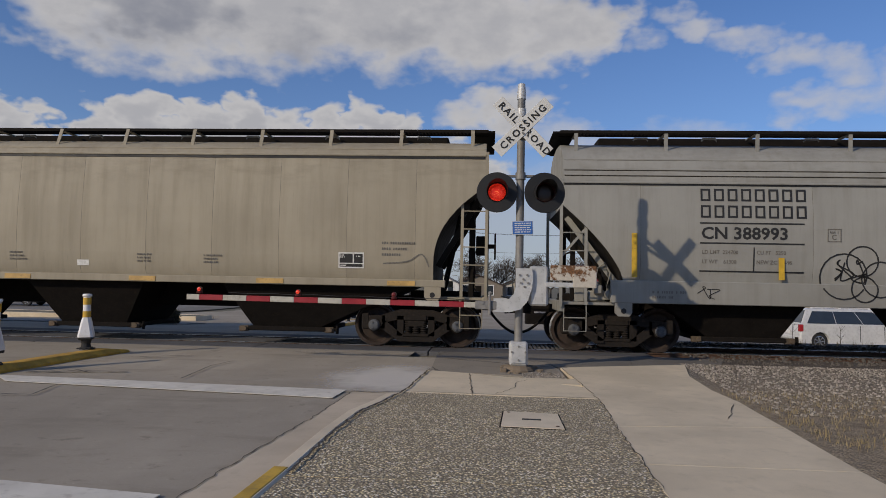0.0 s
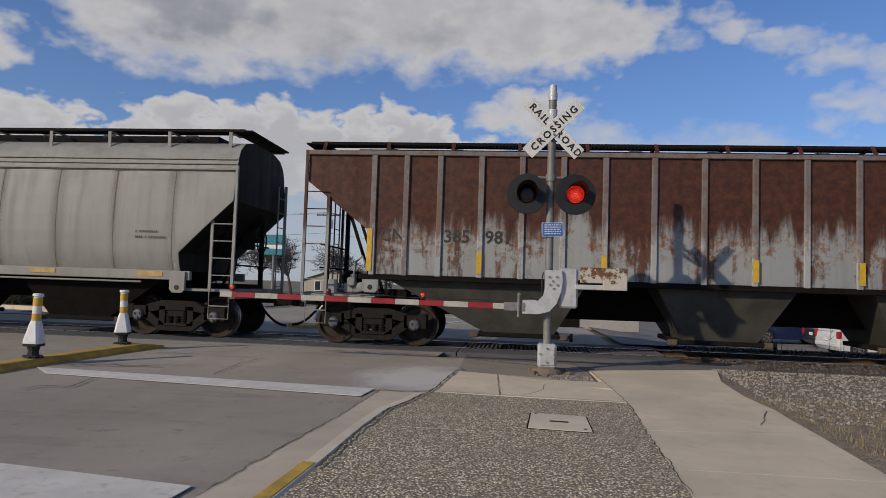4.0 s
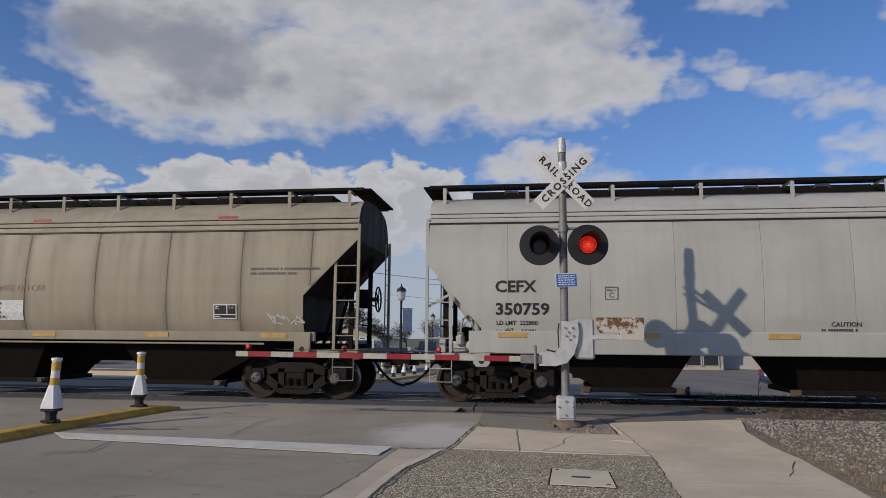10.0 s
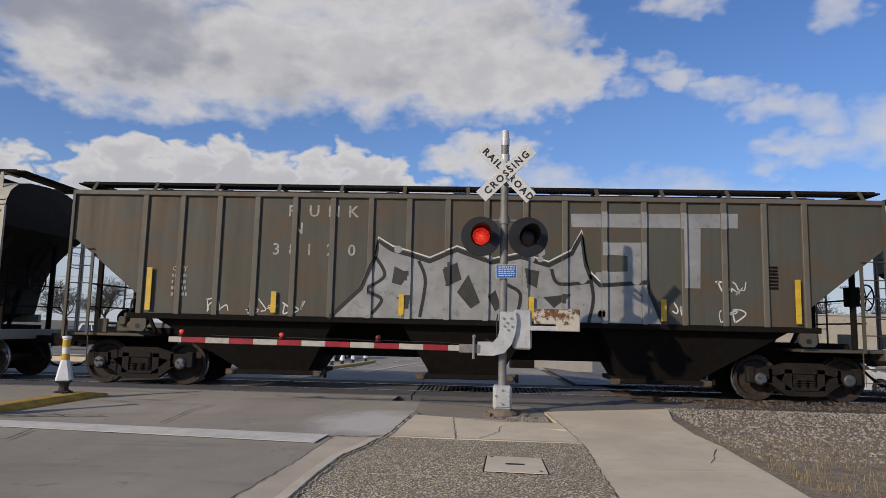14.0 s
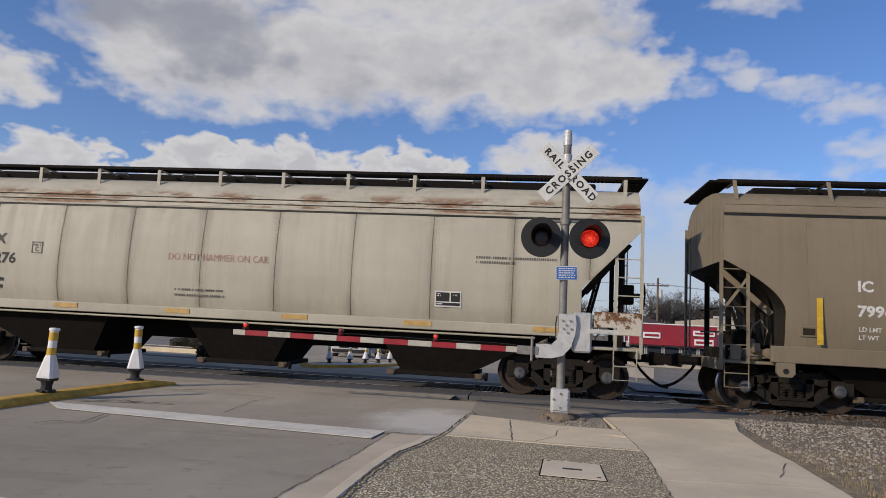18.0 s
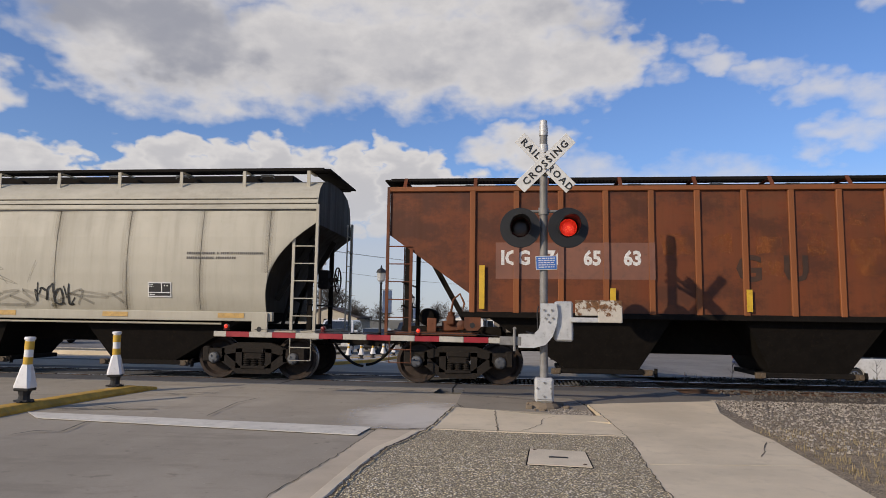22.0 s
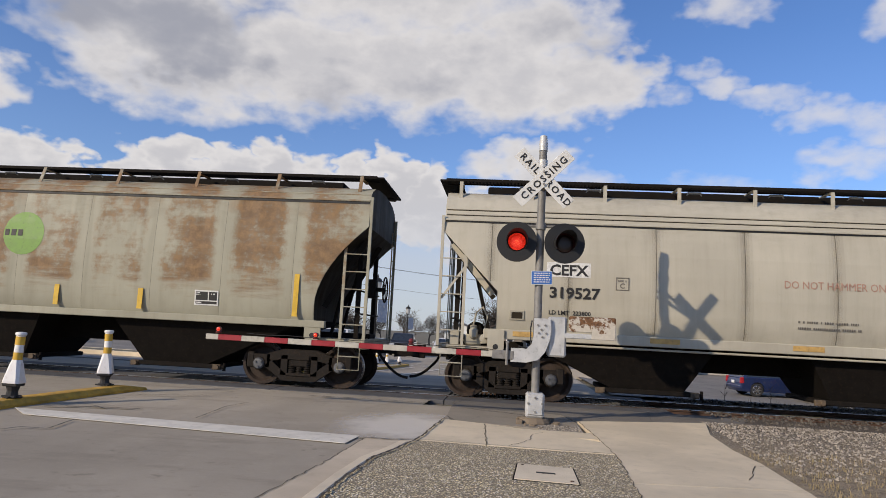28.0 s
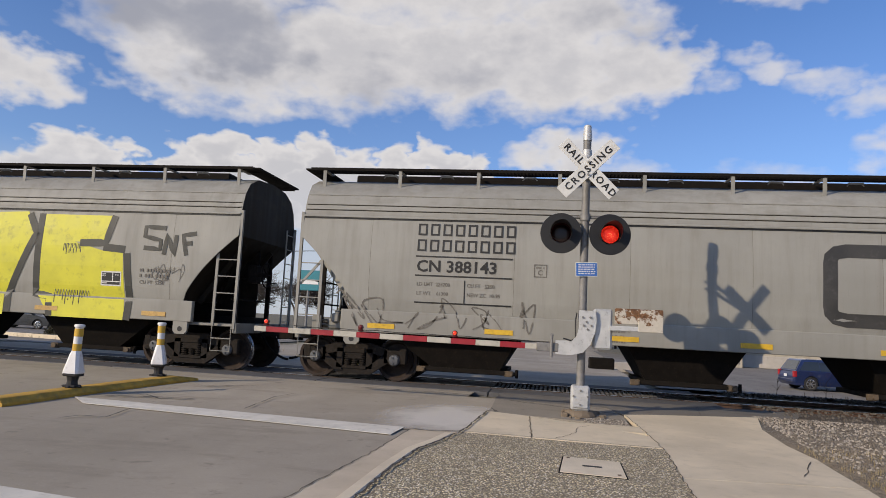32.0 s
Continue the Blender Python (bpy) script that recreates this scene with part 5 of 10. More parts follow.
SIDE_FRAME, SPRINGS, WHEELSET, COUPLER, HOSE, VALVES = side_frame_mesh(), spring_mesh(), wheelset_mesh(), coupler_mesh(), hose_mesh(), valve_mesh()
BOLSTER = Mesh().bevel_box(-0.2, 0.2, -1.08, 1.08, 0.42, 0.66, 0.03).mesh("bolster")
BRAKE_BEAM = Mesh().bevel_box(-0.05, 0.05, -0.75, 0.75, 0.36, 0.46, 0.015).mesh("brake_beam")
for me in (SIDE_FRAME, SPRINGS, BOLSTER, BRAKE_BEAM):
    me.materials.append(TRUCK)
for me in (COUPLER, HOSE):
    me.materials.append(DARK)
WHEELSET.materials.append(WHEEL)
WHEELSET.materials.append(TREAD)
for p in WHEELSET.polygons:
    r = math.hypot(p.center.x, p.center.z)
    if 0.449 < r < 0.475:
        p.material_index = 1
CAP_STEEL = m_plain("dull_bearing_cap", (0.1, 0.105, 0.115), 0.55, 0.4, var=0.3, amount=0.5)
WHEELSET.materials.append(CAP_STEEL)
for p in WHEELSET.polygons:
    if abs(p.center.y) > 1.095:
        p.material_index = 2
WHEELSETS = []


def truck(parent, x):
    t = part("truck", BOLSTER, DARK, parent, "black cast steel truck with coil springs", at=pose(x, 0, 0))
    for y in (-0.99, 0.99):
        part("side_frame", SIDE_FRAME, DARK, t, at=pose(0, y, 0))
        for cx in (-0.17, 0.0, 0.17) if y < 0 else ():
            part("coil_spring", SPRINGS, TRUCK, t, at=pose(cx, y - 0.02, 0))
    for dx in (-0.889, 0.889):
        w = part("wheelset", WHEELSET, WHEEL, t, "worn steel wheels on one axle", at=pose(dx, 0, WHEEL_R))
        WHEELSETS.append((w, dx))
        part("brake_beam", BRAKE_BEAM, DARK, t, at=pose(dx * 0.42, 0, 0))


LADDER_CACHE = {}
LATCH = Mesh().bevel_box(-0.14, 0.14, -0.03, 0.03, -0.018, 0.018, 0.006).tube((-0.1, 0, 0), (-0.16, 0.02, -0.05), 0.012, n=6).tube((0.1, 0, 0), (0.16, 0.02, -0.05), 0.012, n=6).mesh("hatch_latch")
LATCH_STEEL = m_plain("worn_latch_steel", (0.33, 0.33, 0.32), 0.5, 0.3, var=0.3)
GATE_GEAR = Mesh().bevel_box(-0.1, 0.1, -0.05, 0.05, -0.02, 0.1, 0.012).lathe([(0.045, -0.1), (0.05, -0.09), (0.05, -0.05)], 10, "y", (0.03, 0, 0.04)).mesh("gate_gear")
GEAR_RUST = m_plain("rust_brown_gear", (0.11, 0.078, 0.05), 0.8, var=0.3, dirt=(0.05, 0.035, 0.025), amount=0.5)


def ladder_mesh(z0, z1, w=0.42, rungs=None):
    key = (round(z0, 2), round(z1, 2), w)
    if key not in LADDER_CACHE:
        m = Mesh()
        for x in (-w / 2, w / 2):
            m.box(x - 0.022, x + 0.022, -0.012, 0.012, z0, z1)
        k = int((z1 - z0 - 0.12) / 0.37)
        for i in range(k + 1):
            z = z0 + 0.1 + i * 0.37
            m.tube((-w / 2, -0.005, z), (w / 2, -0.005, z), 0.012, n=6)
        LADDER_CACHE[key] = m.mesh("ladder")
    return LADDER_CACHE[key].copy()


def bars_of(rows, size, seed, gap=0.35, ragged=0.3):
    """Unreadable print: rows of small bars, each row (x, z, length)."""
    rng = random.Random(seed)
    m = Mesh()
    for x, z, ln in rows:
        end, q = x + ln * (1 - ragged * rng.random()), x
        while q < end:
            w = size * rng.uniform(0.45, 0.8)
            m.box(q, min(end, q + w), -0.002, 0.002, z, z + size)
            q += w + size * gap * (3.2 if rng.random() < 0.16 else 1)
    return m


def arc(cx, cz, r, a0, a1, n=8):
    return [(cx + r * math.cos(radians(a0 + (a1 - a0) * i / n)), cz + r * math.sin(radians(a0 + (a1 - a0) * i / n))) for i in range(n + 1)]


def on_side(pr, x, z, off=0.02):
    """A pose on the near side, facing out, leaning as the side leans."""
    dz = 0.15
    w0, w1 = width_at(pr, z - dz), width_at(pr, z + dz)
    lean = math.degrees(math.atan2(w1 - w0, 2 * dz))
    return pose(x, -width_at(pr, z) - off, z, rx=lean)


def letter(car, pr, s, x, z, size, mat, bold=0.006, width=1.0, off=None, name="lettering"):
    off = off or 0.0158
    return text(name, s, size / 0.7, car, mat, on_side(pr, x, z + size / 2, off) @ pose(0, 0, -size / 2, 90), width, bold)


def hopper_car(cfg, x):
    pr = dict(PROFILES[cfg["shape"]])
    if "eave" in cfg:
        k = cfg["eave"] - pr["side"][-1][1]
        pr["side"] = pr["side"][:-1] + [(pr["side"][-1][0], cfg["eave"])]
        pr["roof"] = [(w, z + k * max(0.0, (4.36 - z) / 0.33)) for w, z in pr["roof"]]
        pr["lips"] = [z + k * 0.7 for z in pr["lips"]]
    if "sill" in cfg:
        pr["sill"] = cfg["sill"]
        pr["side"] = [(pr["side"][0][0], cfg["sill"][1])] + pr["side"][1:]
    paint, dirty = cfg["paint"], cfg.get("sill_paint", cfg["paint"])
    hl = cfg["half"]
    car = thing("hopper_car", cfg["label"], "freight car", pose(x, TY, RZ), "cars of the freight train")
    skin, roof = shell(cfg, pr)
    ob = part("body", skin, GRIME_SHADE, car, smooth=True)
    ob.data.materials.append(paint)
    # Shade painted in: only the sunlit low end and the sides keep plain paint.
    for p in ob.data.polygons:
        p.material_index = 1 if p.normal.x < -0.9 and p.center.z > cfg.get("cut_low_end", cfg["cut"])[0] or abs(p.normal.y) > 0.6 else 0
    part("roof", roof, paint, car, smooth=True)
    # side sheets
    inner = min(end_x(cfg, pr["side"][0][1], e) for e in (-1, 1))
    full = hl - 0.06
    if cfg["shape"] == "ribbed":
        n = cfg["panels"]
        seams = [-full] + [-inner + 2 * inner * i / n for i in range(n + 1)] + [full]
        if "posts" in cfg:
            seams = [-full] + [-q for q in reversed(cfg["posts"])] + list(cfg["posts"]) + [full]
    else:
        n = cfg["panels"]
        seams = [-full + 2 * full * i / n for i in range(n + 1)]
        if cfg["shape"] == "round" and n == 10:
            step = 2 * full / n
            seams = [-full] + [step * (i + 0.5) for i in range(-5, 5)] + [full]
            seams[1], seams[-2] = -full + 1.0, full - 1.0
        if not cfg.get("even"):
            seams[1], seams[-2] = -full + 1.55, full - 1.55
    pr["seams"] = seams[1:-1]
    for a, b in zip(seams, seams[1:]):
        part("side_sheet", side_panel(cfg, pr, a, b), paint, car, smooth=True)
    z0, z1 = pr["side"][0][1], pr["side"][-1][1]
    if cfg["shape"] == "ribbed":
        pr["posts"] = seams[1:-1]
        for s in seams[1:-1]:
            part("side_post", Mesh().bevel_box(s - 0.06, s + 0.06, -1.56, -1.5, z0 - 0.02, z1 + 0.02, 0.012), cfg.get("post_paint", paint), car)
        part("top_chord", Mesh().bevel_box(-full, full, -1.57, -1.5, z1, z1 + 0.1, 0.012), cfg.get("post_paint", paint), car)
    else:
        for z in pr["lips"]:
            w = width_at(pr, z)
            part("roof_moulding", Mesh().bevel_box(-full + 0.02, full - 0.02, -w - 0.02, -w + 0.02, z - 0.014, z + 0.014, 0.006), dirty, car)
            # Dark strip stands in for the shade under each moulding.
            part("moulding_gap", Mesh().box(-full + 0.03, full - 0.03, -w - 0.012, -w + 0.02, z - 0.03, z - 0.014), GRIME_SHADE, car)
        # Black strip paints the shade under the eave overhang.
        part("eave_seam", Mesh().box(-full + 0.02, full - 0.02, -pr["side"][-1][0] - 0.026, -pr["side"][-1][0], z1 - (0.05 if cfg["shape"] == "plain" else 0.03), z1), BLACK, car)
        part("eave_rail", Mesh().bevel_box(-full, full, -pr["side"][-1][0] - 0.045, -pr["side"][-1][0] + 0.02, z1 + 0.0, z1 + 0.04, 0.008), dirty if cfg["shape"] == "plain" else paint, car)
    # side sill and centre sill
    sa, sb = pr["sill"]
    for s in (-1, 1):
        y0, y1 = sorted((s * (pr["side"][0][0] + 0.05), s * (pr["side"][0][0] - 0.06)))
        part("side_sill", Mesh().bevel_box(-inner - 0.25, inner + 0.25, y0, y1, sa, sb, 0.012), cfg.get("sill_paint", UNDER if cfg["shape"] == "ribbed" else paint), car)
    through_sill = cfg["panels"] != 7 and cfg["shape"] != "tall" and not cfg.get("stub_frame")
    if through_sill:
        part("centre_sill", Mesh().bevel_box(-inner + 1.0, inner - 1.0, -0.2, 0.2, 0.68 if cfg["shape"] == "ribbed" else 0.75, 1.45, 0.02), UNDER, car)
    if cfg["shape"] == "round":
        part("brake_pipe", Mesh().tube((-inner + 0.9, -1.42, sa - 0.06), (inner - 0.9, -1.42, sa - 0.06), 0.022, n=8), paint, car, smooth=True)
    for e in (-1, 1):
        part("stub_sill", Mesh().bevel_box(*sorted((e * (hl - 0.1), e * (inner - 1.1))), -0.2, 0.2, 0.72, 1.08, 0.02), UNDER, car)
    # discharge bays
    nb = cfg.get("bays", 3)
    deep = inner - 0.15
    gap = 2 * deep / nb if cfg["panels"] == 7 else 3.85 if cfg.get("stub_frame") else 4.1 if cfg["shape"] in ("tall", "ribbed") else 4.33
    for i in range(nb):
        cx = (i - (nb - 1) / 2) * gap
        wt, wb = 1.4, 0.74
        out_l = deep + cx if i == 0 else wt
        out_r = deep - cx if i == nb - 1 else wt
        lo = cfg.get("bay_low", 0.27)
        up = pr["side"][0][1]
        ws, wbn = pr["side"][0][0] - 0.07, 0.5
        bay = Mesh()
        bay.add([(cx - out_l, -ws, up), (cx + out_r, -ws, up), (cx + out_r, ws, up), (cx - out_l, ws, up), (cx - wb, -wbn - 0.45, lo + 0.1), (cx + wb, -wbn - 0.45, lo + 0.1), (cx + wb, wbn + 0.45, lo + 0.1), (cx - wb, wbn + 0.45, lo + 0.1)],
                [(0, 1, 5, 4), (1, 2, 6, 5), (2, 3, 7, 6), (3, 0, 4, 7), (4, 5, 6, 7), (3, 2, 1, 0)])
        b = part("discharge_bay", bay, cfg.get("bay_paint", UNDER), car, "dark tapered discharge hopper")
        part("outlet_gate", Mesh().bevel_box(cx - wb - 0.12, cx + wb + 0.14, -0.98, 0.98, lo, lo + 0.1, 0.015).bevel_box(cx + wb + 0.1, cx + wb + 0.38, -0.96, -0.84, lo + 0.01, lo + 0.08, 0.01).tube((cx + wb + 0.36, -0.9, lo - 0.04), (cx + wb + 0.36, -0.9, lo + 0.13), 0.035), DARK, b)
        for q in (-1, 1):
            part("gate_gear", GATE_GEAR, GEAR_RUST, b, at=pose(cx + q * (wb + 0.2), -0.93, lo))
    # roof walk and hatch trough
    bz = pr["board"]
    part("hatch_trough", Mesh().bevel_box(-hl + 0.9, hl - 0.9, -0.62, 0.62, min(4.4, bz - 0.16), bz - 0.02, 0.03), cfg.get("hatch_paint", DARK), car, "dark trough of roof hatches")
    for k in range(9):
        part("hatch_latch", LATCH, LATCH_STEEL, car, at=pose(-hl + 1.6 + (2 * hl - 3.2) * k / 8 + 0.2 * math.sin(k * 2.3 + hl), -0.95, bz - 0.1))
    walkm = Mesh()
    for s in (-1, 1):
        for k in range(5):
            y = s * (0.9 + k * 0.09)
            walkm.box(-hl + 0.02, hl - 0.02, y - 0.006, y + 0.006, bz - (0.06 if k in (0, 4) else 0.02), bz)
        step = 0.075 if s < 0 else 0.3
        for k in range(int(hl * 2 / step)):
            q = -hl + 0.05 + k * step
            a, b = sorted((s * 0.9, s * 1.26))
            walkm.box(q - 0.012, q + 0.012, a, b, bz - 0.035, bz - 0.004)
    for e in (-1, 1):
        a, b = sorted((e * (hl - 0.35), e * (hl + 0.12)))
        walkm.box(a, b, -1.2, 1.2, bz - 0.045, bz - 0.01)
    part("roof_walk", walkm, cfg.get("walk_paint", DARK), car, "dark steel grating along the roof")
    ns = round(cfg.get("brackets", 13) * 0.78)
    wz = 4.22 if cfg["shape"] != "ribbed" else 4.1
    wy = width_at(pr, wz)
    key = ("bracket", cfg["shape"])
    if key not in LADDER_CACHE:
        LADDER_CACHE[key] = Mesh().bar((0, -wy - 0.01, wz - 0.06), (0, -1.25, bz), 0.075, 0.02).box(-0.035, 0.035, -1.26, -0.7, bz - 0.075, bz - 0.05).mesh("walk_bracket")
    me = LADDER_CACHE[key].copy()
    for i in range(ns):
        part("walk_bracket", me, paint, car, at=pose(-hl + 0.35 + (2 * hl - 0.7) * i / (ns - 1), 0, 0))
    # ends: platform, posts, ladders, brake gear
    pz = min(1.08, sa)
    for e in (-1, 1):
        m = Mesh()
        a, b = sorted((e * (hl - 0.02), e * (inner - 0.1)))
        m.bevel_box(a, b, -1.42, 1.42, pz - 0.06, pz, 0.012)
        a, b = sorted((e * (hl - 0.1), e * hl))
        m.bevel_box(a, b, -1.45, 1.45, pz - 0.2, pz + 0.02, 0.012)
        part("end_platform", m, dirty, car)
        posts = Mesh()
        topz = cfg["cut"][0] + 0.1
        for y in (-0.85, 0.85):
            posts.bar((e * (hl - 0.35), y, pz), (e * (hl - 0.35), y, topz), 0.1, 0.07)
            posts.bar((e * (inner + 0.1), y * 0.55, pz), (e * (hl - 0.5), y * 0.55, topz), 0.08, 0.06)
        posts.tube((e * (hl - 0.3), -1.2, pz + 0.55), (e * (hl - 0.3), 1.2, pz + 0.55), 0.02, n=6)
        posts.tube((e * (hl - 0.3), -1.2, pz + 1.05), (e * (hl - 0.3), 1.2, pz + 1.05), 0.02, n=6)
        posts.bevel_box(*sorted((e * (inner - 0.6), e * (hl - 0.15))), -0.3, 0.3, 0.75, 1.2, 0.02)
        if e > 0 and cfg["shape"] == "slab":
            part("end_web", Mesh().prism([(inner - 0.1, pz), (hl - 0.25, pz), (hl - 0.25, topz - 0.15), (end_x(cfg, topz - 0.5), topz - 0.45)], -0.02, 0.02), DARK, car, "dark web plate over the platform")
        part("end_frame", posts, cfg.get("frame_paint", DARK), car)
        for s in (-1, 1):
            part("corner_post", Mesh().box(*sorted((e * (hl - 0.06), e * hl)), *sorted((s * 1.5, s * 1.56)), pz - 0.1, z1 + 0.1), paint, car)
        # the corner ladder's inner stile meets the cut of the side
        top, deep, h, bow = cfg["cut"] if e > 0 else cfg.get("cut_low_end", cfg["cut"])
        k = min(1.0, 0.5 / deep)
        reach = top - h * (k ** (1 / bow) if bow > 0 else 1 - (1 - k) ** (-1 / bow))
        lad = Mesh().box(*sorted((e * (hl - 0.5), e * (hl - 0.56))), -1.55, -1.515, pz - 0.05, reach + 0.06)
        for i in range(int((reach - pz - 0.1) / 0.37) + 1):
            lad.tube((e * (hl - 0.02), -1.54, pz + 0.3 + 0.37 * i), (e * (hl - 0.53), -1.54, pz + 0.3 + 0.37 * i), 0.013, n=6)
        part("ladder", lad, paint, car)
        if cfg["shape"] != "ribbed":
            lo_z, hi_z = top - h * 0.95, top - 0.1
            # The sunlit brace keeps body paint; the others carry shade in their colour.
            for y in (-0.95, 0.5):
                part("slope_brace", Mesh().bar((e * (end_x(cfg, lo_z, e) + 0.05), y, lo_z - 0.1), (e * (hl - 0.2), y, hi_z - 0.08), 0.05, 0.12), paint if e < 0 and y < 0 else GRIME_SHADE, car)
            if e < 0:
                part("ladder_brace", Mesh().bar((e * (hl - 0.06), -1.5, pz + 0.95), (e * (hl - 0.52), -1.5, min(reach, pz + 1.6)), 0.03, 0.05), paint, car)
        if e < 0:
            part("brake_valve", VALVES.copy(), dirty, car, "brake valve, pipes and hose loop on the end platform", at=pose(-inner - 0.45, 0, pz))
        part("ladder", ladder_mesh(pz - 0.02, min(z1, 3.7), 0.46), paint, car, at=pose(e * (hl + 0.01), 1.15, 0, rz=90))
        part("step", Mesh().path([(e * (hl - 0.55), -1.5, pz - 0.05), (e * (hl - 0.55), -1.5, 0.45), (e * (hl - 0.1), -1.5, 0.45), (e * (hl - 0.1), -1.5, pz - 0.05)], 0.014, 6).tube((e * (hl - 0.55), -1.5, 0.72), (e * (hl - 0.1), -1.5, 0.72), 0.014, n=6), paint, car)
        part("coupler", COUPLER, DARK, car, at=pose(e * (hl - 0.05), 0, 0, rz=0 if e > 0 else 180))
        part("air_hose", HOSE, RUBBER, car, at=pose(e * (hl - 0.03), 0, 0, rz=0 if e > 0 else 180))
        pad = part("jacking_pad", Mesh().prism([(e * (inner + 0.16), sb - 0.02), (e * (inner + 0.16), sa - 0.2), (e * (inner + 0.1), sa - 0.27), (e * (inner - 0.12), sa - 0.27), (e * (inner - 0.18), sa - 0.2), (e * (inner - 0.18), sb - 0.02)], -1.54, -1.47), dirty, car)
        part("lifting_hole", Mesh().lathe([(0.055, -1.545), (0.055, -1.53)], 14, "y", (e * (inner - 0.01), 0, sa - 0.16)), BLACK, pad)
    be = cfg.get("brake_end", 1)
    wheelm = Mesh()
    for k in range(16):
        a, b = k * math.pi / 8, (k + 1) * math.pi / 8
        wheelm.tube((0, 0.28 * math.cos(a), 0.28 * math.sin(a)), (0, 0.28 * math.cos(b), 0.28 * math.sin(b)), 0.018, n=6, caps=False)
    for k in range(5):
        a = k * 2 * math.pi / 5
        wheelm.tube((0, 0, 0), (0, 0.28 * math.cos(a), 0.28 * math.sin(a)), 0.014, n=5, caps=False)
    wheelm.tube((0, 0, 0), (-0.22 * be, 0, 0), 0.05)
    wheelm.bevel_box(*sorted((-0.2 * be, -0.42 * be)), -0.14, 0.14, -0.2, 0.22, 0.02)
    part("brake_wheel", wheelm, DARK, car, "black hand brake wheel on the end", at=pose(be * (hl + 0.16), -0.45, 2.2))
    part("air_reservoir", Mesh().lathe([(0.02, -0.52), (0.16, -0.48), (0.2, -0.4), (0.2, 0.4), (0.16, 0.48), (0.02, 0.52)], 16, "y", (-be * (hl - 0.75), 0, 1.4)), UNDER, car, smooth=True)
    # trucks
    for e in (-1, 1):
        truck(car, e * (hl - (1.25 if cfg["shape"] == "slab" else 1.5)))
    # small steel card holder near the low end
    if cfg["shape"] in ("round", "plain"):
        zc = sb + 0.3
        holder = part("card_holder", Mesh().bevel_box(-0.15, 0.15, -0.012, 0.012, -0.1, 0.1, 0.006), paint, car, "small steel card holder", at=on_side(pr, -inner + 0.42, zc, 0.02))
        # Dark plate on the face; the hollow is only coloured in.
        part("card_recess", Mesh().box(-0.11, 0.11, -0.016, -0.012, -0.065, 0.065), GRIME_SHADE, holder)
    # reflective strips
    kind, n_s = cfg.get("strips", ("low", 6))
    fixed = cfg.get("strip_x")
    n_s = len(fixed) if fixed else n_s
    for i in range(n_s):
        if kind == "low":
            q = -inner + 0.35 + (2 * inner - 1.3) * i / (n_s - 1)
            zs = sa + 0.09 if cfg["shape"] == "slab" else sb - 0.13
            part("reflector_strip", Mesh().box(q, q + 0.58, -pr["side"][0][0] - 0.062, -pr["side"][0][0] - 0.05, zs, zs + 0.1), cfg.get("strip_paint", OCHRE), car)
        else:
            q = fixed[i] if fixed else -inner + 0.2 + (2 * inner - 0.4) * i / (n_s - 1)
            up = 0.95 if i in (0, n_s - 1) else 0.5
            base_z = cfg.get("strip_z", sb + 0.06)
            w = max(width_at(pr, base_z + 0.04), width_at(pr, base_z + up), pr["side"][0][0] + 0.03) if cfg["shape"] != "ribbed" else 1.545
            part("reflector_strip", Mesh().box(q - 0.055, q + 0.055, -w - 0.034, -w - 0.024, base_z, base_z + up - 0.06), cfg.get("strip_paint", YELLOW), car)
    return car, pr

# ---- the cars, first to last ----
TAN = m_paint("tan_car_paint", (0.33, 0.289, 0.214), 0.45)
CREAM = m_paint("cream_car_paint", (0.445, 0.413, 0.334), 0.28)
CREAM_RUST = m_paint("cream_paint_rusty_eave", (0.445, 0.413, 0.334), 0.3, top_rust=0.9)
CREAM_STAIN = m_paint("cream_paint_stained_eave", (0.445, 0.413, 0.334), 0.3, top_rust=0.5)
GREY = m_paint("grey_car_paint", (0.294, 0.287, 0.258), 0.45)
PALE = m_paint("pale_grey_car_paint", (0.427, 0.420, 0.383), 0.22, low_grime=0.15)
WHITE_CAR = m_paint("white_car_paint", (0.486, 0.486, 0.464), 0.15, low_grime=0.1)
TAUPE = m_paint("taupe_car_paint", (0.160, 0.148, 0.124), 0.35)
BROWN_TAN = m_paint("brown_car_paint", (0.222, 0.18, 0.124), 0.4)
RUST_WHITE = m_paint("rust_eaten_white_paint", (0.294, 0.302, 0.294), 0.4, rust=1.0)
RUST_POST = m_paint("rust_streaked_white_post", (0.368, 0.377, 0.368), 0.3, rust=0.6)
DARK_GREEN = m_paint("dark_green_grey_paint", (0.075, 0.075, 0.060), 0.7, patch=0.7, patch_col=(0.085, 0.052, 0.028))
GREEN_POST = m_paint("pale_worn_green_grey_paint", (0.125, 0.117, 0.094), 0.6, patch=0.4, patch_col=(0.1, 0.055, 0.03))
OXIDE = m_paint("red_oxide_paint", (0.155, 0.04, 0.0115), 0.7, patch=0.75, patch_col=(0.05, 0.017, 0.008))
OXIDE_POST = m_paint("pale_red_oxide_paint", (0.235, 0.074, 0.022), 0.6)
PATCHY = m_paint("tan_paint_with_rust_patches", (0.33, 0.315, 0.24), 0.35, sheets=(17.2 / 11, -8.6))
MINT = m_paint("pale_green_grey_paint", (0.385, 0.412, 0.385), 0.18, low_grime=0.15)
MINT_DARK = m_plain("green_grey_underpaint", (0.16, 0.17, 0.15), 0.7, var=0.2)
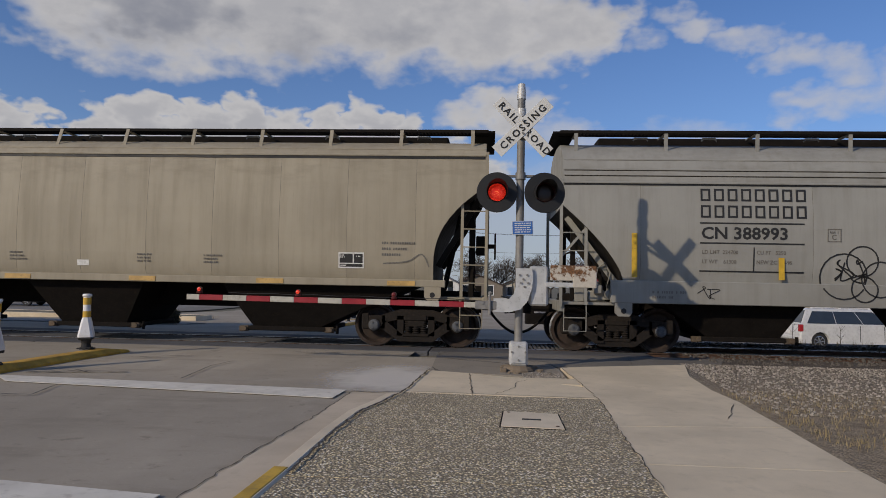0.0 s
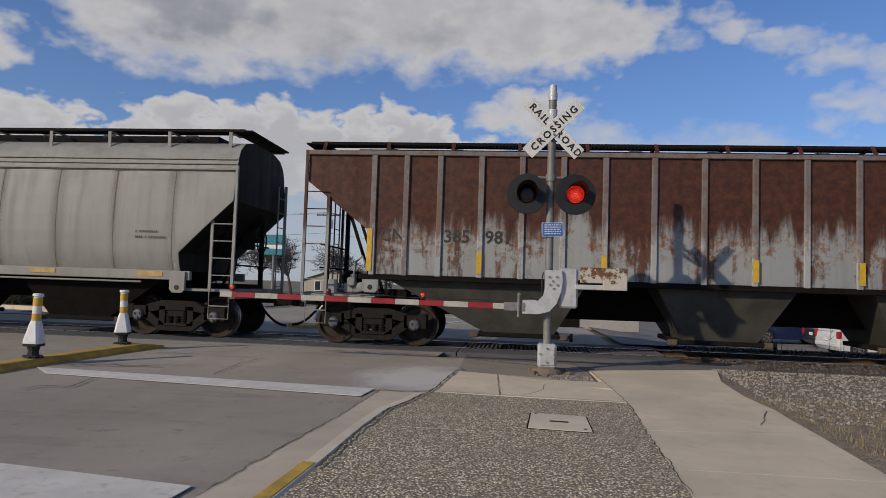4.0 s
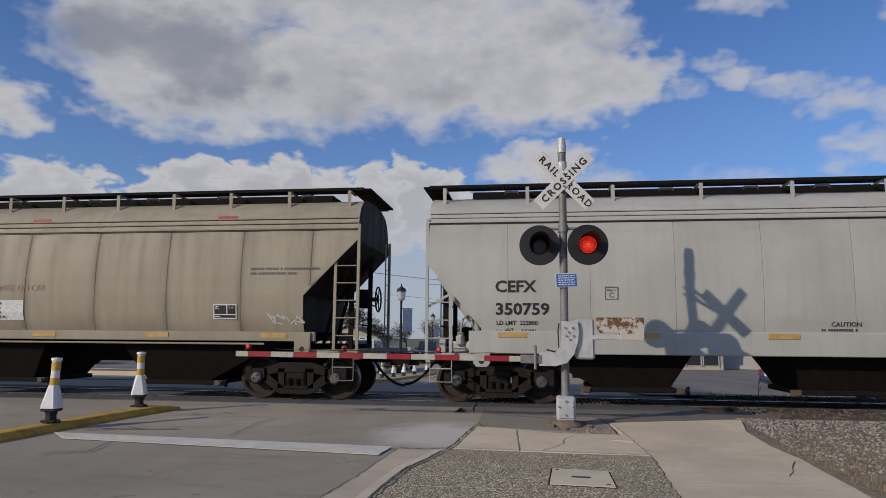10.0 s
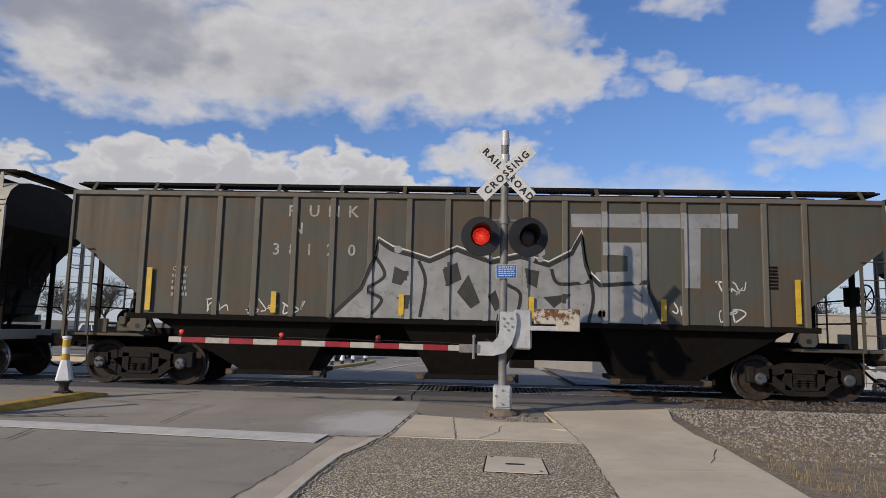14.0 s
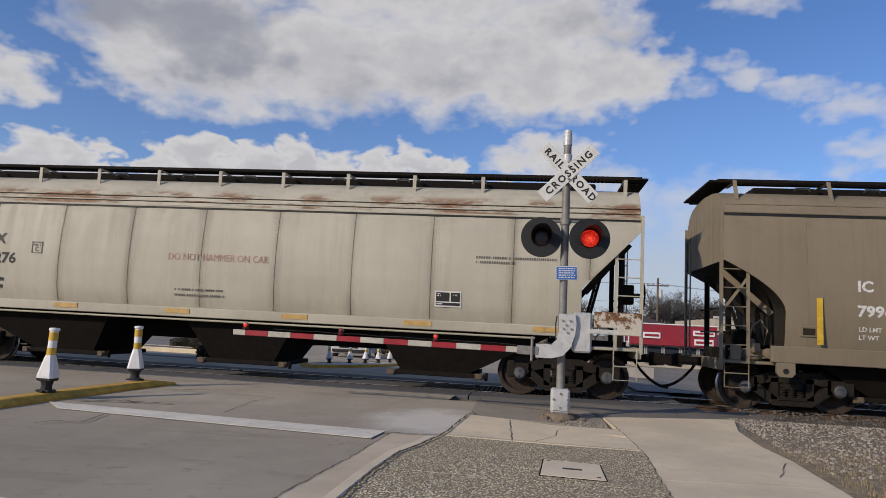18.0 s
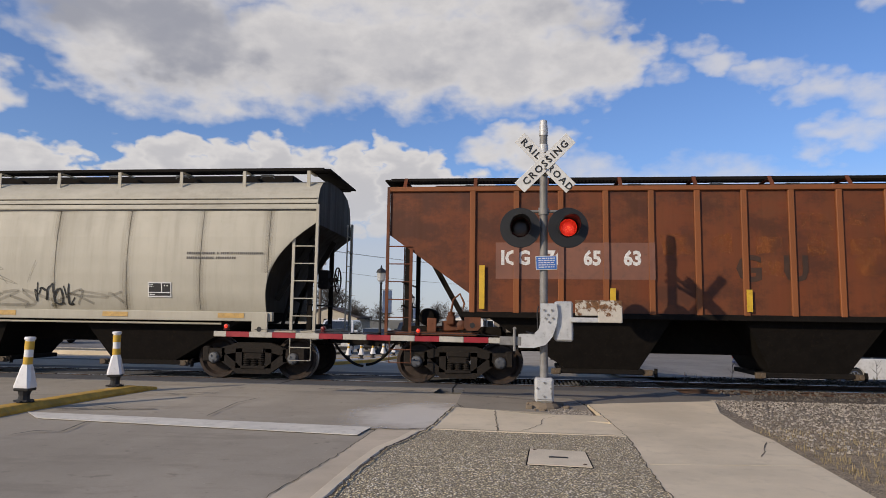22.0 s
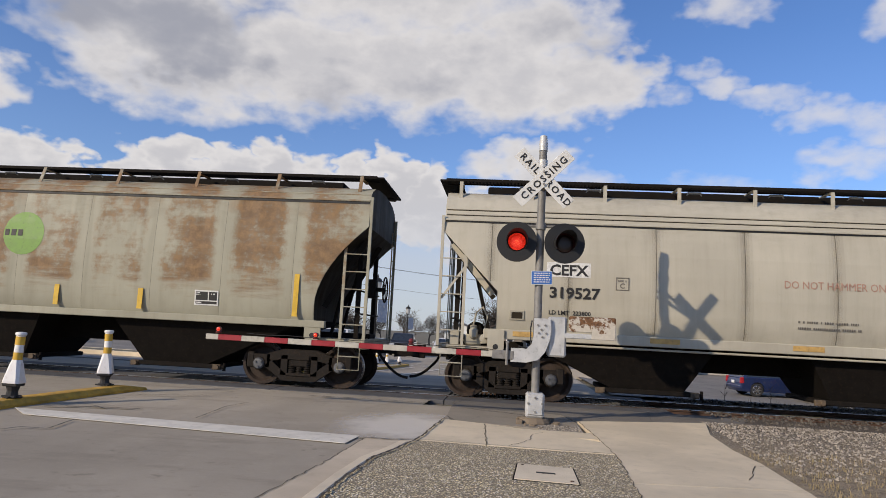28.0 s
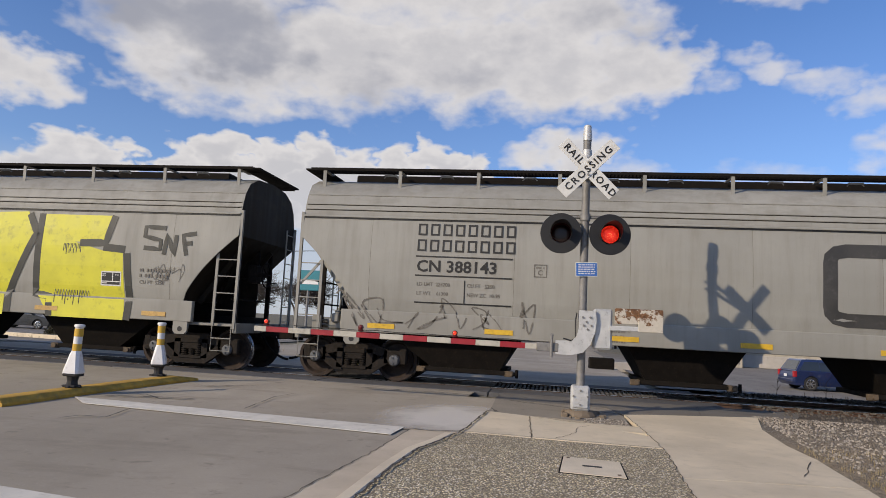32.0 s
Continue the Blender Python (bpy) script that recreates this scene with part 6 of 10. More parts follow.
RUST_BAY = m_plain("dull_grey_bay_paint", (0.07, 0.066, 0.057), 0.8, var=0.3, scale=2, dirt=(0.05, 0.03, 0.02), amount=0.5, spec=0.2)
# End grime and the shade on the car ends, in one dark colour.
GRIME_SHADE = m_paint("grime_and_shade_paint", (0.022, 0.019, 0.0155), 0.6, low_grime=0.4, spec=0.12)
DIAG = (3.42, 1.15, 1.2, 1.0)
ARCH = (3.36, 1.05, 1.62, -2.3)
BAY = (3.0, 1.22, 1.5, -1.4)
CARS = [
    dict(shape="slab", half=8.65, x=10.08, cut=BAY, panels=7, paint=GREY, strips=("high", 6), brackets=13, label="grey covered hopper car with dark stencilled lettering and a scrawled drawing"),
    dict(shape="plain", half=8.65, x=-8.68, cut=ARCH, panels=12, paint=TAN, even=True, brackets=15, label="tan covered hopper car with faint stains down its rounded side"),
    dict(shape="round", half=8.18, x=-26.99, cut=(3.08, 1.15, 1.1, 1.0), panels=12, paint=TAN, even=True, brackets=16, label="dull tan covered hopper car with stencilled warnings"),
    dict(shape="ribbed", half=8.7, x=-45.36, cut=(3.45, 1.42, 1.08, 1.0), panels=16, posts=(0.485, 1.455, 2.42, 3.26, 4.1, 4.94, 5.8, 6.51, 7.2), paint=RUST_WHITE, post_paint=RUST_POST, bay_paint=RUST_BAY, strips=("high", 7), strip_x=(-7.25, -4.95, -2.43, 0.49, 2.45, 4.95, 7.25), even=True, brackets=17, label="white ribbed hopper car eaten by dark rust along its upper half"),
    dict(shape="round", half=8.2, x=-63.75, cut=(3.0, 1.2, 1.15, 1.0), panels=12, paint=GREY, even=True, brackets=16, label="grey-tan covered hopper car with plain stained sides"),
    dict(shape="slab", half=8.4, x=-81.71, strip_x=(-6.75, -3.45, 0.05, 2.7, 6.6), cut=BAY, panels=7, paint=GREY, strips=("high", 7), brackets=13, label="grey covered hopper car with a large dark emblem and sprayed sill"),
    dict(shape="slab", half=8.17, x=-99.75, cut=BAY, panels=7, paint=GREY, strips=("high", 6), strip_x=(-6.66, -3.29, -0.92, 1.6, 3.8, 7.3), strip_z=1.1, brackets=13, label="grey covered hopper car with a dark band of spray-painted letters"),
    dict(shape="tall", half=8.33, x=-117.77, cut=(2.85, 1.1, 1.3, 1.0), panels=10, paint=PALE, even=True, brackets=13, label="clean pale grey covered hopper car with a tall side sill"),
    dict(shape="round", half=8.6, x=-136.12, cut=DIAG, panels=10, paint=TAN, even=True, brackets=17, label="tan covered hopper car with grey patch and red roof tags"),
    dict(shape="plain", half=8.47, x=-154.67, eave=3.87, cut=(2.9, 1.2, 0.85, -1.3), sill=(0.97, 1.29), panels=7, paint=TAUPE, strips=("high", 8), brackets=13, strip_x=(-6.6, -3.72, -1.15, 1.17, 3.72, 6.6), label="dark taupe covered hopper car with a white round emblem"),
    dict(shape="ribbed", half=8.48, x=-173.13, cut=(3.1, 1.55, 1.25, 1.0), panels=17, paint=DARK_GREEN, post_paint=GREEN_POST, strips=("high", 6), even=True, brackets=17, label="dark green-grey ribbed hopper car with large silver spray-painted letters"),
    dict(shape="round", half=8.51, x=-191.62, cut=ARCH, cut_low_end=DIAG, panels=10, paint=CREAM, even=True, brackets=15, label="cream covered hopper car with scribbled tags on its side"),
    dict(shape="plain", half=8.41, x=-210.02, eave=3.87, cut=(2.92, 1.15, 0.95, -1.7), sill=(0.97, 1.29), panels=7, paint=BROWN_TAN, strips=("high", 8), brackets=13, strip_x=(-6.6, -3.72, -1.15, 1.17, 3.72, 6.6), label="brown-tan covered hopper car with a white round emblem and pale scrawls"),
    dict(shape="round", half=8.53, x=-228.42, cut=DIAG, panels=10, paint=CREAM_RUST, even=True, brackets=15, label="cream covered hopper car with rust along its eaves"),
    dict(shape="round", half=8.61, x=-247.05, cut=DIAG, panels=10, paint=CREAM, even=True, brackets=17, label="cream covered hopper car with a grey number patch"),
    dict(shape="ribbed", half=8.59, x=-265.73, cut=(3.1, 1.75, 1.25, 1.0), panels=15, paint=OXIDE, post_paint=OXIDE_POST, strips=("high", 6), even=True, brackets=15, label="red-brown ribbed hopper car with a faded orange roundel"),
    dict(shape="round", half=8.4, x=-284.19, cut=ARCH, cut_low_end=DIAG, panels=10, paint=CREAM, even=True, brackets=15, label="cream covered hopper car with scribbles along the lower side"),
    dict(shape="plain", half=8.57, x=-302.63, cut=ARCH, panels=12, paint=CREAM_STAIN, even=True, brackets=15, label="cream covered hopper car with a yellow stain under the eaves"),
    dict(shape="tall", half=8.58, x=-321.23, cut=(2.7, 1.2, 1.2, 1.0), panels=9, paint=WHITE_CAR, even=True, brackets=13, label="white covered hopper car with a tall side sill"),
    dict(shape="round", half=8.68, x=-339.97, cut=ARCH, cut_low_end=DIAG, panels=10, paint=CREAM, even=True, brackets=15, label="cream covered hopper car with neat black stencilling"),
    dict(shape="plain", half=8.66, x=-358.79, cut=(3.45, 1.06, 1.7, -1.8), panels=11, paint=PATCHY, strips=("high", 7), even=True, brackets=13, strip_x=(-7.15, -3.75, -1.86, 1.8, 3.72, 7.15), label="tan covered hopper car blotched with brown rust and a green roundel"),
    dict(shape="plain", half=7.95, x=-376.87, eave=4.09, cut=(2.7, 1.4, 0.95, 1.0), panels=11, paint=MINT, bay_paint=MINT_DARK, stub_frame=True, even=True, brackets=12, label="pale green-grey covered hopper car with a red emblem"),
    dict(shape="slab", half=8.11, x=-394.53, cut=BAY, panels=7, paint=GREY, strips=("low", 6), strip_paint=YELLOW, brackets=13, label="grey covered hopper car with a large dark emblem and clean sill"),
    dict(shape="slab", half=8.65, x=-412.64, cut=BAY, panels=7, paint=GREY, strips=("low", 6), brackets=13, label="grey covered hopper car with huge yellow spray-painted letters"),
]
TRAIN, FITTED = [], []
for cfg in CARS:
    car, pr = hopper_car(cfg, cfg["x"])
    TRAIN.append((car, cfg["x"]))
    FITTED.append((car, pr, cfg))
FLASH = (0.541, -0.3)


# ---- lettering, emblems and spray paint on the cars ----
def decal(car, pr, pts, mat, name="painted_patch", off=0.016, label=""):
    """A painted shape with outline points (x, z) that lies on the curved side."""
    zs = [z for _, z in pts]
    lo, hi = min(zs), max(zs)
    n = max(1, int((hi - lo) / 0.09))
    cuts = sorted({lo + (hi - lo) * i / n for i in range(n + 1)} | set(zs))
    m = Mesh()
    posts = [(s - 0.058, s + 0.058) for s in pr.get("posts", ())]

    def spans(z):
        xs = []
        for (xa, za), (xb, zb) in zip(pts, pts[1:] + pts[:1]):
            if (za > z) != (zb > z):
                xs.append((xa + (xb - xa) * (z - za) / (zb - za), xa, za, xb, zb))
        return sorted(xs)

    for a, b in zip(cuts, cuts[1:]):
        if b - a < 1e-5:
            continue
        s = spans((a + b) / 2)
        for e0, e1 in zip(s[::2], s[1::2]):
            q = []
            for z, e in ((a, e0), (a, e1), (b, e1), (b, e0)):
                x = e[1] + (e[3] - e[1]) * (z - e[2]) / (e[4] - e[2])
                q.append((x, -width_at(pr, z) - off, z))
            m.add(q, [(0, 1, 2, 3)])
            for s0, s1 in posts:
                lo_x, hi_x = max(s0, min(q[0][0], q[3][0])), min(s1, max(q[1][0], q[2][0]))
                if hi_x > lo_x:
                    y = -1.5605 - (off - 0.0125)
                    m.add([(lo_x, y, a), (hi_x, y, a), (hi_x, y, b), (lo_x, y, b)], [(0, 1, 2, 3)])
    return part(name, m.mesh(name, clean=False), mat, car, label)


def stroke(car, pr, pts, w, mat, name="paint_stroke", off=0.0185, close=False):
    """A painted line of even width along points (x, z) on the side."""
    pts = pts + pts[:1] if close else pts
    dense = []
    for (xa, za), (xb, zb) in zip(pts, pts[1:]):
        k = max(1, int(math.hypot(xb - xa, zb - za) / 0.12))
        dense += [(xa + (xb - xa) * i / k, za + (zb - za) * i / k) for i in range(k)]
    pts = dense + [tuple(pts[-1])]
    left, right = [], []
    for i, (x, z) in enumerate(pts):
        a, b = pts[max(0, i - 1)], pts[min(len(pts) - 1, i + 1)]
        d = Vector((b[0] - a[0], b[1] - a[1]))
        d = d.normalized() if d.length > 1e-6 else Vector((1, 0))
        k = w / 2
        left.append((x - d.y * k, z + d.x * k))
        right.append((x + d.y * k, z - d.x * k))
    n = len(pts)
    v = [(x, -width_at(pr, z) - off, z) for x, z in left + right]
    f = [(i, i + 1, n + i + 1, n + i) for i in range(n - 1)]
    return part(name, Mesh().add(v, f).mesh(name, clean=False), mat, car)


def bend(pts, n=6):
    """A smooth curve through points."""
    out = []
    for i in range(len(pts) - 1):
        p0, p1, p2, p3 = (Vector(pts[max(0, min(len(pts) - 1, i + k))]) for k in (-1, 0, 1, 2))
        for j in range(n):
            t = j / n
            q = 0.5 * (2 * p1 + (p2 - p0) * t + (2 * p0 - 5 * p1 + 4 * p2 - p3) * t * t + (3 * p1 - p0 - 3 * p2 + p3) * t ** 3)
            out.append((q.x, q.y))
    return out + [tuple(pts[-1])]


def scrawl(car, pr, x0, x1, z0, z1, mat, seed, count=5, w=0.03):
    """A hand-sprayed tag: a few looping strokes, none of them a word."""
    rng = random.Random(seed)
    step = (x1 - x0) / count
    for i in range(count):
        cx = x0 + step * (i + 0.5)
        pts, n = [], rng.randint(4, 7)
        for k in range(n):
            pts.append((cx + rng.uniform(-0.75, 0.75) * step, rng.uniform(z0, z1)))
        stroke(car, pr, bend(pts, 5), w * rng.uniform(0.7, 1.2), mat)


def m_dust(name, col, lo, hi, scale):
    """Thin worn paint that lets the sheet below show through in specks."""
    n = Nodes(name)
    v = n.coords()
    speck = n.math("ADD", n.math("MULTIPLY", n.noise(v, scale, 5, 0.7), 0.6), n.math("MULTIPLY", n.noise(v, scale * 5, 4, 0.7), 0.4))
    n.link(n.ramp(speck, lo, hi, 0.0, 0.75), n.bsdf.inputs["Alpha"])
    return n.done(n.mix(speck, dk(col, 0.85), dk(col, 1.1)), 0.85, spec=0.2)


def print_rows(car, pr, rows, size, seed, mat=None, name="small_print"):
    x, z = rows[0][0], rows[0][1]
    m = bars_of([(a - x, b - z, c) for a, b, c in rows], size, seed)
    return tagged(part(name, m, mat or FADED_INK, car, at=on_side(pr, x, z, 0.018)), "rows of unreadable small stencil print", kind="stuff")


def plate_mark(car, pr, x, z, mat=None, s=0.26):
    """The small square clearance mark with its letter."""
    mat = mat or FADED_INK
    m = Mesh()
    for a, b, c, d in ((0, s, 0, 0.016), (0, s, s - 0.016, s), (0, 0.016, 0, s), (s - 0.016, s, 0, s)):
        m.box(a, b, -0.002, 0.002, c, d)
    part("clearance_mark", m, mat, car, at=on_side(pr, x, z, 0.018))
    letter(car, pr, "C", x + 0.075, z + 0.045, 0.1, mat, 0.003)
    print_rows(car, pr, [(x + 0.045, z + 0.17, 0.17)], 0.04, 3, mat)


def tag_box(car, pr, x, z, w=0.53, h=0.33):
    """The black consolidated stencil panel with white frame lines."""
    ob = part("stencil_panel", Mesh().box(0, w, -0.002, 0.002, 0, h), PALE_INK, car, "black inspection panel framed in white", at=on_side(pr, x, z + h / 2, 0.018) @ pose(0, 0, -h / 2))
    m = Mesh().box(0.025, w * 0.56, -0.005, -0.002, h * 0.34, h - 0.03).box(w * 0.61, w - 0.025, -0.005, -0.002, h * 0.34, h - 0.03).box(0.025, w - 0.025, -0.005, -0.002, 0.03, h * 0.27)
    part("panel_field", m, INK, ob)
    part("panel_print", bars_of([(0.04, h * 0.78, 0.1), (0.04, h * 0.66, 0.1), (w * 0.7, h * 0.72, 0.1)], 0.025, 5).box(0.04, 0.16, -0.002, 0.002, 0.05, 0.07), PALE_INK, ob, at=pose(0, -0.006, 0))


def limits(car, pr, x, z, load, tare, mat=None, size=0.085):
    mat = mat or INK
    letter(car, pr, "LD LMT  " + load, x, z, size, mat, 0.002)
    letter(car, pr, "LT WT    " + tare, x, z - 0.155, size, mat, 0.002)


def name_rows(car, pr, x, z, words, size, mat):
    """A company's name, shown as plain letter-high blocks."""
    for r, n in enumerate(words):
        m = Mesh()
        q = 0.0
        for i in range(n):
            w, t = size * 0.76, size * 0.15
            m.box(q, q + t, -0.002, 0.002, 0, size).box(q + w - t, q + w, -0.002, 0.002, 0, size)
            m.box(q + t, q + w - t, -0.002, 0.002, 0, t).box(q + t, q + w - t, -0.002, 0.002, size - t, size)
            q += w + size * 0.3
        tagged(part("company_name", m, mat, car, at=on_side(pr, x, z - r * size * 1.35, 0.018)), "letter-high blocks of a company name", kind="stuff")


def national(k, number, x):
    """The block of stencilling on the grey slab-sided cars."""
    car, pr, _ = FITTED[k]
    name_rows(car, pr, x, 3.12, (8, 8), 0.25, INK)
    for z in (2.66, 2.26, 1.7):
        part("rule_line", Mesh().box(0, 2.02, -0.002, 0.002, 0, 0.028), INK, car, at=on_side(pr, x - 0.02, z, 0.018))
    letter(car, pr, "CN " + number, x, 2.36, 0.235, INK, 0.008, 1.06)
    part("rule_line", Mesh().box(0, 0.022, -0.002, 0.002, 0, 0.5), INK, car, at=on_side(pr, x + 1.02, 1.95, 0.018) @ pose(0, 0, -0.25))
    letter(car, pr, "LD LMT  224700", x + 0.02, 2.06, 0.075, FADED_INK, 0.002, 0.95)
    letter(car, pr, "LT WT    61300", x + 0.02, 1.87, 0.075, FADED_INK, 0.002, 0.95)
    letter(car, pr, "CU FT   5250", x + 1.08, 2.06, 0.075, FADED_INK, 0.002, 0.95)
    letter(car, pr, "NEW ZC  10-95", x + 1.08, 1.87, 0.075, FADED_INK, 0.002, 0.95)
    plate_mark(car, pr, x + 2.44, 2.33)


WORM = [(0.36, 1), (0.08, 1)] + [(0.03, 0.97), (0.005, 0.9), (0, 0.8), (0, 0.2), (0.005, 0.1), (0.03, 0.03), (0.08, 0), (0.37, 0), (0.42, 0.03), (0.45, 0.1), (0.465, 0.2), (0.475, 0.8),
        (0.487, 0.92), (0.51, 0.99), (0.54, 1.0), (0.565, 0.96), (0.6, 0.86), (0.84, 0.12), (0.87, 0.04), (0.9, 0.0), (0.93, 0.03), (0.945, 0.12), (0.96, 1.02)]


def worm(k, x, z, w, h, band, mat):
    car, pr, _ = FITTED[k]
    stroke(car, pr, [(x + band / 2 + u * (w - band), z + band / 2 + v * (h - band)) for u, v in WORM], band, mat, "emblem_band", 0.017)


SPRAY_DARK = m_plain("dark_spray_paint", (0.035, 0.036, 0.03), 0.6, var=0.35, scale=3)
SPRAY_OLIVE = m_plain("olive_spray_paint", (0.14, 0.14, 0.04), 0.6, var=0.35, scale=3)
FADED_OLIVE = m_plain("faded_olive_spray", (0.17, 0.162, 0.1), 0.65, var=0.35, scale=3, dirt=(0.08, 0.08, 0.06), amount=0.6)
SPRAY_WHITE = m_plain("white_spray_paint", (0.6, 0.59, 0.55), 0.6, var=0.15, scale=3)
SPRAY_SILVER = m_plain("silver_spray_paint", (0.3, 0.3, 0.29), 0.55, 0.2, var=0.2, scale=2, dirt=(0.1, 0.1, 0.09), amount=0.5)
SPRAY_YELLOW = m_plain("yellow_spray_paint", (0.6, 0.56, 0.04), 0.55, var=0.12, scale=2)
SPRAY_BLUE = m_plain("light_blue_spray_paint", (0.25, 0.45, 0.55), 0.55, var=0.15)
SPRAY_LIME = m_plain("lime_sheet", (0.15, 0.29, 0.05), 0.55, var=0.12)
PATCH_GREY = m_plain("grey_patch_paint", (0.3, 0.31, 0.31), 0.6, var=0.08, scale=3)
PATCH_ORANGE = m_plain("faded_orange_paint", (0.27, 0.085, 0.028), 0.75, var=0.3, scale=1.5, dirt=(0.12, 0.05, 0.03), amount=0.5)
PATCH_BROWN = m_plain("brown_patch_paint", (0.2, 0.085, 0.055), 0.7, var=0.15, scale=3)
EMBLEM_RED = m_plain("red_emblem_paint", (0.55, 0.035, 0.02), 0.5, var=0.1)
EMBLEM_DARK = m_plain("charcoal_emblem_paint", (0.045, 0.043, 0.04), 0.6, var=0.3, scale=2, dirt=(0.12, 0.11, 0.1), amount=0.3)
SEAM = m_plain("dirty_seam", (0.17, 0.149, 0.115), 0.85, var=0.4, scale=3, dirt=(0.2, 0.18, 0.14), amount=0.6)
def m_film(name, col, most):
    """A thin uneven see-through film of one colour."""
    n = Nodes(name)
    patchy = n.noise(n.coords((1.5, 1.5, 0.7), shift=13.0), 1.0, 5, 0.6)
    n.link(n.ramp(patchy, 0.25, 0.75, most * 0.3, most), n.bsdf.inputs["Alpha"])
    return n.done(n.mix(patchy, dk(col, 0.8), dk(col, 1.1)), 0.85, spec=0.2)


# Film that paints the soft shading where bulged sheets meet.
SEAM_SHADE = m_film("seam_shade_film", (0.12, 0.1, 0.072), 0.085)
CHALK = m_plain("chalky_white_paint", (0.36, 0.35, 0.32), 0.8, var=0.3, scale=8)

# grey slab-sided cars
for car, pr, cfg in FITTED:
    if cfg["shape"] == "ribbed":
        continue
    z0, z1 = pr["side"][0][1] + 0.02, pr["side"][-1][1] - 0.03
    bands = []
    for q in pr["seams"]:
        zs = [z0 + (z1 - z0) * i / 16 for i in range(17)]
        zs = [z for z in zs if end_x(cfg, z, q) > abs(q) + 0.03]
        if len(zs) > 3:
            stroke(car, pr, [(q, zs[0]), (q, zs[-1])], 0.015 if cfg["shape"] == "round" else 0.007, SEAM, "weld_seam", 0.006)
            for w, off in ((0.3, 0.0128), (0.17, 0.0132), (0.08, 0.0136)):
                bands.append(((q, zs[0]), (q, zs[-1]), w, off))
    # Three stacked bands fake no dirt: they paint the sheets' falloff into shade.
    if cfg["shape"] == "round":
        m = Mesh()
        for (q, za), (_, zb), w, off in bands:
            zs = [za + (zb - za) * i / 12 for i in range(13)]
            k = len(m.v)
            m.v += [(q + x, -width_at(pr, z) - off, z) for z in zs for x in (-w / 2, w / 2)]
            m.f += [(k + 2 * i, k + 2 * i + 1, k + 2 * i + 3, k + 2 * i + 2) for i in range(12)]
        tagged(part("seam_grime", m.mesh("seam_grime", clean=False), SEAM_SHADE, car), "faint shading painted along the weld seams of the bulged sheets", kind="stuff")
national(0, "388993", -5.86)
national(5, "388048", -5.72)
national(6, "388250", -5.53)
national(22, "388143", -5.49)
worm(5, 2.55, 1.98, 4.15, 1.36, 0.25, EMBLEM_DARK)
worm(6, 2.75, 1.98, 4.25, 1.32, 0.25, EMBLEM_DARK)
worm(22, 2.4, 1.62, 4.0, 1.58, 0.26, EMBLEM_DARK)
car, pr, _ = FITTED[0]
for cx, cz, r in ((-3.1, 1.65, 0.45), (-2.75, 1.95, 0.3), (-2.4, 1.6, 0.35), (-2.7, 1.4, 0.25)):
    stroke(car, pr, arc(cx, cz, r, 0, 360, 20), 0.03, INK)
scrawl(car, pr, -3.4, -2.7, 1.5, 2.0, INK, 3, 3)
scrawl(car, pr, -5.9, -5.5, 1.15, 1.4, INK, 5, 2, 0.02)
print_rows(car, pr, [(-6.8, 1.25, 0.7), (-6.8, 1.15, 0.6)], 0.05, 8)
car, pr, _ = FITTED[5]
scrawl(car, pr, -2.75, -0.2, 1.2, 2.3, FADED_INK, 12, 6, 0.035)
print_rows(car, pr, [(-0.7, 1.36, 0.95), (-0.7, 1.28, 1.0), (-0.7, 1.2, 0.8), (-0.7, 1.12, 0.9)], 0.045, 6)
GLYPHS = ([(0, 0), (0.05, 1), (0.5, 0.95), (0.5, 0.6), (0.1, 0.5), (0.6, 0)], [(0.6, 0.05), (0.05, 0), (0, 0.5), (0.5, 0.55), (0, 0.55), (0.05, 1), (0.6, 0.95)], [(0.05, 0.1), (0.5, 0), (0.6, 0.4), (0.05, 0.6), (0.1, 0.95), (0.6, 1)],
          [(0.3, 0), (0.35, 1)], [(0.0, 0.05), (0.55, 0.05), (0.5, 0.45), (0.0, 0.6), (0.1, 1), (0.55, 0.95)], [(0.0, 0.9), (0.7, 1.0), (0.36, 0.95), (0.3, 0)])
for wide, paint, off in ((0.4, SPRAY_DARK, 0.0135), (0.3, CHALK, 0.0155), (0.11, SPRAY_DARK, 0.0175)):
    for i, g in enumerate(GLYPHS):
        stroke(car, pr, [(1.6 + i * 0.92 + 0.95 * u, 1.16 + 0.8 * w) for u, w in g], wide, paint, "spray_letter", off)
for i, g in enumerate(GLYPHS):
    top = [(1.6 + i * 0.92 + 0.95 * u, 1.16 + 0.8 * w) for u, w in g if w > 0.42]
    if len(top) > 1:
        stroke(car, pr, top, 0.17, SPRAY_OLIVE, "spray_letter", 0.0195)
stroke(car, pr, bend([(1.2, 1.45), (1.9, 2.15), (3.0, 1.95), (4.2, 2.2), (5.4, 1.95), (6.5, 1.7)]), 0.03, INK)
scrawl(car, pr, 6.6, 7.2, 1.6, 2.05, INK, 17, 3)
car, pr, _ = FITTED[6]
decal(car, pr, [(-3.35, 1.06), (-3.45, 1.5), (-3.1, 1.95), (7.3, 1.98), (7.6, 1.8), (7.7, 1.1), (4, 1.06)], m_film("sprayed_shade", (0.045, 0.045, 0.034), 0.92), "spray_band", 0.015, "dark olive band of spray paint")
rng6 = random.Random(21)
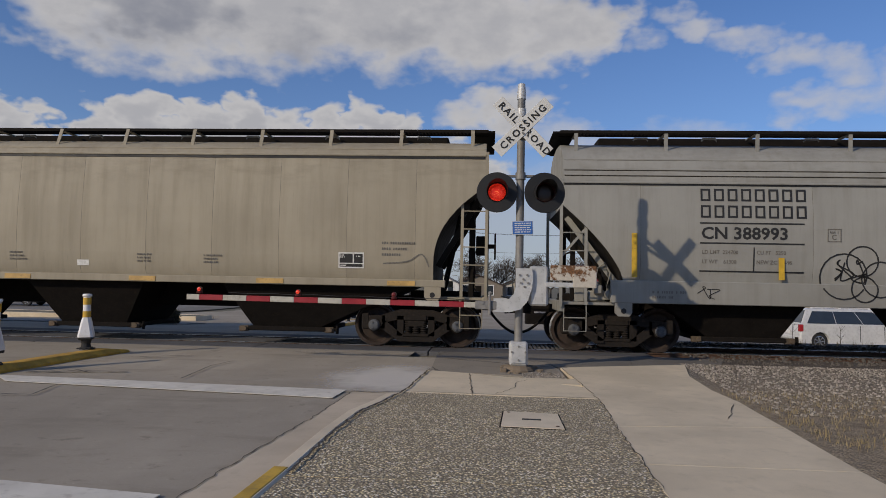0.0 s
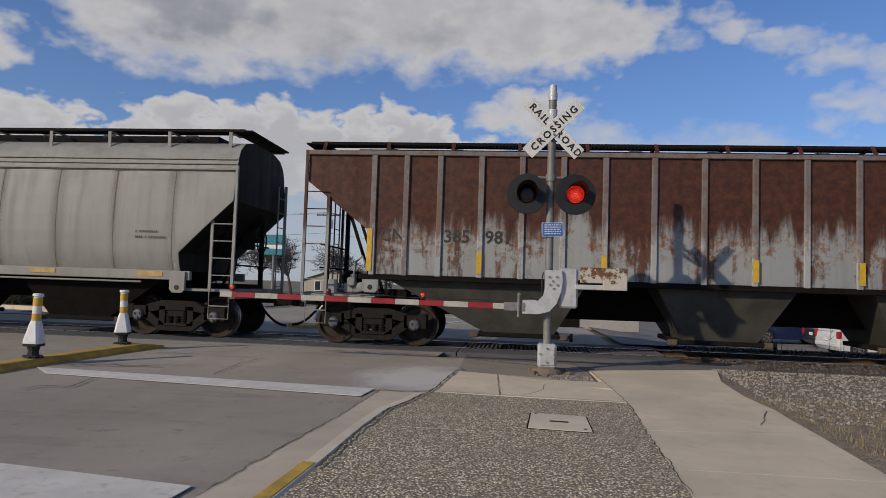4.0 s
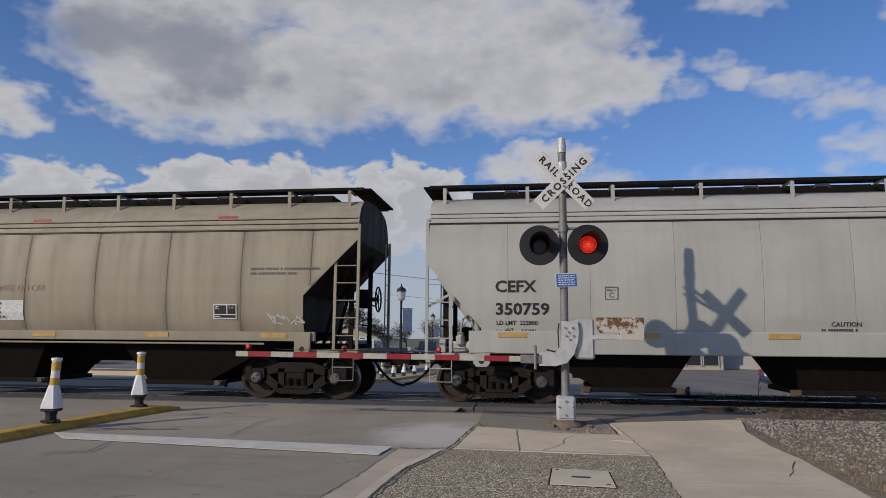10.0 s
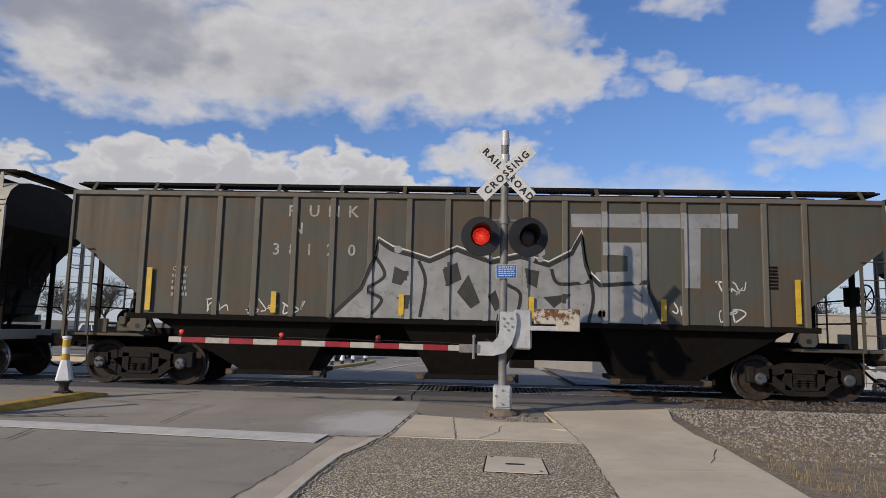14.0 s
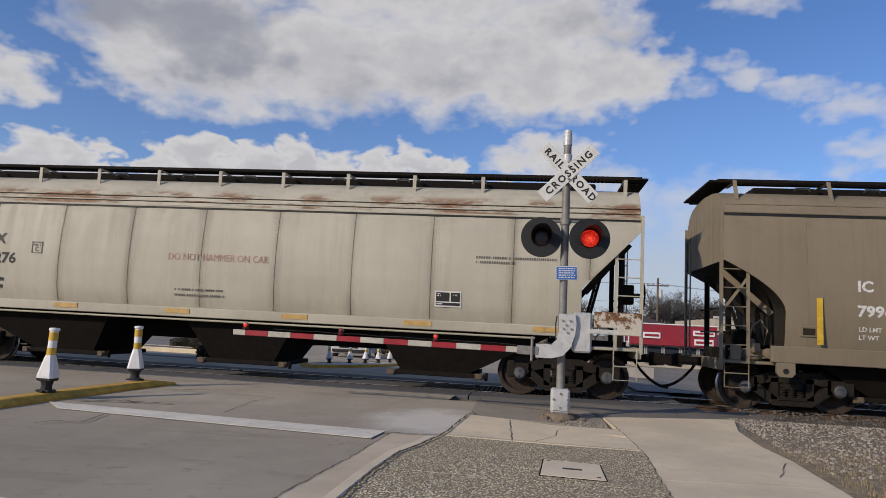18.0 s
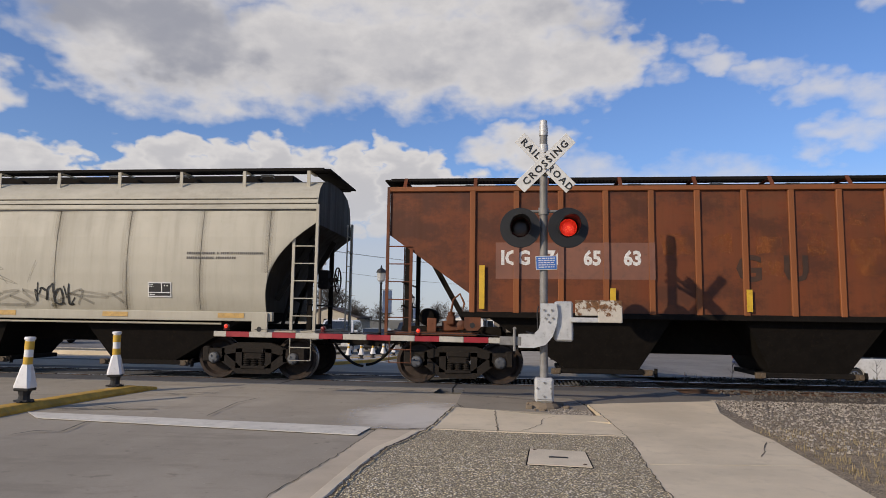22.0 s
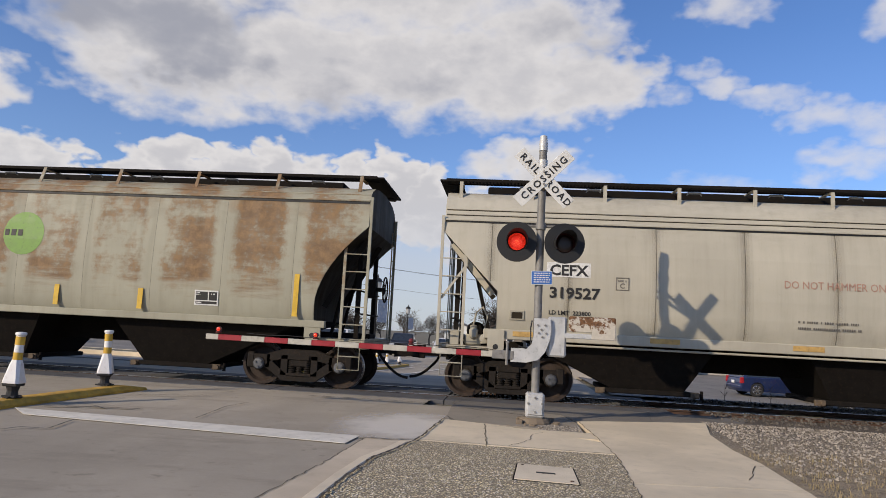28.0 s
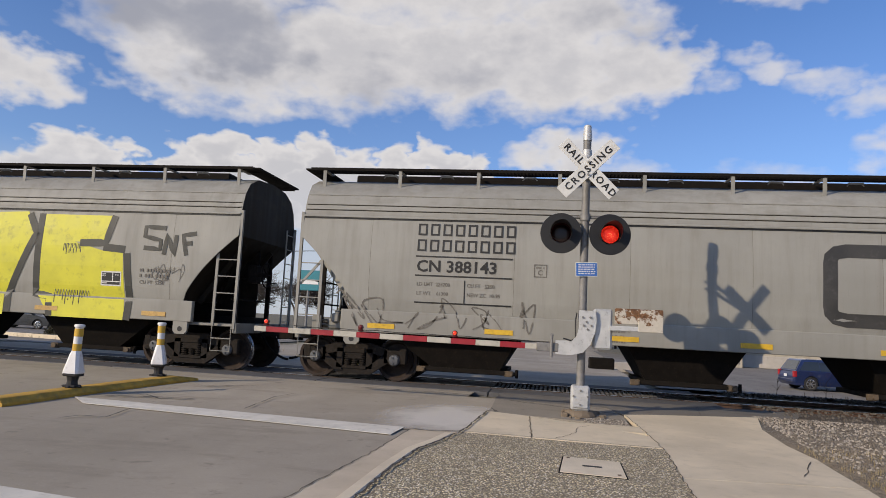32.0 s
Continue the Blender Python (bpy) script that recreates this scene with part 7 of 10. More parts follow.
for i in range(14):
    x = -3.05 + i * 0.77 + rng6.uniform(-0.08, 0.08)
    lift_z = rng6.uniform(-0.05, 0.04)
    decal(car, pr, [(x - 0.05, 1.76 + lift_z), (x + 0.12, 1.99 + lift_z), (x + 0.68, 1.98 + lift_z), (x + 0.52, 1.78)], FADED_OLIVE, "spray_letter", 0.017)
    stroke(car, pr, [(x + 0.5, 1.75), (x - 0.05, 1.74 + lift_z), (x + 0.12, 2.0 + lift_z), (x + 0.7, 1.99 + lift_z), (x + 0.52, 1.76), (x + 0.4, 1.5)], 0.03, SPRAY_DARK, off=0.02)
    hook = [(x + 0.1, 1.6), (x + 0.16, 1.38 + 0.1 * rng6.random()), (x + 0.3, 1.3), (x + 0.42, 1.42), (x + 0.34, 1.6)]
    stroke(car, pr, bend(hook[: rng6.randint(3, 5)]), 0.05, FADED_OLIVE, off=0.019)
    stroke(car, pr, bend([(a + 0.03, c + 0.02) for a, c in hook[: rng6.randint(3, 5)]]), 0.022, CHALK, off=0.021)
    if rng6.random() < 0.5:
        stroke(car, pr, bend([(x + 0.1, 1.3), (x + 0.2, 1.36), (x + 0.22, 1.22), (x + 0.08, 1.14)]), 0.03, CHALK)
    if i % 2:
        scrawl(car, pr, x, x + 0.6, 1.15, 1.9, INK, 50 + i, 2, 0.03)
stroke(car, pr, bend([(-5.2, 1.28), (-4.6, 1.4), (-3.9, 1.3), (-3.4, 1.42)]), 0.03, SPRAY_WHITE)
scrawl(car, pr, -7.4, -6.6, 2.3, 2.95, FADED_INK, 31, 4, 0.05)
print_rows(car, pr, [(-6.2, 1.25, 0.7)], 0.05, 8)
decal(car, pr, [(3.15, 3.46), (3.12, 3.8), (3.3, 3.82), (3.3, 3.6), (3.6, 3.62), (3.58, 3.5)], m_plain("rust_stain", (0.16, 0.065, 0.03), 0.85, var=0.3), "rust_stain", 0.012)
car, pr, _ = FITTED[22]
scrawl(car, pr, -7.1, -3.1, 1.15, 1.85, FADED_INK, 41, 9, 0.03)
print_rows(car, pr, [(-1.9, 1.3, 0.9), (-1.9, 1.2, 0.9), (-1.9, 1.1, 0.7)], 0.05, 9)
tag_box(car, pr, 4.2, 1.1, 0.55, 0.34)
car, pr, _ = FITTED[23]
for pts in ([(2.1, 0.98), (2.1, 3.35), (3.3, 3.4), (3.55, 2.9), (2.9, 1.5), (2.9, 0.98)],
            [(3.75, 1.5), (3.75, 3.35), (5.5, 3.35), (5.35, 2.75), (4.6, 2.72), (5.3, 2.55), (5.85, 2.5), (6.0, 1.0), (4.1, 1.0)],
            [(0.2, 0.98), (0.2, 3.3), (1.7, 3.35), (1.9, 2.0), (1.6, 0.98)], [(-2.2, 0.98), (-1.9, 3.2), (-0.3, 3.3), (-0.1, 1.4), (-0.6, 0.98)]):
    decal(car, pr, pts, SPRAY_YELLOW, "spray_letter", 0.016, "huge yellow sprayed letter")
for pts in ([(3.35, 3.35), (3.6, 2.9), (3.0, 1.5), (3.0, 1.05)], [(5.55, 3.35), (5.4, 2.72), (4.75, 2.7)], [(5.95, 2.5), (6.08, 1.4), (6.05, 1.0)], [(3.68, 3.36), (3.7, 1.5), (4.05, 1.45), (4.1, 1.0)], [(5.35, 2.62), (5.9, 2.58)]):
    stroke(car, pr, pts, 0.17, SPRAY_DARK)
rngd = random.Random(7)
for i in range(26):
    x, z = (4.35 + i * 0.036, 2.68) if i < 13 else (4.2 + (i - 13) * 0.07, 1.62)
    stroke(car, pr, [(x, z), (x, z - rngd.uniform(0.1, 0.34))], 0.02, SPRAY_DARK)
for pts in ([(6.85, 3.1), (6.35, 3.12), (6.35, 2.9), (6.75, 2.82), (6.75, 2.62), (6.35, 2.64)], [(6.85, 2.5), (6.9, 2.95), (7.1, 2.5), (7.12, 2.95)], [(7.4, 2.5), (7.28, 2.95), (7.6, 3.0)], [(7.32, 2.75), (7.52, 2.78)]):
    stroke(car, pr, pts, 0.1, SPRAY_DARK)
tag_box(car, pr, 5.35, 1.75, 0.5, 0.33)
print_rows(car, pr, [(6.3, 2.1, 0.8), (6.3, 1.98, 0.9)], 0.07, 4)
letter(car, pr, "CU FT  5250", 6.3, 1.83, 0.08, FADED_INK, 0.002)
scrawl(car, pr, 6.6, 7.4, 1.9, 2.3, FADED_INK, 44, 5, 0.015)


def marks(k, code, number, x, z, load, tare, gap=0.45, size=0.22, ink=None, code_patch=None, patch_mat=None, box=None, plate=None, lim=None):
    """Reporting mark, number, weights, clearance mark and inspection panel of one car."""
    car, pr, _ = FITTED[k]
    ink = ink or INK
    if code_patch:
        x0, x1, z0, z1 = code_patch
        decal(car, pr, [(x0, z0), (x1, z0), (x1, z1), (x0, z1)], patch_mat or PALE_INK, "number_patch", 0.0135)
    letter(car, pr, code, x, z, size, ink, 0.009, 1.06)
    letter(car, pr, number, x, z - gap, size, ink, 0.0095, 1.12)
    if lim is not None:
        limits(car, pr, x, lim, load, tare, ink)
    if plate:
        plate_mark(car, pr, *plate)
    if box:
        tag_box(car, pr, *box)
    return car, pr


def hammer(car, pr, x, z, size=0.15):
    letter(car, pr, "DO NOT HAMMER ON CAR", x, z, size, RED_INK, 0.0, 0.86)


def maker(car, pr, x, z, w=1.6):
    print_rows(car, pr, [(x, z, w), (x, z - 0.1, w * 0.66)], 0.05, 14, FADED_INK)


car, pr = marks(1, "CITX", "701366", -7.35, 2.57, "223200", "62800", 0.46, box=(5.57, 1.64), plate=(-5.65, 2.29), lim=1.96)
print_rows(car, pr, [(6.47, 2.15, 0.75), (6.47, 2.03, 0.7), (6.47, 1.91, 0.5)], 0.05, 3)
for x in (-1.57, 1.25, 2.7):
    print_rows(car, pr, [(x, 1.84, 0.4), (x, 1.77, 0.36), (x, 1.7, 0.4)], 0.035, int(x * 10) + 30)
decal(car, pr, [(-0.07, 1.6), (0.19, 1.6), (0.19, 1.72), (-0.07, 1.72)], PALE_INK, "paper_tag", 0.0160)
stroke(car, pr, bend([(6.5, 1.75), (7.0, 1.8), (7.3, 1.95), (7.45, 1.7)]), 0.03, FADED_INK)
car, pr = marks(2, "COER", "353626", -6.53, 2.88, "225300", "60700", 0.56, 0.3, plate=(-4.15, 2.6), lim=1.93)
for x in (-2.08, 1.67):
    letter(car, pr, "WARNING", x, 2.13, 0.085, INK, 0.002)
    print_rows(car, pr, [(x - 0.16, 2.02 - 0.075 * i, 0.85) for i in range(4)], 0.045, 5)
letter(car, pr, "VENT CAR WHEN UNLOADING", -0.45, 1.44, 0.06, INK, 0.001, 0.9)
for x, z in ((-2.8, 1.86), (0.3, 1.95), (5.95, 2.25), (5.95, 2.1), (5.95, 1.8)):
    print_rows(car, pr, [(x, z, 0.55), (x, z - 0.08, 0.5)], 0.04, int(x * 7) + 40)
car, pr, _ = FITTED[3]
for s, x in (("CN", -7.06), ("385", -5.7), ("981", -4.84)):
    letter(car, pr, s, x, 2.22, 0.26, SPRAY_DARK, 0.009)
letter(car, pr, "LD LMT", -7.03, 1.99, 0.08, FADED_INK, 0.002)
letter(car, pr, "500", -6.3, 1.98, 0.08, FADED_INK, 0.002)
letter(car, pr, "91850", -5.55, 1.97, 0.08, FADED_INK, 0.002)
tag_box(car, pr, 4.34, 1.8, 0.38, 0.26)
car, pr, _ = FITTED[4]
print_rows(car, pr, [(5.95, 2.26, 0.75), (5.95, 2.14, 0.7)], 0.05, 2)
car, pr = marks(7, "CEFX", "350759", -6.88, 2.29, "222800", "63200", 0.46, 0.23, box=(5.67, 1.46, 0.42, 0.32), plate=(-4.68, 2.13))
limits(car, pr, -6.86, 1.62, "222800", "63200")
letter(car, pr, "CAUTION", -0.45, 1.62, 0.085, INK, 0.002)
print_rows(car, pr, [(-0.62, 1.53, 0.85), (-0.62, 1.45, 0.85)], 0.045, 6, INK)
print_rows(car, pr, [(4.21, 1.56, 0.6), (4.21, 1.45, 0.7)], 0.07, 7, INK)
stroke(car, pr, [(2.0, 3.3), (2.0, 2.95), (2.02, 2.6)], 0.035, m_plain("thin_rust_run", (0.3, 0.2, 0.1), 0.8))
car, pr = marks(8, "CEFX", "71337", -6.76, 2.73, "223500", "62500", 0.46, 0.21, code_patch=(-6.87, -5.78, 2.22, 3.01), patch_mat=PATCH_GREY, box=(5.38, 1.71), plate=(-5.6, 2.5), lim=1.86)
hammer(car, pr, -0.94, 2.32)
decal(car, pr, [(-0.78, 1.67), (0.84, 1.67), (0.84, 2.12), (-0.78, 2.12)], PALE_INK, "paper_notice", 0.0160)
print_rows(car, pr, [(-0.3, 2.02 - i * 0.1, 0.8) for i in range(4)], 0.05, 6, INK)
letter(car, pr, "THROUGH SILL", -2.75, 1.39, 0.1, INK, 0.002, 0.8)
scrawl(car, pr, -1.85, -0.5, 1.62, 2.15, FADED_INK, 51, 4, 0.025)
scrawl(car, pr, -2.6, -1.95, 1.85, 2.15, INK, 52, 4, 0.018)
scrawl(car, pr, 6.6, 7.4, 1.6, 1.85, SPRAY_WHITE, 53, 5, 0.025)
maker(car, pr, 6.2, 2.77)
for x in (-7.97, -3.75, 0.76, 5.3):
    decal(car, pr, [(x, 3.9), (x + 0.46, 3.9), (x + 0.46, 4.0), (x, 4.0)], m_plain("red_tag", (0.4, 0.06, 0.04), 0.6), "red_tag", 0.01)


def roundel(car, pr, cx, cz, r):
    """A white disc made of level bars, with rows of letter bars below."""
    for i in range(9):
        z = -r + (i + 0.5) * 2 * r / 9
        w = math.sqrt(max(0.01, r * r - z * z))
        part("emblem_bar", Mesh().box(-w, w, -0.002, 0.002, z - 0.024, z + 0.024), PALE_INK, car, at=on_side(pr, cx, cz, 0.018))
    name_rows(car, pr, cx - r, cz - r - 0.27, (5, 5), 0.17, PALE_INK)


car, pr = marks(9, "IC", "796275", -5.86, 2.4, "", "", 0.44, 0.19, PALE_INK)
roundel(car, pr, 3.1, 3.25, 0.34)
tag_box(car, pr, 5.48, 1.47)
rngs = random.Random(3)
for i in range(7):
    x = -3.75 + i * 0.22
    decal(car, pr, [(x, 2.42), (x + rngs.uniform(0.06, 0.16), 2.42), (x + rngs.uniform(0.06, 0.14), 2.42 + rngs.uniform(0.02, 0.12)), (x + 0.02, 2.46)], INK, "scrape", 0.0160)
for pts in ([(-0.41, 1.77), (-0.41, 1.53), (0.48, 1.53), (0.48, 1.77)],):
    stroke(car, pr, pts, 0.02, CHALK)
print_rows(car, pr, [(1.9, 1.55, 1.5), (1.9, 1.48, 1.3)], 0.04, 7, CHALK)
car, pr, _ = FITTED[10]
for s, x, z in (("R", -3.8, 3.62), ("U", -3.36, 3.62), ("N", -2.95, 3.62), ("K", -2.52, 3.62), ("N", -3.72, 3.25)):
    letter(car, pr, s, x, z, 0.24, CHALK, 0.004)
for s, x in (("1", -4.5), ("3", -4.1), ("8", -3.75), ("1", -3.4), ("2", -2.95), ("0", -2.5)):
    letter(car, pr, s, x, 2.8, 0.24, CHALK, 0.004)
letter(car, pr, "CAPY", -6.21, 2.42, 0.09, CHALK, 0.002)
print_rows(car, pr, [(-6.21, 2.28 - 0.13 * i, 0.35) for i in range(4)], 0.07, 4, CHALK)
FIELD = [(-2.82, 1.51), (-2.19, 2.12), (-1.91, 2.79), (-1.86, 3.12), (-1.56, 2.94), (-1.13, 2.82), (-0.77, 2.71), (-0.21, 2.96), (0.51, 2.71), (1.1, 2.84), (1.69, 2.67), (2.16, 2.92),
         (2.37, 3.34), (2.45, 2.7), (2.53, 2.49), (2.74, 2.28), (3.67, 2.36), (4.0, 1.52)]
decal(car, pr, FIELD, SPRAY_SILVER, "spray_letter", 0.013, "large silver sprayed letters with black outlines")


def over(pts, w, mat, off=0.016):
    """A sprayed line that also runs across the side posts."""
    stroke(car, pr, pts, w, mat, off=off)
    for s in pr["posts"]:
        for (xa, za), (xb, zb) in zip(pts, pts[1:]):
            lo_x, hi_x = max(s - 0.058, min(xa, xb)), min(s + 0.058, max(xa, xb))
            if hi_x > lo_x and abs(xb - xa) > 1e-5:
                f = lambda q: za + (zb - za) * (q - xa) / (xb - xa)
                k = w / 2 * min(3.0, math.hypot(xb - xa, zb - za) / abs(xb - xa))
                z0, z1 = f(lo_x), f(hi_x)
                part("paint_stroke", Mesh().add([(lo_x, -1.568, z0 - k), (hi_x, -1.568, z1 - k), (hi_x, -1.568, z1 + k), (lo_x, -1.568, z0 + k)], [(0, 1, 2, 3)]).mesh("paint_stroke", clean=False), mat, car)


over(FIELD, 0.085, INK)
over([(x, z + 0.085) for x, z in FIELD[1:16]], 0.03, SPRAY_WHITE)
for pts in ([(-1.91, 2.79), (-1.7, 2.4), (-2.05, 2.1), (-1.75, 1.9), (-1.95, 1.6)], [(-1.0, 2.72), (-0.85, 2.3), (-0.95, 1.55)], [(0.69, 2.65), (0.8, 2.3), (1.11, 2.07), (1.02, 1.52)], [(1.75, 2.6), (1.9, 2.3), (2.53, 2.35)], [(2.53, 2.49), (2.6, 2.0), (2.5, 1.52)]):
    over(bend(pts), 0.07, INK)
for pts in ([(-1.5, 2.6), (-1.2, 2.45), (-1.35, 2.2), (-1.55, 2.25)], [(-1.45, 1.95), (-1.15, 2.0), (-1.2, 1.72)], [(-0.5, 2.55), (-0.2, 2.7), (-0.1, 2.35), (-0.4, 2.2)], [(-0.19, 2.08), (0.04, 2.46), (0.29, 1.88), (0.1, 1.75)],
            [(1.2, 2.6), (1.5, 2.55), (1.45, 2.2), (1.25, 2.3)], [(1.58, 2.02), (2.16, 2.09), (1.8, 1.8)], [(0.45, 2.0), (0.6, 2.15), (0.72, 1.8), (0.6, 1.7)]):
    decal(car, pr, pts, SPRAY_DARK, "spray_letter", 0.0165)
decal(car, pr, [(2.16, 3.48), (2.14, 3.76), (5.55, 3.81), (5.54, 3.51)], SPRAY_SILVER, "spray_band", 0.013, "worn silver painted bar")
decal(car, pr, [(2.79, 2.93), (2.79, 3.17), (3.68, 3.18), (3.67, 2.36), (2.63, 2.3), (2.65, 2.55), (3.3, 2.58), (3.3, 2.9)], SPRAY_SILVER, "spray_letter", 0.0145)
decal(car, pr, [(4.44, 2.26), (4.44, 3.5), (4.79, 3.5), (4.76, 2.26)], SPRAY_SILVER, "spray_letter", 0.0145)
rngt = random.Random(6)
for i in range(14):
    x, z, r = rngt.uniform(-2.0, 4.0), rngt.choice((1.7, 2.95, 2.8, 2.4)), rngt.uniform(0.05, 0.1)
    decal(car, pr, arc(x, z, r, 0, 324, 9), SPRAY_SILVER, "paint_dot", 0.0175)
for i, (a, b) in enumerate(((-5.4, -5.0), (-4.6, -3.9), (-3.8, -3.3), (5.1, 5.6))):
    scrawl(car, pr, a, b, 1.56, 1.85, SPRAY_WHITE, 60 + i, 3, 0.025)
scrawl(car, pr, 5.07, 5.64, 2.1, 2.45, SPRAY_WHITE, 66, 4, 0.03)
scrawl(car, pr, 4.2, 4.5, 1.65, 2.0, SPRAY_WHITE, 67, 2, 0.03)
grille = Mesh()
for i in range(7):
    grille.box(0, 0.28, -0.012, 0.0, i * 0.07, i * 0.07 + 0.035)
part("vent_grille", grille, UNDER, car, at=on_side(pr, 6.02, 2.28, 0.024))
car, pr = marks(11, "CEFX", "319291", -6.21, 2.66, "223700", "62300", 0.48, 0.22, box=(4.28, 1.7), lim=1.8)
stroke(car, pr, arc(-6.8, 2.65, 0.26, 0, 360, 18), 0.028, INK)
for pts in ([(-6.88, 2.7), (-6.88, 2.82)], [(-6.74, 2.7), (-6.74, 2.82)], [(-6.95, 2.6), (-6.8, 2.5), (-6.62, 2.58)], [(-6.75, 2.4), (-6.7, 2.2), (-6.6, 2.4), (-6.45, 2.5), (-6.48, 2.75)]):
    stroke(car, pr, pts, 0.025, INK)
scrawl(car, pr, -7.45, -7.0, 2.6, 3.15, INK, 71, 3, 0.028)
maker(car, pr, 5.0, 2.83)
scrawl(car, pr, 5.6, 6.5, 1.65, 2.05, INK, 72, 5, 0.028)
scrawl(car, pr, 1.7, 3.2, 1.6, 2.2, FADED_INK, 73, 4, 0.025)
car, pr = marks(12, "IC", "799688", -5.92, 2.4, "221200", "61800", 0.47, 0.2, PALE_INK, plate=None)
limits(car, pr, -5.89, 1.64, "221200", "61800", PALE_INK)
roundel(car, pr, 2.92, 3.2, 0.33)
tag_box(car, pr, 5.42, 1.48)
for pts in ([(-0.48, 1.9), (0.5, 1.9), (0.5, 1.6), (-0.48, 1.6)],):
    stroke(car, pr, pts, 0.03, CHALK, close=True)
print_rows(car, pr, [(-0.3, 1.8, 0.6), (-0.3, 1.7, 0.6)], 0.05, 7, CHALK)
scrawl(car, pr, 5.9, 6.6, 1.4, 2.1, SPRAY_BLUE, 81, 5, 0.035)
scrawl(car, pr, 3.95, 5.4, 1.42, 1.8, INK, 82, 5, 0.03)
DUST = m_dust("rubbed_chalk_paint", (0.52, 0.5, 0.45), 0.36, 0.6, 9.0)
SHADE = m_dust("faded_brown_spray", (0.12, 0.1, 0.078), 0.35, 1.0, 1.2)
TOPS = [(-4.09, 2.1), (-3.04, 2.12), (-2.85, 1.75), (-2.67, 1.45), (-2.42, 1.95), (-2.11, 2.08), (-1.18, 2.12), (-0.37, 2.12), (0.43, 2.02), (0.72, 1.75), (0.62, 1.5), (0.77, 1.42), (0.89, 1.8), (1.43, 2.08), (2.17, 2.02), (2.79, 1.85), (2.91, 1.55), (2.60, 1.36)]
decal(car, pr, [(-4.65, 1.38), (-4.46, 1.75)] + TOPS, SHADE, "faded_letters", 0.0150, "faded bulky spray-painted letters")
for pts, w in ((TOPS[:4], 0.06), (TOPS[4:7], 0.05), (TOPS[6:11], 0.075), (TOPS[11:14], 0.05), (TOPS[13:], 0.11), ([(-4.59, 1.72), (-4.34, 1.5), (-4.15, 1.55)], 0.12),
               ([(-3.29, 1.85), (-3.22, 1.55), (-3.10, 1.53)], 0.05), ([(-2.17, 1.5), (-1.98, 1.72), (-1.86, 1.5)], 0.1), ([(-0.99, 1.75), (-0.77, 1.6), (-0.74, 1.42)], 0.06),
               ([(1.49, 1.35), (1.61, 1.62), (1.80, 1.32)], 0.1), ([(2.36, 1.95), (2.73, 1.7), (2.85, 1.5)], 0.12), ([(-4.09, 1.35), (-2.73, 1.33), (-1.49, 1.38)], 0.035)):
    stroke(car, pr, bend(pts), w * 0.6, DUST, "chalk_outline")
plate_mark(car, pr, -4.05, 2.13, CHALK, 0.2)
print_rows(car, pr, [(4.2, 1.88, 0.65), (4.2, 1.77, 0.6), (4.2, 1.66, 0.45)], 0.05, 9, CHALK)
car, pr = marks(13, "CITX", "702276", -6.38, 2.7, "223900", "62100", 0.44, 0.23, box=(4.34, 1.73, 0.55), plate=(-4.91, 2.5), lim=1.84)
hammer(car, pr, -1.61, 2.48)
print_rows(car, pr, [(-1.41, 1.82, 1.2), (-1.41, 1.7, 1.25)], 0.045, 8, FADED_INK)
maker(car, pr, 5.16, 2.76, 1.7)
car, pr = marks(14, "CEFX", "71341", -6.7, 2.73, "223500", "62500", 0.4, 0.22, code_patch=(-6.81, -5.74, 2.28, 2.98), patch_mat=PATCH_GREY, box=(5.42, 1.68), plate=(-5.65, 2.52), lim=1.9)
hammer(car, pr, -0.9, 2.25)
decal(car, pr, [(-0.8, 1.62), (0.74, 1.62), (0.74, 2.12), (-0.8, 2.12)], PALE_INK, "paper_notice", 0.0160)
print_rows(car, pr, [(-0.45, 2.0 - i * 0.1, 1.0) for i in range(4)], 0.05, 6, INK)
letter(car, pr, "THROUGH SILL", -2.75, 1.38, 0.1, INK, 0.002, 0.75)
scrawl(car, pr, -2.0, -0.5, 1.6, 2.35, INK, 91, 5, 0.035)
maker(car, pr, 6.24, 2.79)
car, pr, _ = FITTED[15]
decal(car, pr, arc(3.15, 2.7, 1.32, 0, 345, 23), PATCH_ORANGE, "faded_roundel", 0.0135, "faded orange roundel")
for pts in ([(2.95, 3.72)],):
    decal(car, pr, arc(3.17, 3.68, 0.22, 0, 330, 11), SPRAY_SILVER, "emblem", 0.0160)
decal(car, pr, [(2.55, 1.95), (3.85, 1.95), (3.85, 2.2), (3.5, 2.3), (3.38, 2.6), (3.4, 2.95), (3.65, 3.1), (3.7, 3.28), (2.65, 3.28), (2.6, 3.1), (2.9, 3.0), (2.95, 2.6), (2.85, 2.3), (2.55, 2.2)], SPRAY_SILVER, "emblem", 0.0160, "worn pale emblem")
decal(car, pr, [(-6.3, 2.2), (-3.1, 2.2), (-3.1, 2.95), (-6.3, 2.95)], PATCH_BROWN, "number_patch", 0.0135)
for s, x in (("ICG", -6.2), ("76", -5.28), ("65", -4.52), ("63", -3.72)):
    letter(car, pr, s, x, 2.5, 0.28, PALE_INK, 0.016, 0.9)
FADED_ORANGE = m_dust("ghost_orange_paint", (0.36, 0.115, 0.035), 0.4, 0.72, 3.0)
GHOST_DARK = m_plain("ghost_dark_letter", (0.05, 0.024, 0.014), 0.8, var=0.35, scale=6, dirt=(0.11, 0.035, 0.014), amount=0.5)
rngo = random.Random(15)
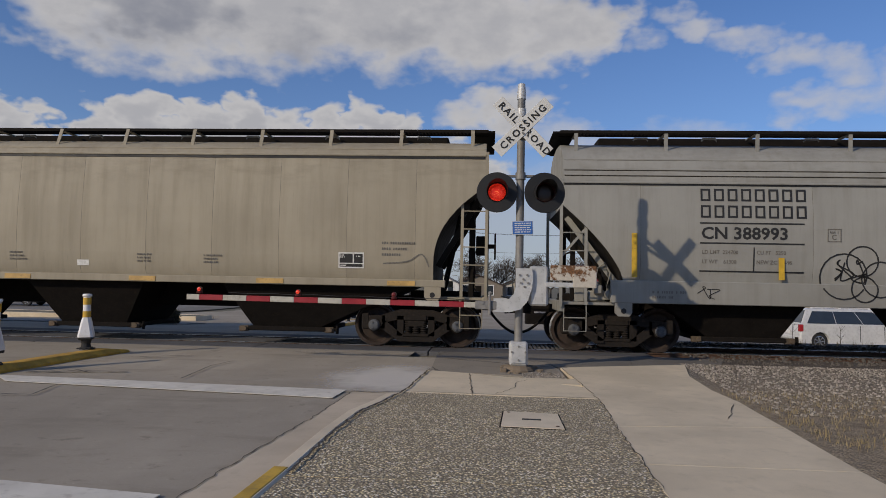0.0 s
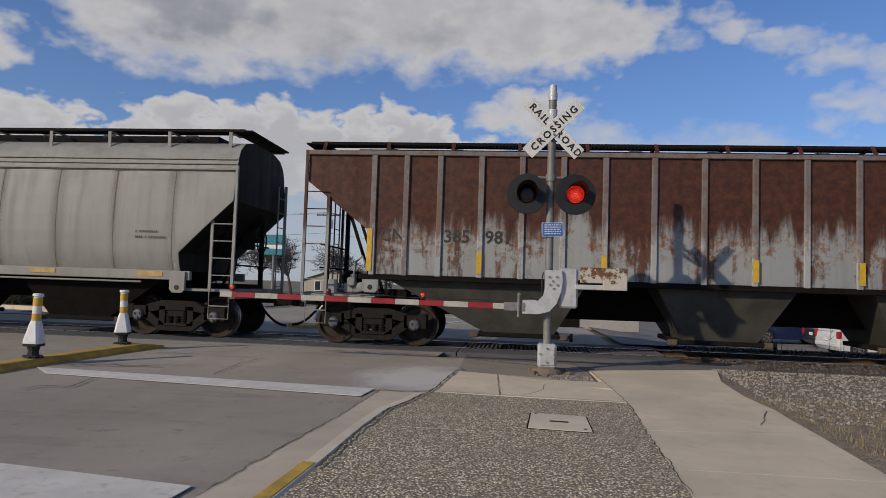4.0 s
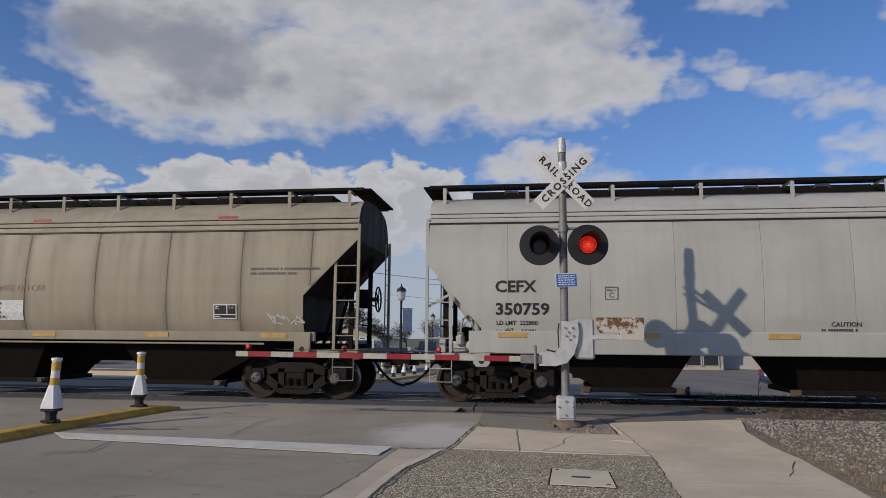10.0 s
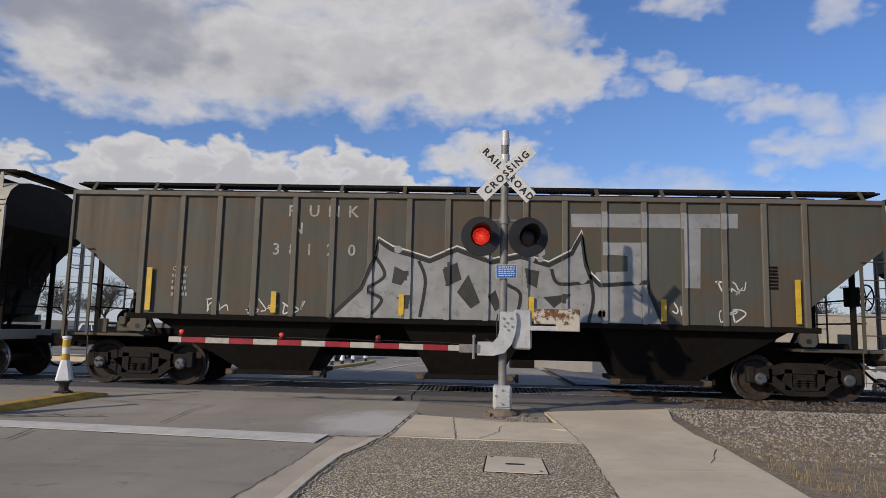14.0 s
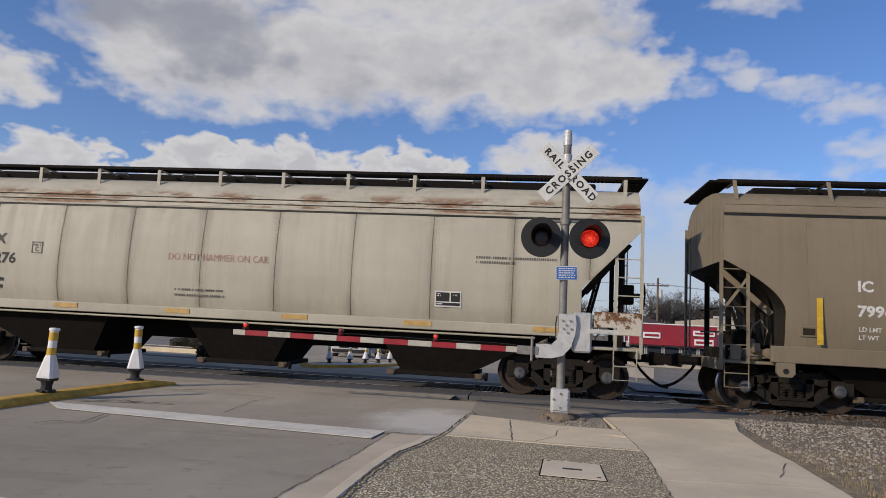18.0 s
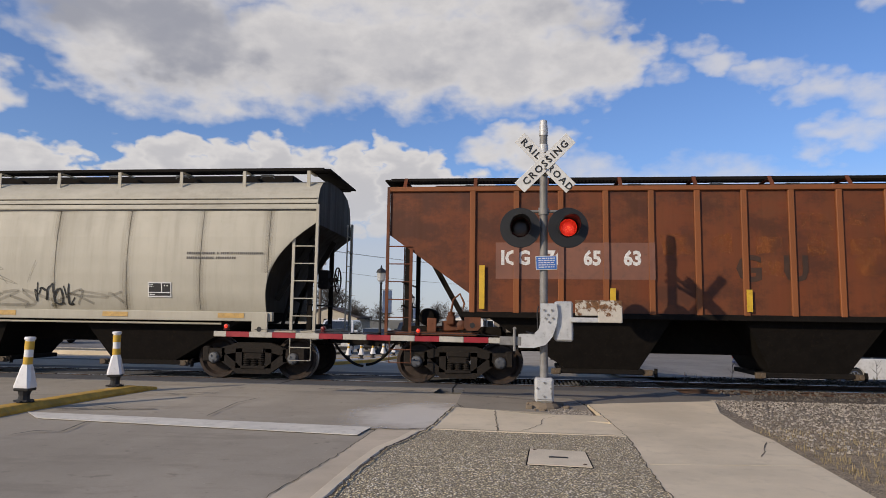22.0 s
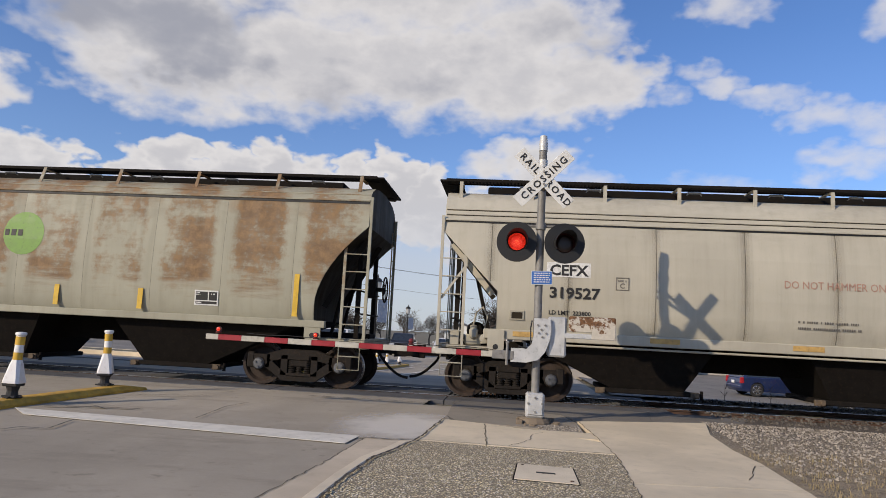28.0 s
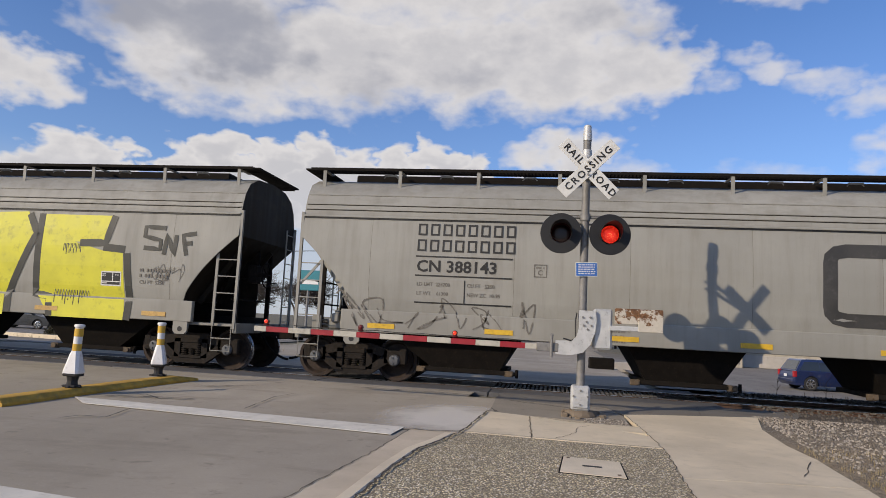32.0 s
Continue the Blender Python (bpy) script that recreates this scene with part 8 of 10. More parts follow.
for a, b in zip(pr["posts"], pr["posts"][1:]):
    if -3.3 < a < 1.6 or 4.4 < a < 5.8:
        for z in (2.3, 2.75, 3.25):
            if rngo.random() < 0.8:
                q = [rngo.uniform(-0.08, 0.08) for _ in range(6)]
                decal(car, pr, [(a + 0.2 + q[0], z + q[1]), (b - 0.18 + q[2], z + q[3] * 0.5), (b - 0.22 + q[4], z + 0.36 + q[5]), (a + 0.24 - q[2], z + 0.33 + q[0])], FADED_ORANGE, "faded_letter", 0.013)
for s, x in (("G", -1.55), ("U", -0.65)):
    letter(car, pr, s, x, 2.2, 0.5, GHOST_DARK, 0.02)
for x0 in (4.7, 5.9):
    stroke(car, pr, [(x0, 1.7), (x0 + 0.8, 1.7), (x0 + 0.8, 2.1), (x0, 2.1)], 0.025, CHALK, close=True)
car, pr = marks(16, "CEFX", "319571", -6.34, 2.76, "223700", "62300", 0.47, 0.2, code_patch=(-6.43, -5.49, 2.7, 3.02), box=(4.68, 1.74), plate=(-4.7, 2.55), lim=1.85)
hammer(car, pr, -1.78, 2.4)
scrawl(car, pr, -4.2, 2.0, 1.9, 2.7, m_film("worn_scribble", (0.1, 0.1, 0.09), 0.4), 101, 14, 0.016)
scrawl(car, pr, -4.2, 4.2, 1.5, 1.9, m_film("ghost_spray_paint", (0.14, 0.13, 0.11), 0.4), 102, 14, 0.07)
scrawl(car, pr, 2.02, 3.0, 1.55, 2.05, INK, 103, 6, 0.035)
maker(car, pr, 5.53, 2.67, 1.75)
car, pr = marks(17, "CITX", "701336", -7.43, 2.31, "223200", "62800", 0.46, 0.22, box=(5.53, 1.47, 0.46, 0.31), plate=(-5.7, 2.09), lim=1.68)
for x in (-2.94, -1.65, 1.3):
    print_rows(car, pr, [(x, 1.62, 0.4), (x, 1.55, 0.38), (x, 1.48, 0.4)], 0.035, int(x * 10) + 60)
decal(car, pr, [(-0.35, 1.5), (-0.08, 1.5), (-0.08, 1.65), (-0.35, 1.65)], PALE_INK, "paper_tag", 0.0160)
scrawl(car, pr, 6.2, 6.7, 1.5, 1.8, INK, 111, 4, 0.035)
scrawl(car, pr, 7.1, 7.5, 1.5, 1.85, INK, 112, 3, 0.035)
car, pr = marks(18, "CEFX", "389425", -5.92, 2.52, "223800", "62200", 0.48, 0.22, plate=(-3.98, 2.25))
limits(car, pr, -5.9, 1.75, "224300", "61700")
letter(car, pr, "DO NOT RUN CAR WITH", -0.6, 1.2, 0.075, INK, 0.002, 0.9)
letter(car, pr, "DOOR OR HATCHES OPEN", -0.6, 1.06, 0.075, INK, 0.002, 0.9)
print_rows(car, pr, [(-0.55, 1.85, 0.8), (-0.55, 1.75, 0.8)], 0.045, 6)
car, pr = marks(19, "CEFX", "319527", -6.42, 2.6, "223800", "62200", 0.46, 0.21, code_patch=(-6.48, -5.6, 2.56, 2.86), box=(4.42, 1.71), plate=(-5.1, 2.34), lim=1.8)
hammer(car, pr, -1.87, 2.53)
print_rows(car, pr, [(-1.6, 1.86, 1.2), (-1.6, 1.74, 1.3)], 0.045, 8, FADED_INK)
maker(car, pr, 5.2, 2.75, 1.7)
car, pr = marks(20, "SAMX", "11538", -6.87, 2.43, "223100", "62700", 0.43, 0.22, INK, box=(4.93, 1.63, 0.52, 0.32), plate=(-4.3, 2.2))
limits(car, pr, -6.83, 1.75, "223100", "62700", INK)
decal(car, pr, arc(0.86, 3.02, 0.48, 0, 345, 23), SPRAY_LIME, "green_roundel", 0.0150, "worn green roundel")
print_rows(car, pr, [(0.42, 2.96, 0.55)], 0.14, 5, INK)
car, pr = marks(21, "CN", "113540", -6.41, 2.98, "225600", "60400", 0.5, 0.2, plate=(-4.96, 2.68), lim=1.77)
letter(car, pr, "102300 KG", -5.0, 1.77, 0.085, INK, 0.002)
letter(car, pr, "27400 KG", -4.95, 1.62, 0.085, INK, 0.002)
worm(21, -1.0, 2.42, 1.95, 0.82, 0.125, EMBLEM_RED)
name_rows(car, pr, -0.61, 1.6, (9,), 0.15, INK)
for x in (-3.4, -2.3, 1.9, 2.8, 4.4):
    print_rows(car, pr, [(x, 1.85, 0.55), (x, 1.78, 0.5)], 0.04, int(x * 10) + 90)
print_rows(car, pr, [(5.6, 2.1, 0.6), (5.6, 1.98, 0.5), (5.6, 1.86, 0.55)], 0.05, 6)


# ---- near verge: utility lid and cracks ----
lid = thing("utility_cover", "square weathered concrete utility cover with a dark lifting slot", "utility cover")
LIDC = [(0.19, 7.8), (0.79, 7.72), (0.78, 6.92), (0.14, 6.97)]
cxl, cyl = sum(p[0] for p in LIDC) / 4, sum(p[1] for p in LIDC) / 4
flat("lid_frame", [(cxl + (x - cxl) * 1.05, cyl + (y - cyl) * 1.05) for x, y in LIDC], UNDER, 0.024, "", thick=0.05, parent=lid)
flat("lid_slab", LIDC, KERB, 0.031, "", thick=0.05, parent=lid)
flat("lifting_slot", [(cxl - 0.1, cyl - 0.035), (cxl + 0.1, cyl - 0.045), (cxl + 0.1, cyl + 0.02), (cxl - 0.1, cyl + 0.03)], BLACK, 0.034, "", thick=0.01, parent=lid)
for x, y in ((0.24, 7.72), (0.72, 7.02)):
    flat("lid_bolt", [(x + 0.02 * math.cos(a * 1.047), y + 0.02 * math.sin(a * 1.047)) for a in range(6)], RAILSIDE, 0.036, "", thick=0.01, parent=lid)


def crack(pts, w, seed, dz, name="crack", mat=None, jolt=0.018, label="thin dark crack with soil in it"):
    """A ragged filled crack along ground points."""
    rng = random.Random(seed)
    left, right = [], []
    fine_pts = []
    for (xa, ya), (xb, yb) in zip(pts, pts[1:]):
        n = max(2, int(math.hypot(xb - xa, yb - ya) / 0.09))
        for i in range(n):
            t = i / n
            fine_pts.append((xa + (xb - xa) * t + rng.uniform(-jolt, jolt), ya + (yb - ya) * t + rng.uniform(-jolt, jolt)))
    fine_pts.append(pts[-1])
    n = len(fine_pts)
    v = []
    for i, (x, y) in enumerate(fine_pts):
        a, b = fine_pts[max(0, i - 1)], fine_pts[min(n - 1, i + 1)]
        d = Vector((b[0] - a[0], b[1] - a[1])).normalized()
        k = w * rng.uniform(0.25, 0.75) * (0.3 if i in (0, n - 1) else 1)
        v += [(x - d.y * k, y + d.x * k, lift(x, y) + dz), (x + d.y * k, y - d.x * k, lift(x, y) + dz)]
    f = [(2 * i, 2 * i + 1, 2 * i + 3, 2 * i + 2) for i in range(n - 1)]
    return tagged(part(name, Mesh().add(v, f), mat or BLACK), label, "crack", kind="structure")


SOIL = m_plain("packed_soil", (0.075, 0.06, 0.043), 0.95, var=0.4, scale=20)
crack([(-1.475, 5.0), (-1.455, 6.6), (-1.41, 7.5), (-1.255, 8.15), (-1.1, 9.0), (-1.02, 9.9), (-0.93, 10.9)], 0.026, 1, 0.04, mat=SOIL)
crack([(3.24, 8.72), (3.06, 8.71), (2.93, 8.4), (2.79, 8.01), (2.69, 7.8)], 0.012, 2, 0.027, mat=SOIL)
crack([(1.435, 8.7), (1.335, 10.3), (1.22, 11.5)], 0.0085, 3, 0.027, mat=SOIL)
crack([(-1.1, 8.99), (0.2, 8.93), (1.42, 8.87)], 0.0085, 4, 0.027, mat=SOIL)
crack([(-0.2, 8.95), (-0.24, 9.8), (-0.28, 10.66)], 0.0085, 5, 0.027, mat=SOIL)
crack([(0.6, 10.2), (0.42, 9.9), (0.38, 9.5), (0.1, 8.95)], 0.0085, 6, 0.027, mat=SOIL)
crack([(1.27, 5.0), (1.34, 7.2), (1.435, 8.7)], 0.0085, 7, 0.027, mat=SOIL)
TAR = m_plain("tar_line", (0.035, 0.032, 0.028), 0.85, var=0.3, scale=12)
for seed, w, pts in ((8, 0.03, [(-6.9, 9.7), (-6.1, 9.93), (-5.46, 10.0)]), (9, 0.016, [(-6.85, 9.6), (-6.38, 10.08), (-6.0, 9.82)]), (10, 0.026, [(-6.38, 11.42), (-5.28, 11.9)]), (11, 0.034, [(-3.72, 12.78), (-2.47, 12.84), (-1.17, 12.8)]),
                     (14, 0.015, [(-6.03, 7.7), (-5.96, 7.99), (-5.61, 8.01), (-5.79, 8.8)]), (15, 0.012, [(-4.43, 9.52), (-4.51, 10.78), (-4.35, 11.36)])):
    crack(pts, w * 1.5, seed, 0.008, "road_crack", TAR, 0.007)
crack([(-1.79, 8.96), (-1.5, 8.9), (-1.15, 9.05)], 0.03, 12, 0.012, mat=SOIL)
crack([(-2.06, 4.3), (-1.985, 5.8), (-1.89, 6.9), (-1.79, 8.95)], 0.012, 13, 0.006, mat=SOIL)

# ---- medians and flexible posts ----
YELLOW_KERB = m_plain("worn_yellow_kerb", (0.56, 0.32, 0.05), 0.8, var=0.3, scale=5, dirt=(0.3, 0.22, 0.12), amount=0.5)


def low_kerb(name, pts, w, h, material, label):
    """A mountable kerb with sloping sides and a rounded nose."""
    v, prof = [], [(-w / 2, -0.03), (-w / 2, h * 0.25), (-w * 0.32, h * 0.92), (-w * 0.2, h), (w * 0.2, h), (w * 0.32, h * 0.92), (w / 2, h * 0.25), (w / 2, -0.03)]
    n = len(prof)
    for i, (x, y) in enumerate(pts):
        a, b = pts[max(0, i - 1)], pts[min(len(pts) - 1, i + 1)]
        d = Vector((b[0] - a[0], b[1] - a[1])).normalized()
        k = 0.35 if i == len(pts) - 1 else 1.0
        for s, z in prof:
            v.append((x + d.y * s * k, y - d.x * s * k, lift(x, y) + z * (0.3 if i == len(pts) - 1 and z > 0 else 1)))
    f = [(i * n + j, i * n + j + 1, (i + 1) * n + j + 1, (i + 1) * n + j) for i in range(len(pts) - 1) for j in range(n - 1)]
    f += [tuple(range(n)), tuple(reversed(range((len(pts) - 1) * n, len(pts) * n)))]
    return tagged(part(name, Mesh().add(v, f), material, smooth=False), label, "kerb", kind="structure")


MED = [(-8.4, -6), (-7.95, 2.0), (-7.7, 6.0), (-7.52, 8.2)]
low_kerb("median_kerb", MED, 0.42, 0.12, YELLOW_KERB, "low yellow-painted lane divider on the near road")
low_kerb("median_kerb", [(-7.515, 8.23), (-7.4, 9.7), (-7.15, 11.0), (-6.97, 11.8), (-6.74, 12.25)], 0.4, 0.1, YELLOW_KERB, "low yellow-painted lane divider ending before the track")


def delineator():
    post = thing("delineator_post", "white flexible lane post with two yellow bands and black foot", "delineator post", group="lane divider posts")
    foot = Mesh().bevel_box(-0.1, 0.1, -0.1, 0.1, 0.0, 0.035, 0.01).lathe([(0.085, 0.03), (0.075, 0.1), (0.09, 0.15), (0.1, 0.19)], 10)
    for a in range(4):
        foot.bevel_box(*((0.09, 0.15) if a == 0 else (-0.15, -0.09) if a == 1 else (-0.03, 0.03)), *((-0.03, 0.03) if a < 2 else (0.09, 0.15) if a == 2 else (-0.15, -0.09)), 0.0, 0.025, 0.006)
    part("foot", foot, RUBBER, post, "black rubber spring foot")
    part("foot_collar", Mesh().bevel_box(-0.115, 0.115, -0.115, 0.115, 0.17, 0.215, 0.012), RUBBER, post)
    lower = Mesh()
    ring = lambda r, c, z: [(x * r, y * r, z) for x, y in ((1, -1 + c), (1, 1 - c), (1 - c, 1), (-1 + c, 1), (-1, 1 - c), (-1, -1 + c), (-1 + c, -1), (1 - c, -1))]
    v = ring(0.125, 0.25, 0.215) + ring(0.125, 0.28, 0.25) + ring(0.082, 0.5, 0.5) + ring(0.066, 0.58, 0.56)
    f = [(k * 8 + i, k * 8 + (i + 1) % 8, k * 8 + 8 + (i + 1) % 8, k * 8 + 8 + i) for k in range(3) for i in range(8)] + [tuple(range(7, -1, -1)), tuple(range(24, 32))]
    part("cone", lower.add(v, f), PLASTIC, post, "white faceted plastic cone")
    tube = part("tube", Mesh().lathe([(0.066, 0.55), (0.062, 0.945)], 20), PLASTIC, post, smooth=True)
    for z0, z1 in ((0.565, 0.675), (0.79, 0.915)):
        part("band", Mesh().lathe([(0.0675, z0), (0.0665, z1)], 20), POST_YELLOW, post, "yellow reflective band", smooth=True)
    part("cap", Mesh().lathe([(0.062, 0.93), (0.078, 0.94), (0.08, 0.965), (0.07, 0.98), (0.02, 0.985)], 20), PLASTIC, post, smooth=True)
    return post


post0 = delineator()
post0.matrix_basis = pose(-7.4, 9.65, lift(-7.4, 9.65) + 0.105, ry=1.5, rz=8)
copy_thing(post0, pose(-7.15, 11.6, lift(-7.15, 11.6) + 0.105, ry=-1, rz=20))

isl = [(-6.95, 20.1), (-6.3, 19.3), (-5.6, 21.0), (-5.05, 23.5), (-4.92, 28.0), (-5.0, 34.4), (-5.35, 34.7), (-5.65, 30.5), (-5.95, 26.5), (-6.6, 23.4)]
flat("far_median", isl, CONCRETE_GREY, 0.07, "pale concrete median island beyond the track", "median", 0.2)
ring_pts = isl + isl[:1]
strip("far_median_kerb", ring_pts, -0.1, 0.06, -0.05, 0.085, YELLOW_KERB, "yellow-painted kerb round the far median", "kerb")
for i, (x, y) in enumerate(((-6.62, 21.9), (-6.2, 22.9), (-5.88, 23.85), (-5.62, 24.8), (-5.45, 26.1), (-5.34, 27.6), (-5.32, 30.0), (-5.25, 33.2))):
    copy_thing(post0, pose(x, y, lift(x, y) + 0.068, ry=(i * 37 % 5 - 2) * 1.4, rz=i * 31) @ Matrix.Diagonal((0.75, 0.75, 0.7, 1)))
flat("lane_line", [(-3.6, 22), (-3.45, 22), (-2.6, 38), (-2.75, 38)], LINE_WHITE, 0.003, "thin worn white lane line", "road marking", 0.006)
for k in range(5):
    y = 24 + k * 5.5
    flat("lane_dash", [(-4.9 + HEAD * (y - 22), y), (-4.77 + HEAD * (y - 22), y), (-4.65 + HEAD * (y - 22), y + 2.4), (-4.78 + HEAD * (y - 22), y + 2.4)], LINE_WHITE, 0.003, "worn white lane dash", "road marking", 0.006)

# side islands, kerbs and shrubs beyond the track
flat("verge_island", [(-11.2, 25.2), (-11.6, 27.6), (-20.5, 29.4), (-24, 29.6), (-24, 26.4), (-19.5, 25.4)], GROUND, 0.14, "low island of dead turf and gravel", "verge", 0.25)
strip("island_kerb", [(-24, 26.4), (-19.5, 25.4), (-11.2, 25.2), (-11.6, 27.6), (-20.5, 29.4), (-24, 29.6)], -0.14, 0.02, -0.06, 0.155, KERB, "worn concrete kerb round the side island", "kerb")
flat("side_walkway", [(-9.9, 20.9), (-9.7, 22.6), (-24, 22.9), (-24, 21.2)], WALK_GREY, 0.02, "pale concrete walkway along the far side of the track", "sidewalk", 0.1)


def m_leaf():
    n = Nodes("dark_winter_foliage")
    g = n.nt.nodes.new("ShaderNodeNewGeometry")
    return n.done(n.mix(g.outputs["Random Per Island"], (0.022, 0.02, 0.012), (0.085, 0.075, 0.04)), 0.85)


FOLIAGE = m_leaf()
BARK = m_plain("grey_bark", (0.085, 0.072, 0.062), 0.9, var=0.4, scale=5)
DRY = m_plain("dead_grass", (0.3, 0.23, 0.12), 0.9, var=0.35, scale=9)


def shrub(x, y, w, d, h, seed):
    rng = random.Random(seed)
    s = thing("shrub", "dark clipped winter shrub beside the side street", "shrub", pose(x, y, lift(x, y) - 0.02))
    stems = Mesh()
    for _ in range(7):
        a = rng.uniform(0, 6.28)
        stems.tube((0.1 * math.cos(a), 0.1 * math.sin(a), 0), (w * 0.35 * math.cos(a), d * 0.35 * math.sin(a), h * 0.7), 0.02, 0.008, 5)
    part("stems", stems, BARK, s)
    v, f = [], []
    for _ in range(3600):
        px, py, pz = rng.uniform(-1, 1), rng.uniform(-1, 1), rng.uniform(0.1, 1)
        if abs(px) ** 3 + abs(py) ** 3 + max(0, pz) ** 4 > 1.25 * rng.uniform(0.75, 1.1):
            continue
        q = Vector((px * w / 2, py * d / 2, pz * h))
        a, b = Vector((rng.gauss(0, 1), rng.gauss(0, 1), rng.gauss(0, 1))).normalized() * 0.05, Vector((rng.gauss(0, 1), rng.gauss(0, 1), rng.gauss(0, 1))).normalized() * 0.028
        k = len(v)
        v += [tuple(q - a), tuple(q + b), tuple(q + a), tuple(q - b)]
        f.append((k, k + 1, k + 2, k + 3))
    part("foliage", Mesh().add(v, f).mesh("foliage", clean=False), FOLIAGE, s)
    return s


shrub(-10.55, 21.4, 0.85, 0.7, 0.46, 1)
shrub(-18.0, 34.0, 2.1, 1.0, 0.5, 6)
shrub(-15.6, 31.2, 1.3, 0.9, 0.5, 2)
shrub(-13.2, 26.6, 1.3, 0.9, 0.42, 3)
shrub(-22.2, 27.8, 1.2, 1.1, 0.6, 4)


# ---- dead weeds along the lot's edge ----
def tufts(area, count, seed, name, label, lo, hi):
    rng = random.Random(seed)
    v, f = [], []
    for _ in range(count):
        x, y = area(rng)
        g = lift(x, y) - 0.02
        for _ in range(rng.randint(3, 7)):
            h, a = rng.uniform(lo, hi), rng.uniform(0, 6.28)
            bx, by = x + rng.gauss(0, 0.04), y + rng.gauss(0, 0.04)
            q = h * rng.uniform(0.15, 0.5)
            k, w = len(v), rng.uniform(0.004, 0.009)
            v += [(bx - w * math.sin(a), by + w * math.cos(a), g), (bx + w * math.sin(a), by - w * math.cos(a), g), (bx + q * math.cos(a), by + q * math.sin(a), g + h)]
            f.append((k, k + 1, k + 2))
    return tagged(part(name, Mesh().add(v, f).mesh(name, clean=False), DRY), label, "grass", kind="stuff")


tufts(lambda r: (r.uniform(4.5, 26), 17.9 + abs(r.gauss(0, 0.5))), 140, 3, "dead_weeds", "thin dead weeds along the edge of the parking lot", 0.05, 0.22)
tufts(lambda r: (3.3 + 8 * r.random() ** 1.5, r.uniform(6.5, 9.8)), 900, 4, "dead_grass", "sparse dead grass in the gravel shoulder", 0.03, 0.1)
tufts(lambda r: (r.uniform(-23, -11.5), r.uniform(25.6, 28.6)), 500, 5, "island_grass", "dead turf on the side island", 0.05, 0.2)


def weed_stalk(x, y, h, seed):
    rng = random.Random(seed)
    s = thing("weed_stalk", "tall dry branching weed stalk by the parking lot", "weed", pose(x, y, lift(x, y) - 0.02), group="weed stalks")
    m = Mesh().tube((0, 0, 0), (0.02, 0, h), 0.007, 0.003, 5)
    for _ in range(9):
        z = rng.uniform(0.25, 0.95) * h
        a, q = rng.uniform(0, 6.28), rng.uniform(0.08, 0.2)
        m.tube((0.02 * z / h, 0, z), (q * math.cos(a), q * math.sin(a) * 0.6, z + q * 1.1), 0.004, 0.002, 4)
    part("stalk", m, BARK, s)


for i, (x, y, h) in enumerate(((7.9, 18.1, 0.75), (9.2, 18.3, 0.5), (6.7, 18.0, 0.42), (11.4, 18.2, 0.6), (5.6, 18.1, 0.35), (12.6, 18.5, 0.5), (10.4, 18.0, 0.35))):
    weed_stalk(x, y, h, i)


# ---- parked vehicles ----
def m_car(name, col, metal=0.3):
    n = Nodes(name)
    n.bsdf.inputs["Coat Weight"].default_value = 0.7
    n.bsdf.inputs["Coat Roughness"].default_value = 0.06
    v = n.coords(shift=9.0)
    c = n.mix(n.ramp(n.noise(v, 2.0, 5), 0.3, 0.7), dk(col, 0.9), dk(col, 1.04))
    z = n.sep(n.co.outputs["Object"])[2]
    c = n.mix(n.math("MULTIPLY", n.ramp(n.noise(v, 9.0, 5), 0.45, 0.75), 0.25), c, (0.12, 0.105, 0.09))
    return n.done(c, 0.32, metal)


CAR_WHITE, CAR_BLUE = m_car("white_car_enamel", (0.62, 0.62, 0.61), 0.0), m_car("blue_car_enamel", (0.018, 0.034, 0.11), 0.4)
CAR_DARK, CAR_SILVER = m_car("dark_car_enamel", (0.02, 0.021, 0.024), 0.3), m_car("silver_car_enamel", (0.4, 0.41, 0.42), 0.5)
TAIL = m_plain("red_lamp_glass", (0.36, 0.02, 0.025), 0.2, var=0.1, amount=0.0)
CHROME = m_plain("bright_trim", (0.62, 0.62, 0.62), 0.22, 0.9, var=0.05, amount=0.05)
LAMP_GLASS = m_plain("clear_lamp_glass", (0.6, 0.6, 0.58), 0.15, 0.3, var=0.1, amount=0.0)


def wheel_meshes(r):
    tyre = Mesh().lathe([(r * 0.66, -0.1), (r * 0.94, -0.105), (r, -0.08), (r, 0.08), (r * 0.94, 0.105), (r * 0.66, 0.1)], 26, "y").mesh("tyre", smooth=True)
    rim = Mesh().lathe([(r * 0.7, -0.06), (r * 0.69, -0.1), (r * 0.62, -0.105), (r * 0.6, -0.05), (0.01, -0.045)], 24, "y")
    for k in range(7):
        a = k * 2 * math.pi / 7
        rim.bar((0.03 * math.cos(a), -0.085, 0.03 * math.sin(a)), (r * 0.64 * math.cos(a), -0.09, r * 0.64 * math.sin(a)), 0.045, 0.05)
    rim.lathe([(0.06, -0.05), (0.055, -0.1), (0.02, -0.105)], 12, "y")
    return tyre, rim.mesh("rim")


TYRE, RIM = wheel_meshes(0.335)


